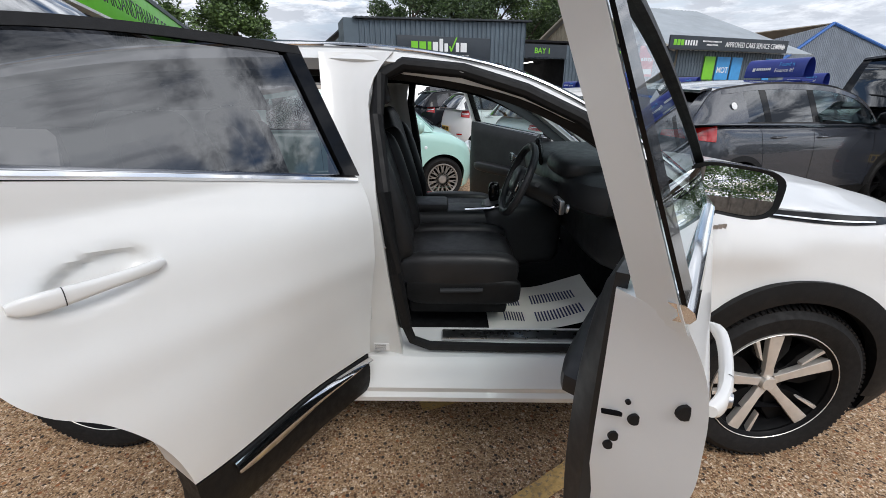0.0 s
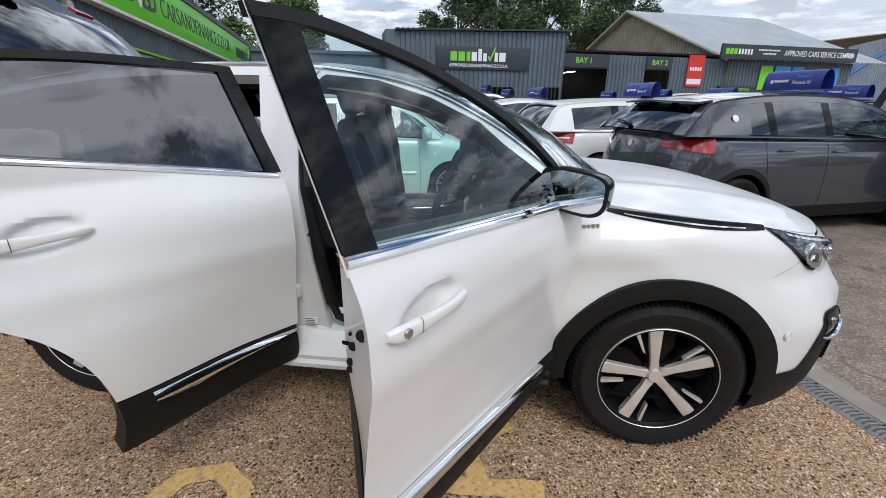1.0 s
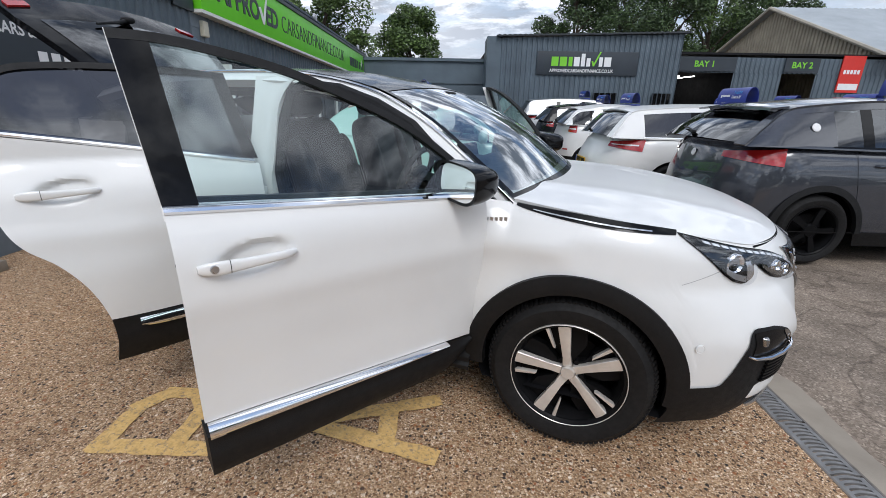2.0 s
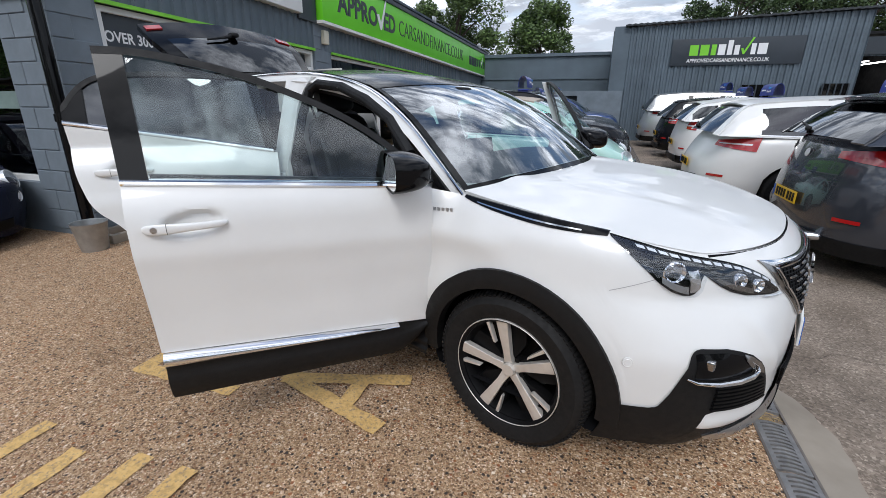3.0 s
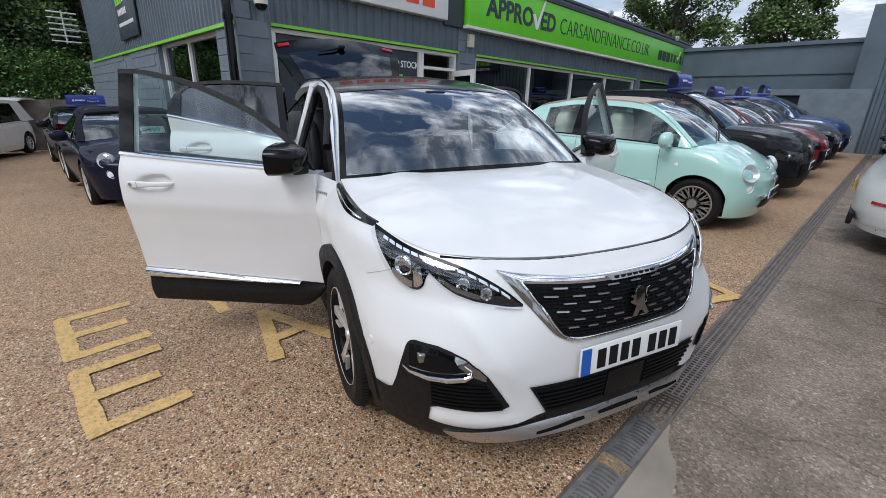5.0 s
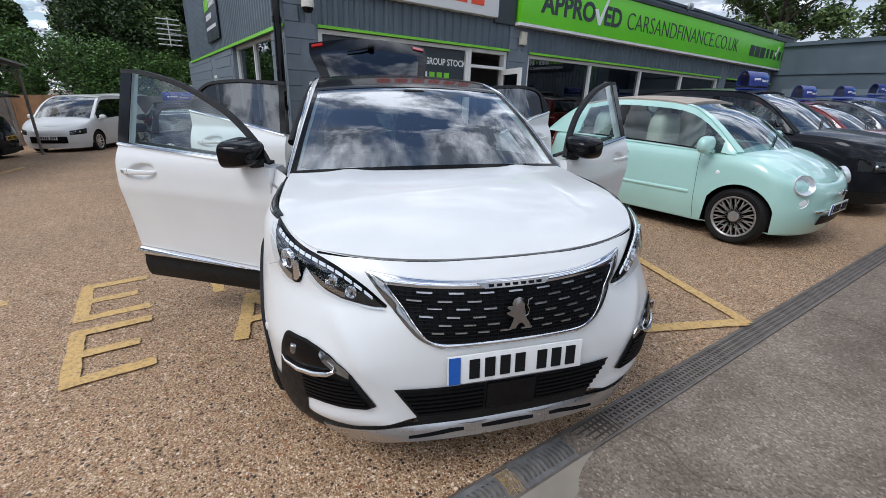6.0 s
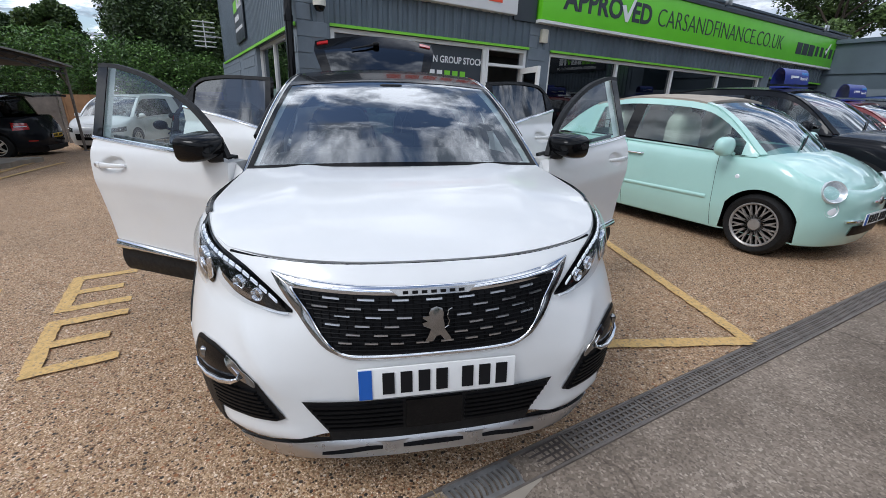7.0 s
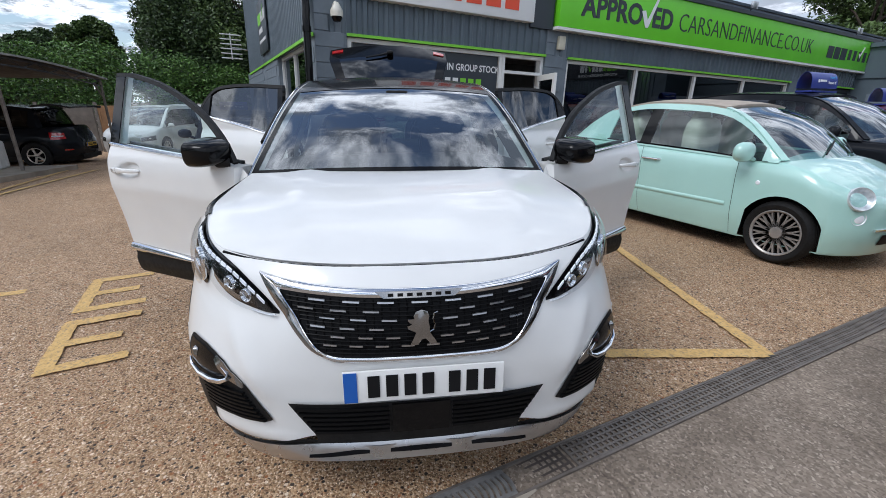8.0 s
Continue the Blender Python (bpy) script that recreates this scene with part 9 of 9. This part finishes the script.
    sheet(bm, lambda u, v: tuple(Vector(h_over(0.36 + 0.6 * u, (2 * v - 1) * 0.96)) + Vector((0, 0, -0.05))), 10, 8)
    part("headlining", bm, plain("black_headlining", (0.014, 0.014, 0.015), 0.9, 0, 0.15, 8), car)
    bm = B()
    puff(bm, (-0.60, 0, 0.965), (0.27, 0.75, 0.10), 4)
    puff(bm, (-0.58, 0, 0.77), (0.15, 0.72, 0.15), 4)
    dash = part("dashboard", bm, M_TRIM, car, m=Matrix.Translation((0.08, 0, 0.075)))
    bm = B()
    puff(bm, (-0.76, -0.36, 1.055), (0.13, 0.21, 0.055), 3)
    part("instrument_hood", bm, M_TRIM, dash)
    bm = B()
    box(bm, (0, 0, 0), (0.02, 0.21, 0.14), 0.008, pose(-0.86, 0.03, 1.07, 0, -14, -14))
    sc = part("screen_tablet", bm, M_BLACKG, dash)
    bm = B()
    box(bm, (-0.0115, 0, 0), (0.002, 0.195, 0.125), 0, pose(-0.86, 0.03, 1.07, 0, -14, -14))
    part("screen_glass", bm, plain("grey_green_screen", (0.10, 0.13, 0.12), 0.12, 0, 0.05, 3), sc)
    for y in (-0.66, -0.09, 0.66):
        bm = B()
        box(bm, (-0.915, y, 0.94), (0.02, 0.10, 0.055), 0.006)
        vt = part("air_vent", bm, M_SATIN, dash)
        bm = B()
        for k in range(4):
            box(bm, (-0.928, y, 0.921 + 0.0125 * k), (0.006, 0.085, 0.006))
        part("vent_slat", bm, M_INK, vt)
    # steering wheel
    sw = pose(-0.985, -0.365, 0.975, 0, -68, 0)
    bm = B()
    n = 40
    R = []
    for k in range(n):
        a = 2 * math.pi * k / n
        r = 0.168 * (1 - 0.07 * max(0, abs(math.cos(a)) - 0.75) / 0.25)
        c = Vector((r * math.cos(a), r * 1.04 * math.sin(a), 0))
        o = Vector((math.cos(a), math.sin(a), 0))
        R.append([bm.verts.new(sw @ (c + 0.017 * (o * math.cos(b) + Vector((0, 0, 1)) * math.sin(b)))) for b in [2 * math.pi * j / 10 for j in range(10)]])
    for k in range(n):
        for j in range(10):
            bm.faces.new((R[k][j], R[(k + 1) % n][j], R[(k + 1) % n][(j + 1) % 10], R[k][(j + 1) % 10]))
    wh = part("steering_wheel", bm, M_TRIM, car, m=Matrix.Translation((0.03, 0, 0.085)))
    bm = B()
    puff(bm, (0, 0, -0.01), (0.06, 0.075, 0.03), 4, sw)
    for s in (1, -1):
        box(bm, (0, s * 0.11, -0.006), (0.035, 0.09, 0.014), 0.004, sw)
    box(bm, (-0.11, 0, -0.006), (0.09, 0.03, 0.014), 0.004, sw)
    part("wheel_hub", bm, M_TRIM, wh)
    bm = B()
    for s in (1, -1):
        box(bm, (-0.02, s * 0.085, 0.004), (0.045, 0.012, 0.01), 0.003, sw)
    part("wheel_inlay", bm, M_CHROME, wh)
    bm = B()
    tube(bm, [(-0.98, -0.365, 0.97), (-0.80, -0.365, 0.90)], [0.05, 0.06], 14)
    part("steering_column", bm, M_TRIM, wh)
    # console
    bm = B()
    puff(bm, (-1.22, 0, 0.62), (0.42, 0.125, 0.17), 6)
    puff(bm, (-0.88, 0, 0.66), (0.22, 0.14, 0.17), 5)
    cn = part("centre_console", bm, M_TRIM, car, m=Matrix.Translation((0, 0, 0.05)))
    bm = B()
    box(bm, (-1.42, 0, 0.80), (0.30, 0.20, 0.05), 0.02)
    part("armrest_lid", bm, M_FABRIC, cn)
    bm = B()
    tube(bm, [(-1.18, -0.11, 0.80), (-1.05, -0.12, 0.81), (-0.95, -0.11, 0.84), (-0.88, -0.08, 0.88)], 0.010, 8)
    part("chrome_rail", bm, M_CHROME, cn)
    bm = B()
    puff(bm, (-1.02, 0.0, 0.87), (0.030, 0.028, 0.055), 3)
    part("gear_selector", bm, M_BLACKG, cn)
    def seat(y, x=0.0, name="front_seat"):
        bm = B()
        puff(bm, (-1.23 + x, y, 0.615), (0.27, 0.245, 0.085), 4.5, pose(0, 0, 0))
        st = part(name, bm, M_FABRIC, car, m=Matrix.Translation((0, 0, 0.065)))
        for s in (1, -1):
            bm = B()
            puff(bm, (-1.22 + x, y + s * 0.215, 0.64), (0.26, 0.055, 0.085), 3.5)
            part("cushion_bolster", bm, M_FABRIC, st)
        back = pose(-1.50 + x, y, 0.66, 0, -16, 0)
        bm = B()
        puff(bm, (0, 0, 0.31), (0.085, 0.225, 0.33), 5, back)
        part("backrest", bm, M_FABRIC, st)
        for s in (1, -1):
            bm = B()
            puff(bm, (0.045, s * 0.205, 0.27), (0.075, 0.05, 0.26), 3.5, back)
            part("side_bolster", bm, M_FABRIC, st)
        bm = B()
        puff(bm, (0.02, 0, 0.745), (0.055, 0.135, 0.095), 4, back)
        part("headrest", bm, M_FABRIC, st)
        bm = B()
        for s in (1, -1):
            tube(bm, [back @ Vector((0, s * 0.06, 0.6)), back @ Vector((0.01, s * 0.06, 0.7))], 0.006, 6)
        part("headrest_bar", bm, M_CHROME, st)
        bm = B()
        puff(bm, (-1.20 + x, y - 0.235, 0.555), (0.25, 0.035, 0.06), 5)
        box(bm, (-1.22 + x, y, 0.47), (0.44, 0.40, 0.10), 0.02)
        part("seat_base", bm, M_PLAST, st)
        bm = B()
        tube(bm, [(-1.30 + x, y - 0.275, 0.57), (-1.12 + x, y - 0.28, 0.575)], 0.010, 8)
        part("seat_lever", bm, M_TRIM, st)
        bm = B()
        box(bm, (-1.40 + x, y + 0.26, 0.70), (0.035, 0.02, 0.03), 0.005)
        part("belt_buckle", bm, M_REDP, st)
    seat(-0.37)
    seat(0.37)
    seat(-0.37, -0.92, "rear_seat")
    seat(0.37, -0.92, "rear_seat")
    # paper mat with shoe prints
    def matp(u, v):
        x = -1.08 + 0.52 * u
        return Vector((x, -0.62 + 0.44 * v, 0.432 + 0.16 * max(0, u - 0.35) ** 1.6 + 0.006 * math.sin(9 * u) * math.sin(7 * v)))
    bm = B()
    sheet(bm, matp, 16, 10, thick=0.002)
    pm = part("paper_mat", bm, plain("white_paper", (0.74, 0.72, 0.67), 0.8, 0, 0.05, 9), car, "white paper floor mat with printed shoe soles")
    for v0 in (0.26, 0.62):
        for a, b, n in ((0.15, 0.34, 8), (0.44, 0.86, 15)):
            bm = B()
            for k in range(n):
                u0 = a + (b - a) * k / n
                sheet(bm, lambda u, v: matp(u, v) + Vector((0, 0, 0.002)), 1, 3, u0, u0 + (b - a) / n * 0.5, v0 - 0.10, v0 + 0.10)
            part("shoe_print", bm, plain("dark_blue_print", (0.02, 0.025, 0.09), 0.6), pm)
    # inner pillar trims
    for sg in (1, -1):
        bm = B()
        sheet(bm, lambda u, v: (h_edge(u)[0] - 0.03 - 0.05 * v, sg * (h_edge(u)[1] - 0.005 - 0.05 * v), h_edge(u)[2] - 0.045 - 0.03 * v), 20, 3, 0.0, 0.5, thick=0.015, inward=Vector((0, -sg, 0)))
        part("pillar_trim", bm, M_TRIM, car)
    # stalks and starter button by the wheel
    for dy in (0.13, -0.13):
        bm = B()
        tube(bm, [(-0.90, -0.365 + dy * 0.4, 0.955), (-0.93, -0.365 + dy * 1.35, 0.985)], [0.008, 0.011], 8)
        part("column_stalk", bm, M_TRIM, wh)
    bm = B()
    lathe(bm, [(0.0, 0.006), (0.016, 0.006), (0.019, 0.003), (0.021, -0.004)], 20, pose(-0.855, -0.56, 0.90, 0, -80, 0))
    part("start_button", bm, M_SATIN, dash)
    # ---- doors
    build_door(car, True, -1, 59.8)
    build_door(car, False, -1, 58.0)
    build_door(car, True, 1, 57.0)
    build_door(car, False, 1, 57.0)
    return car


build_hero()
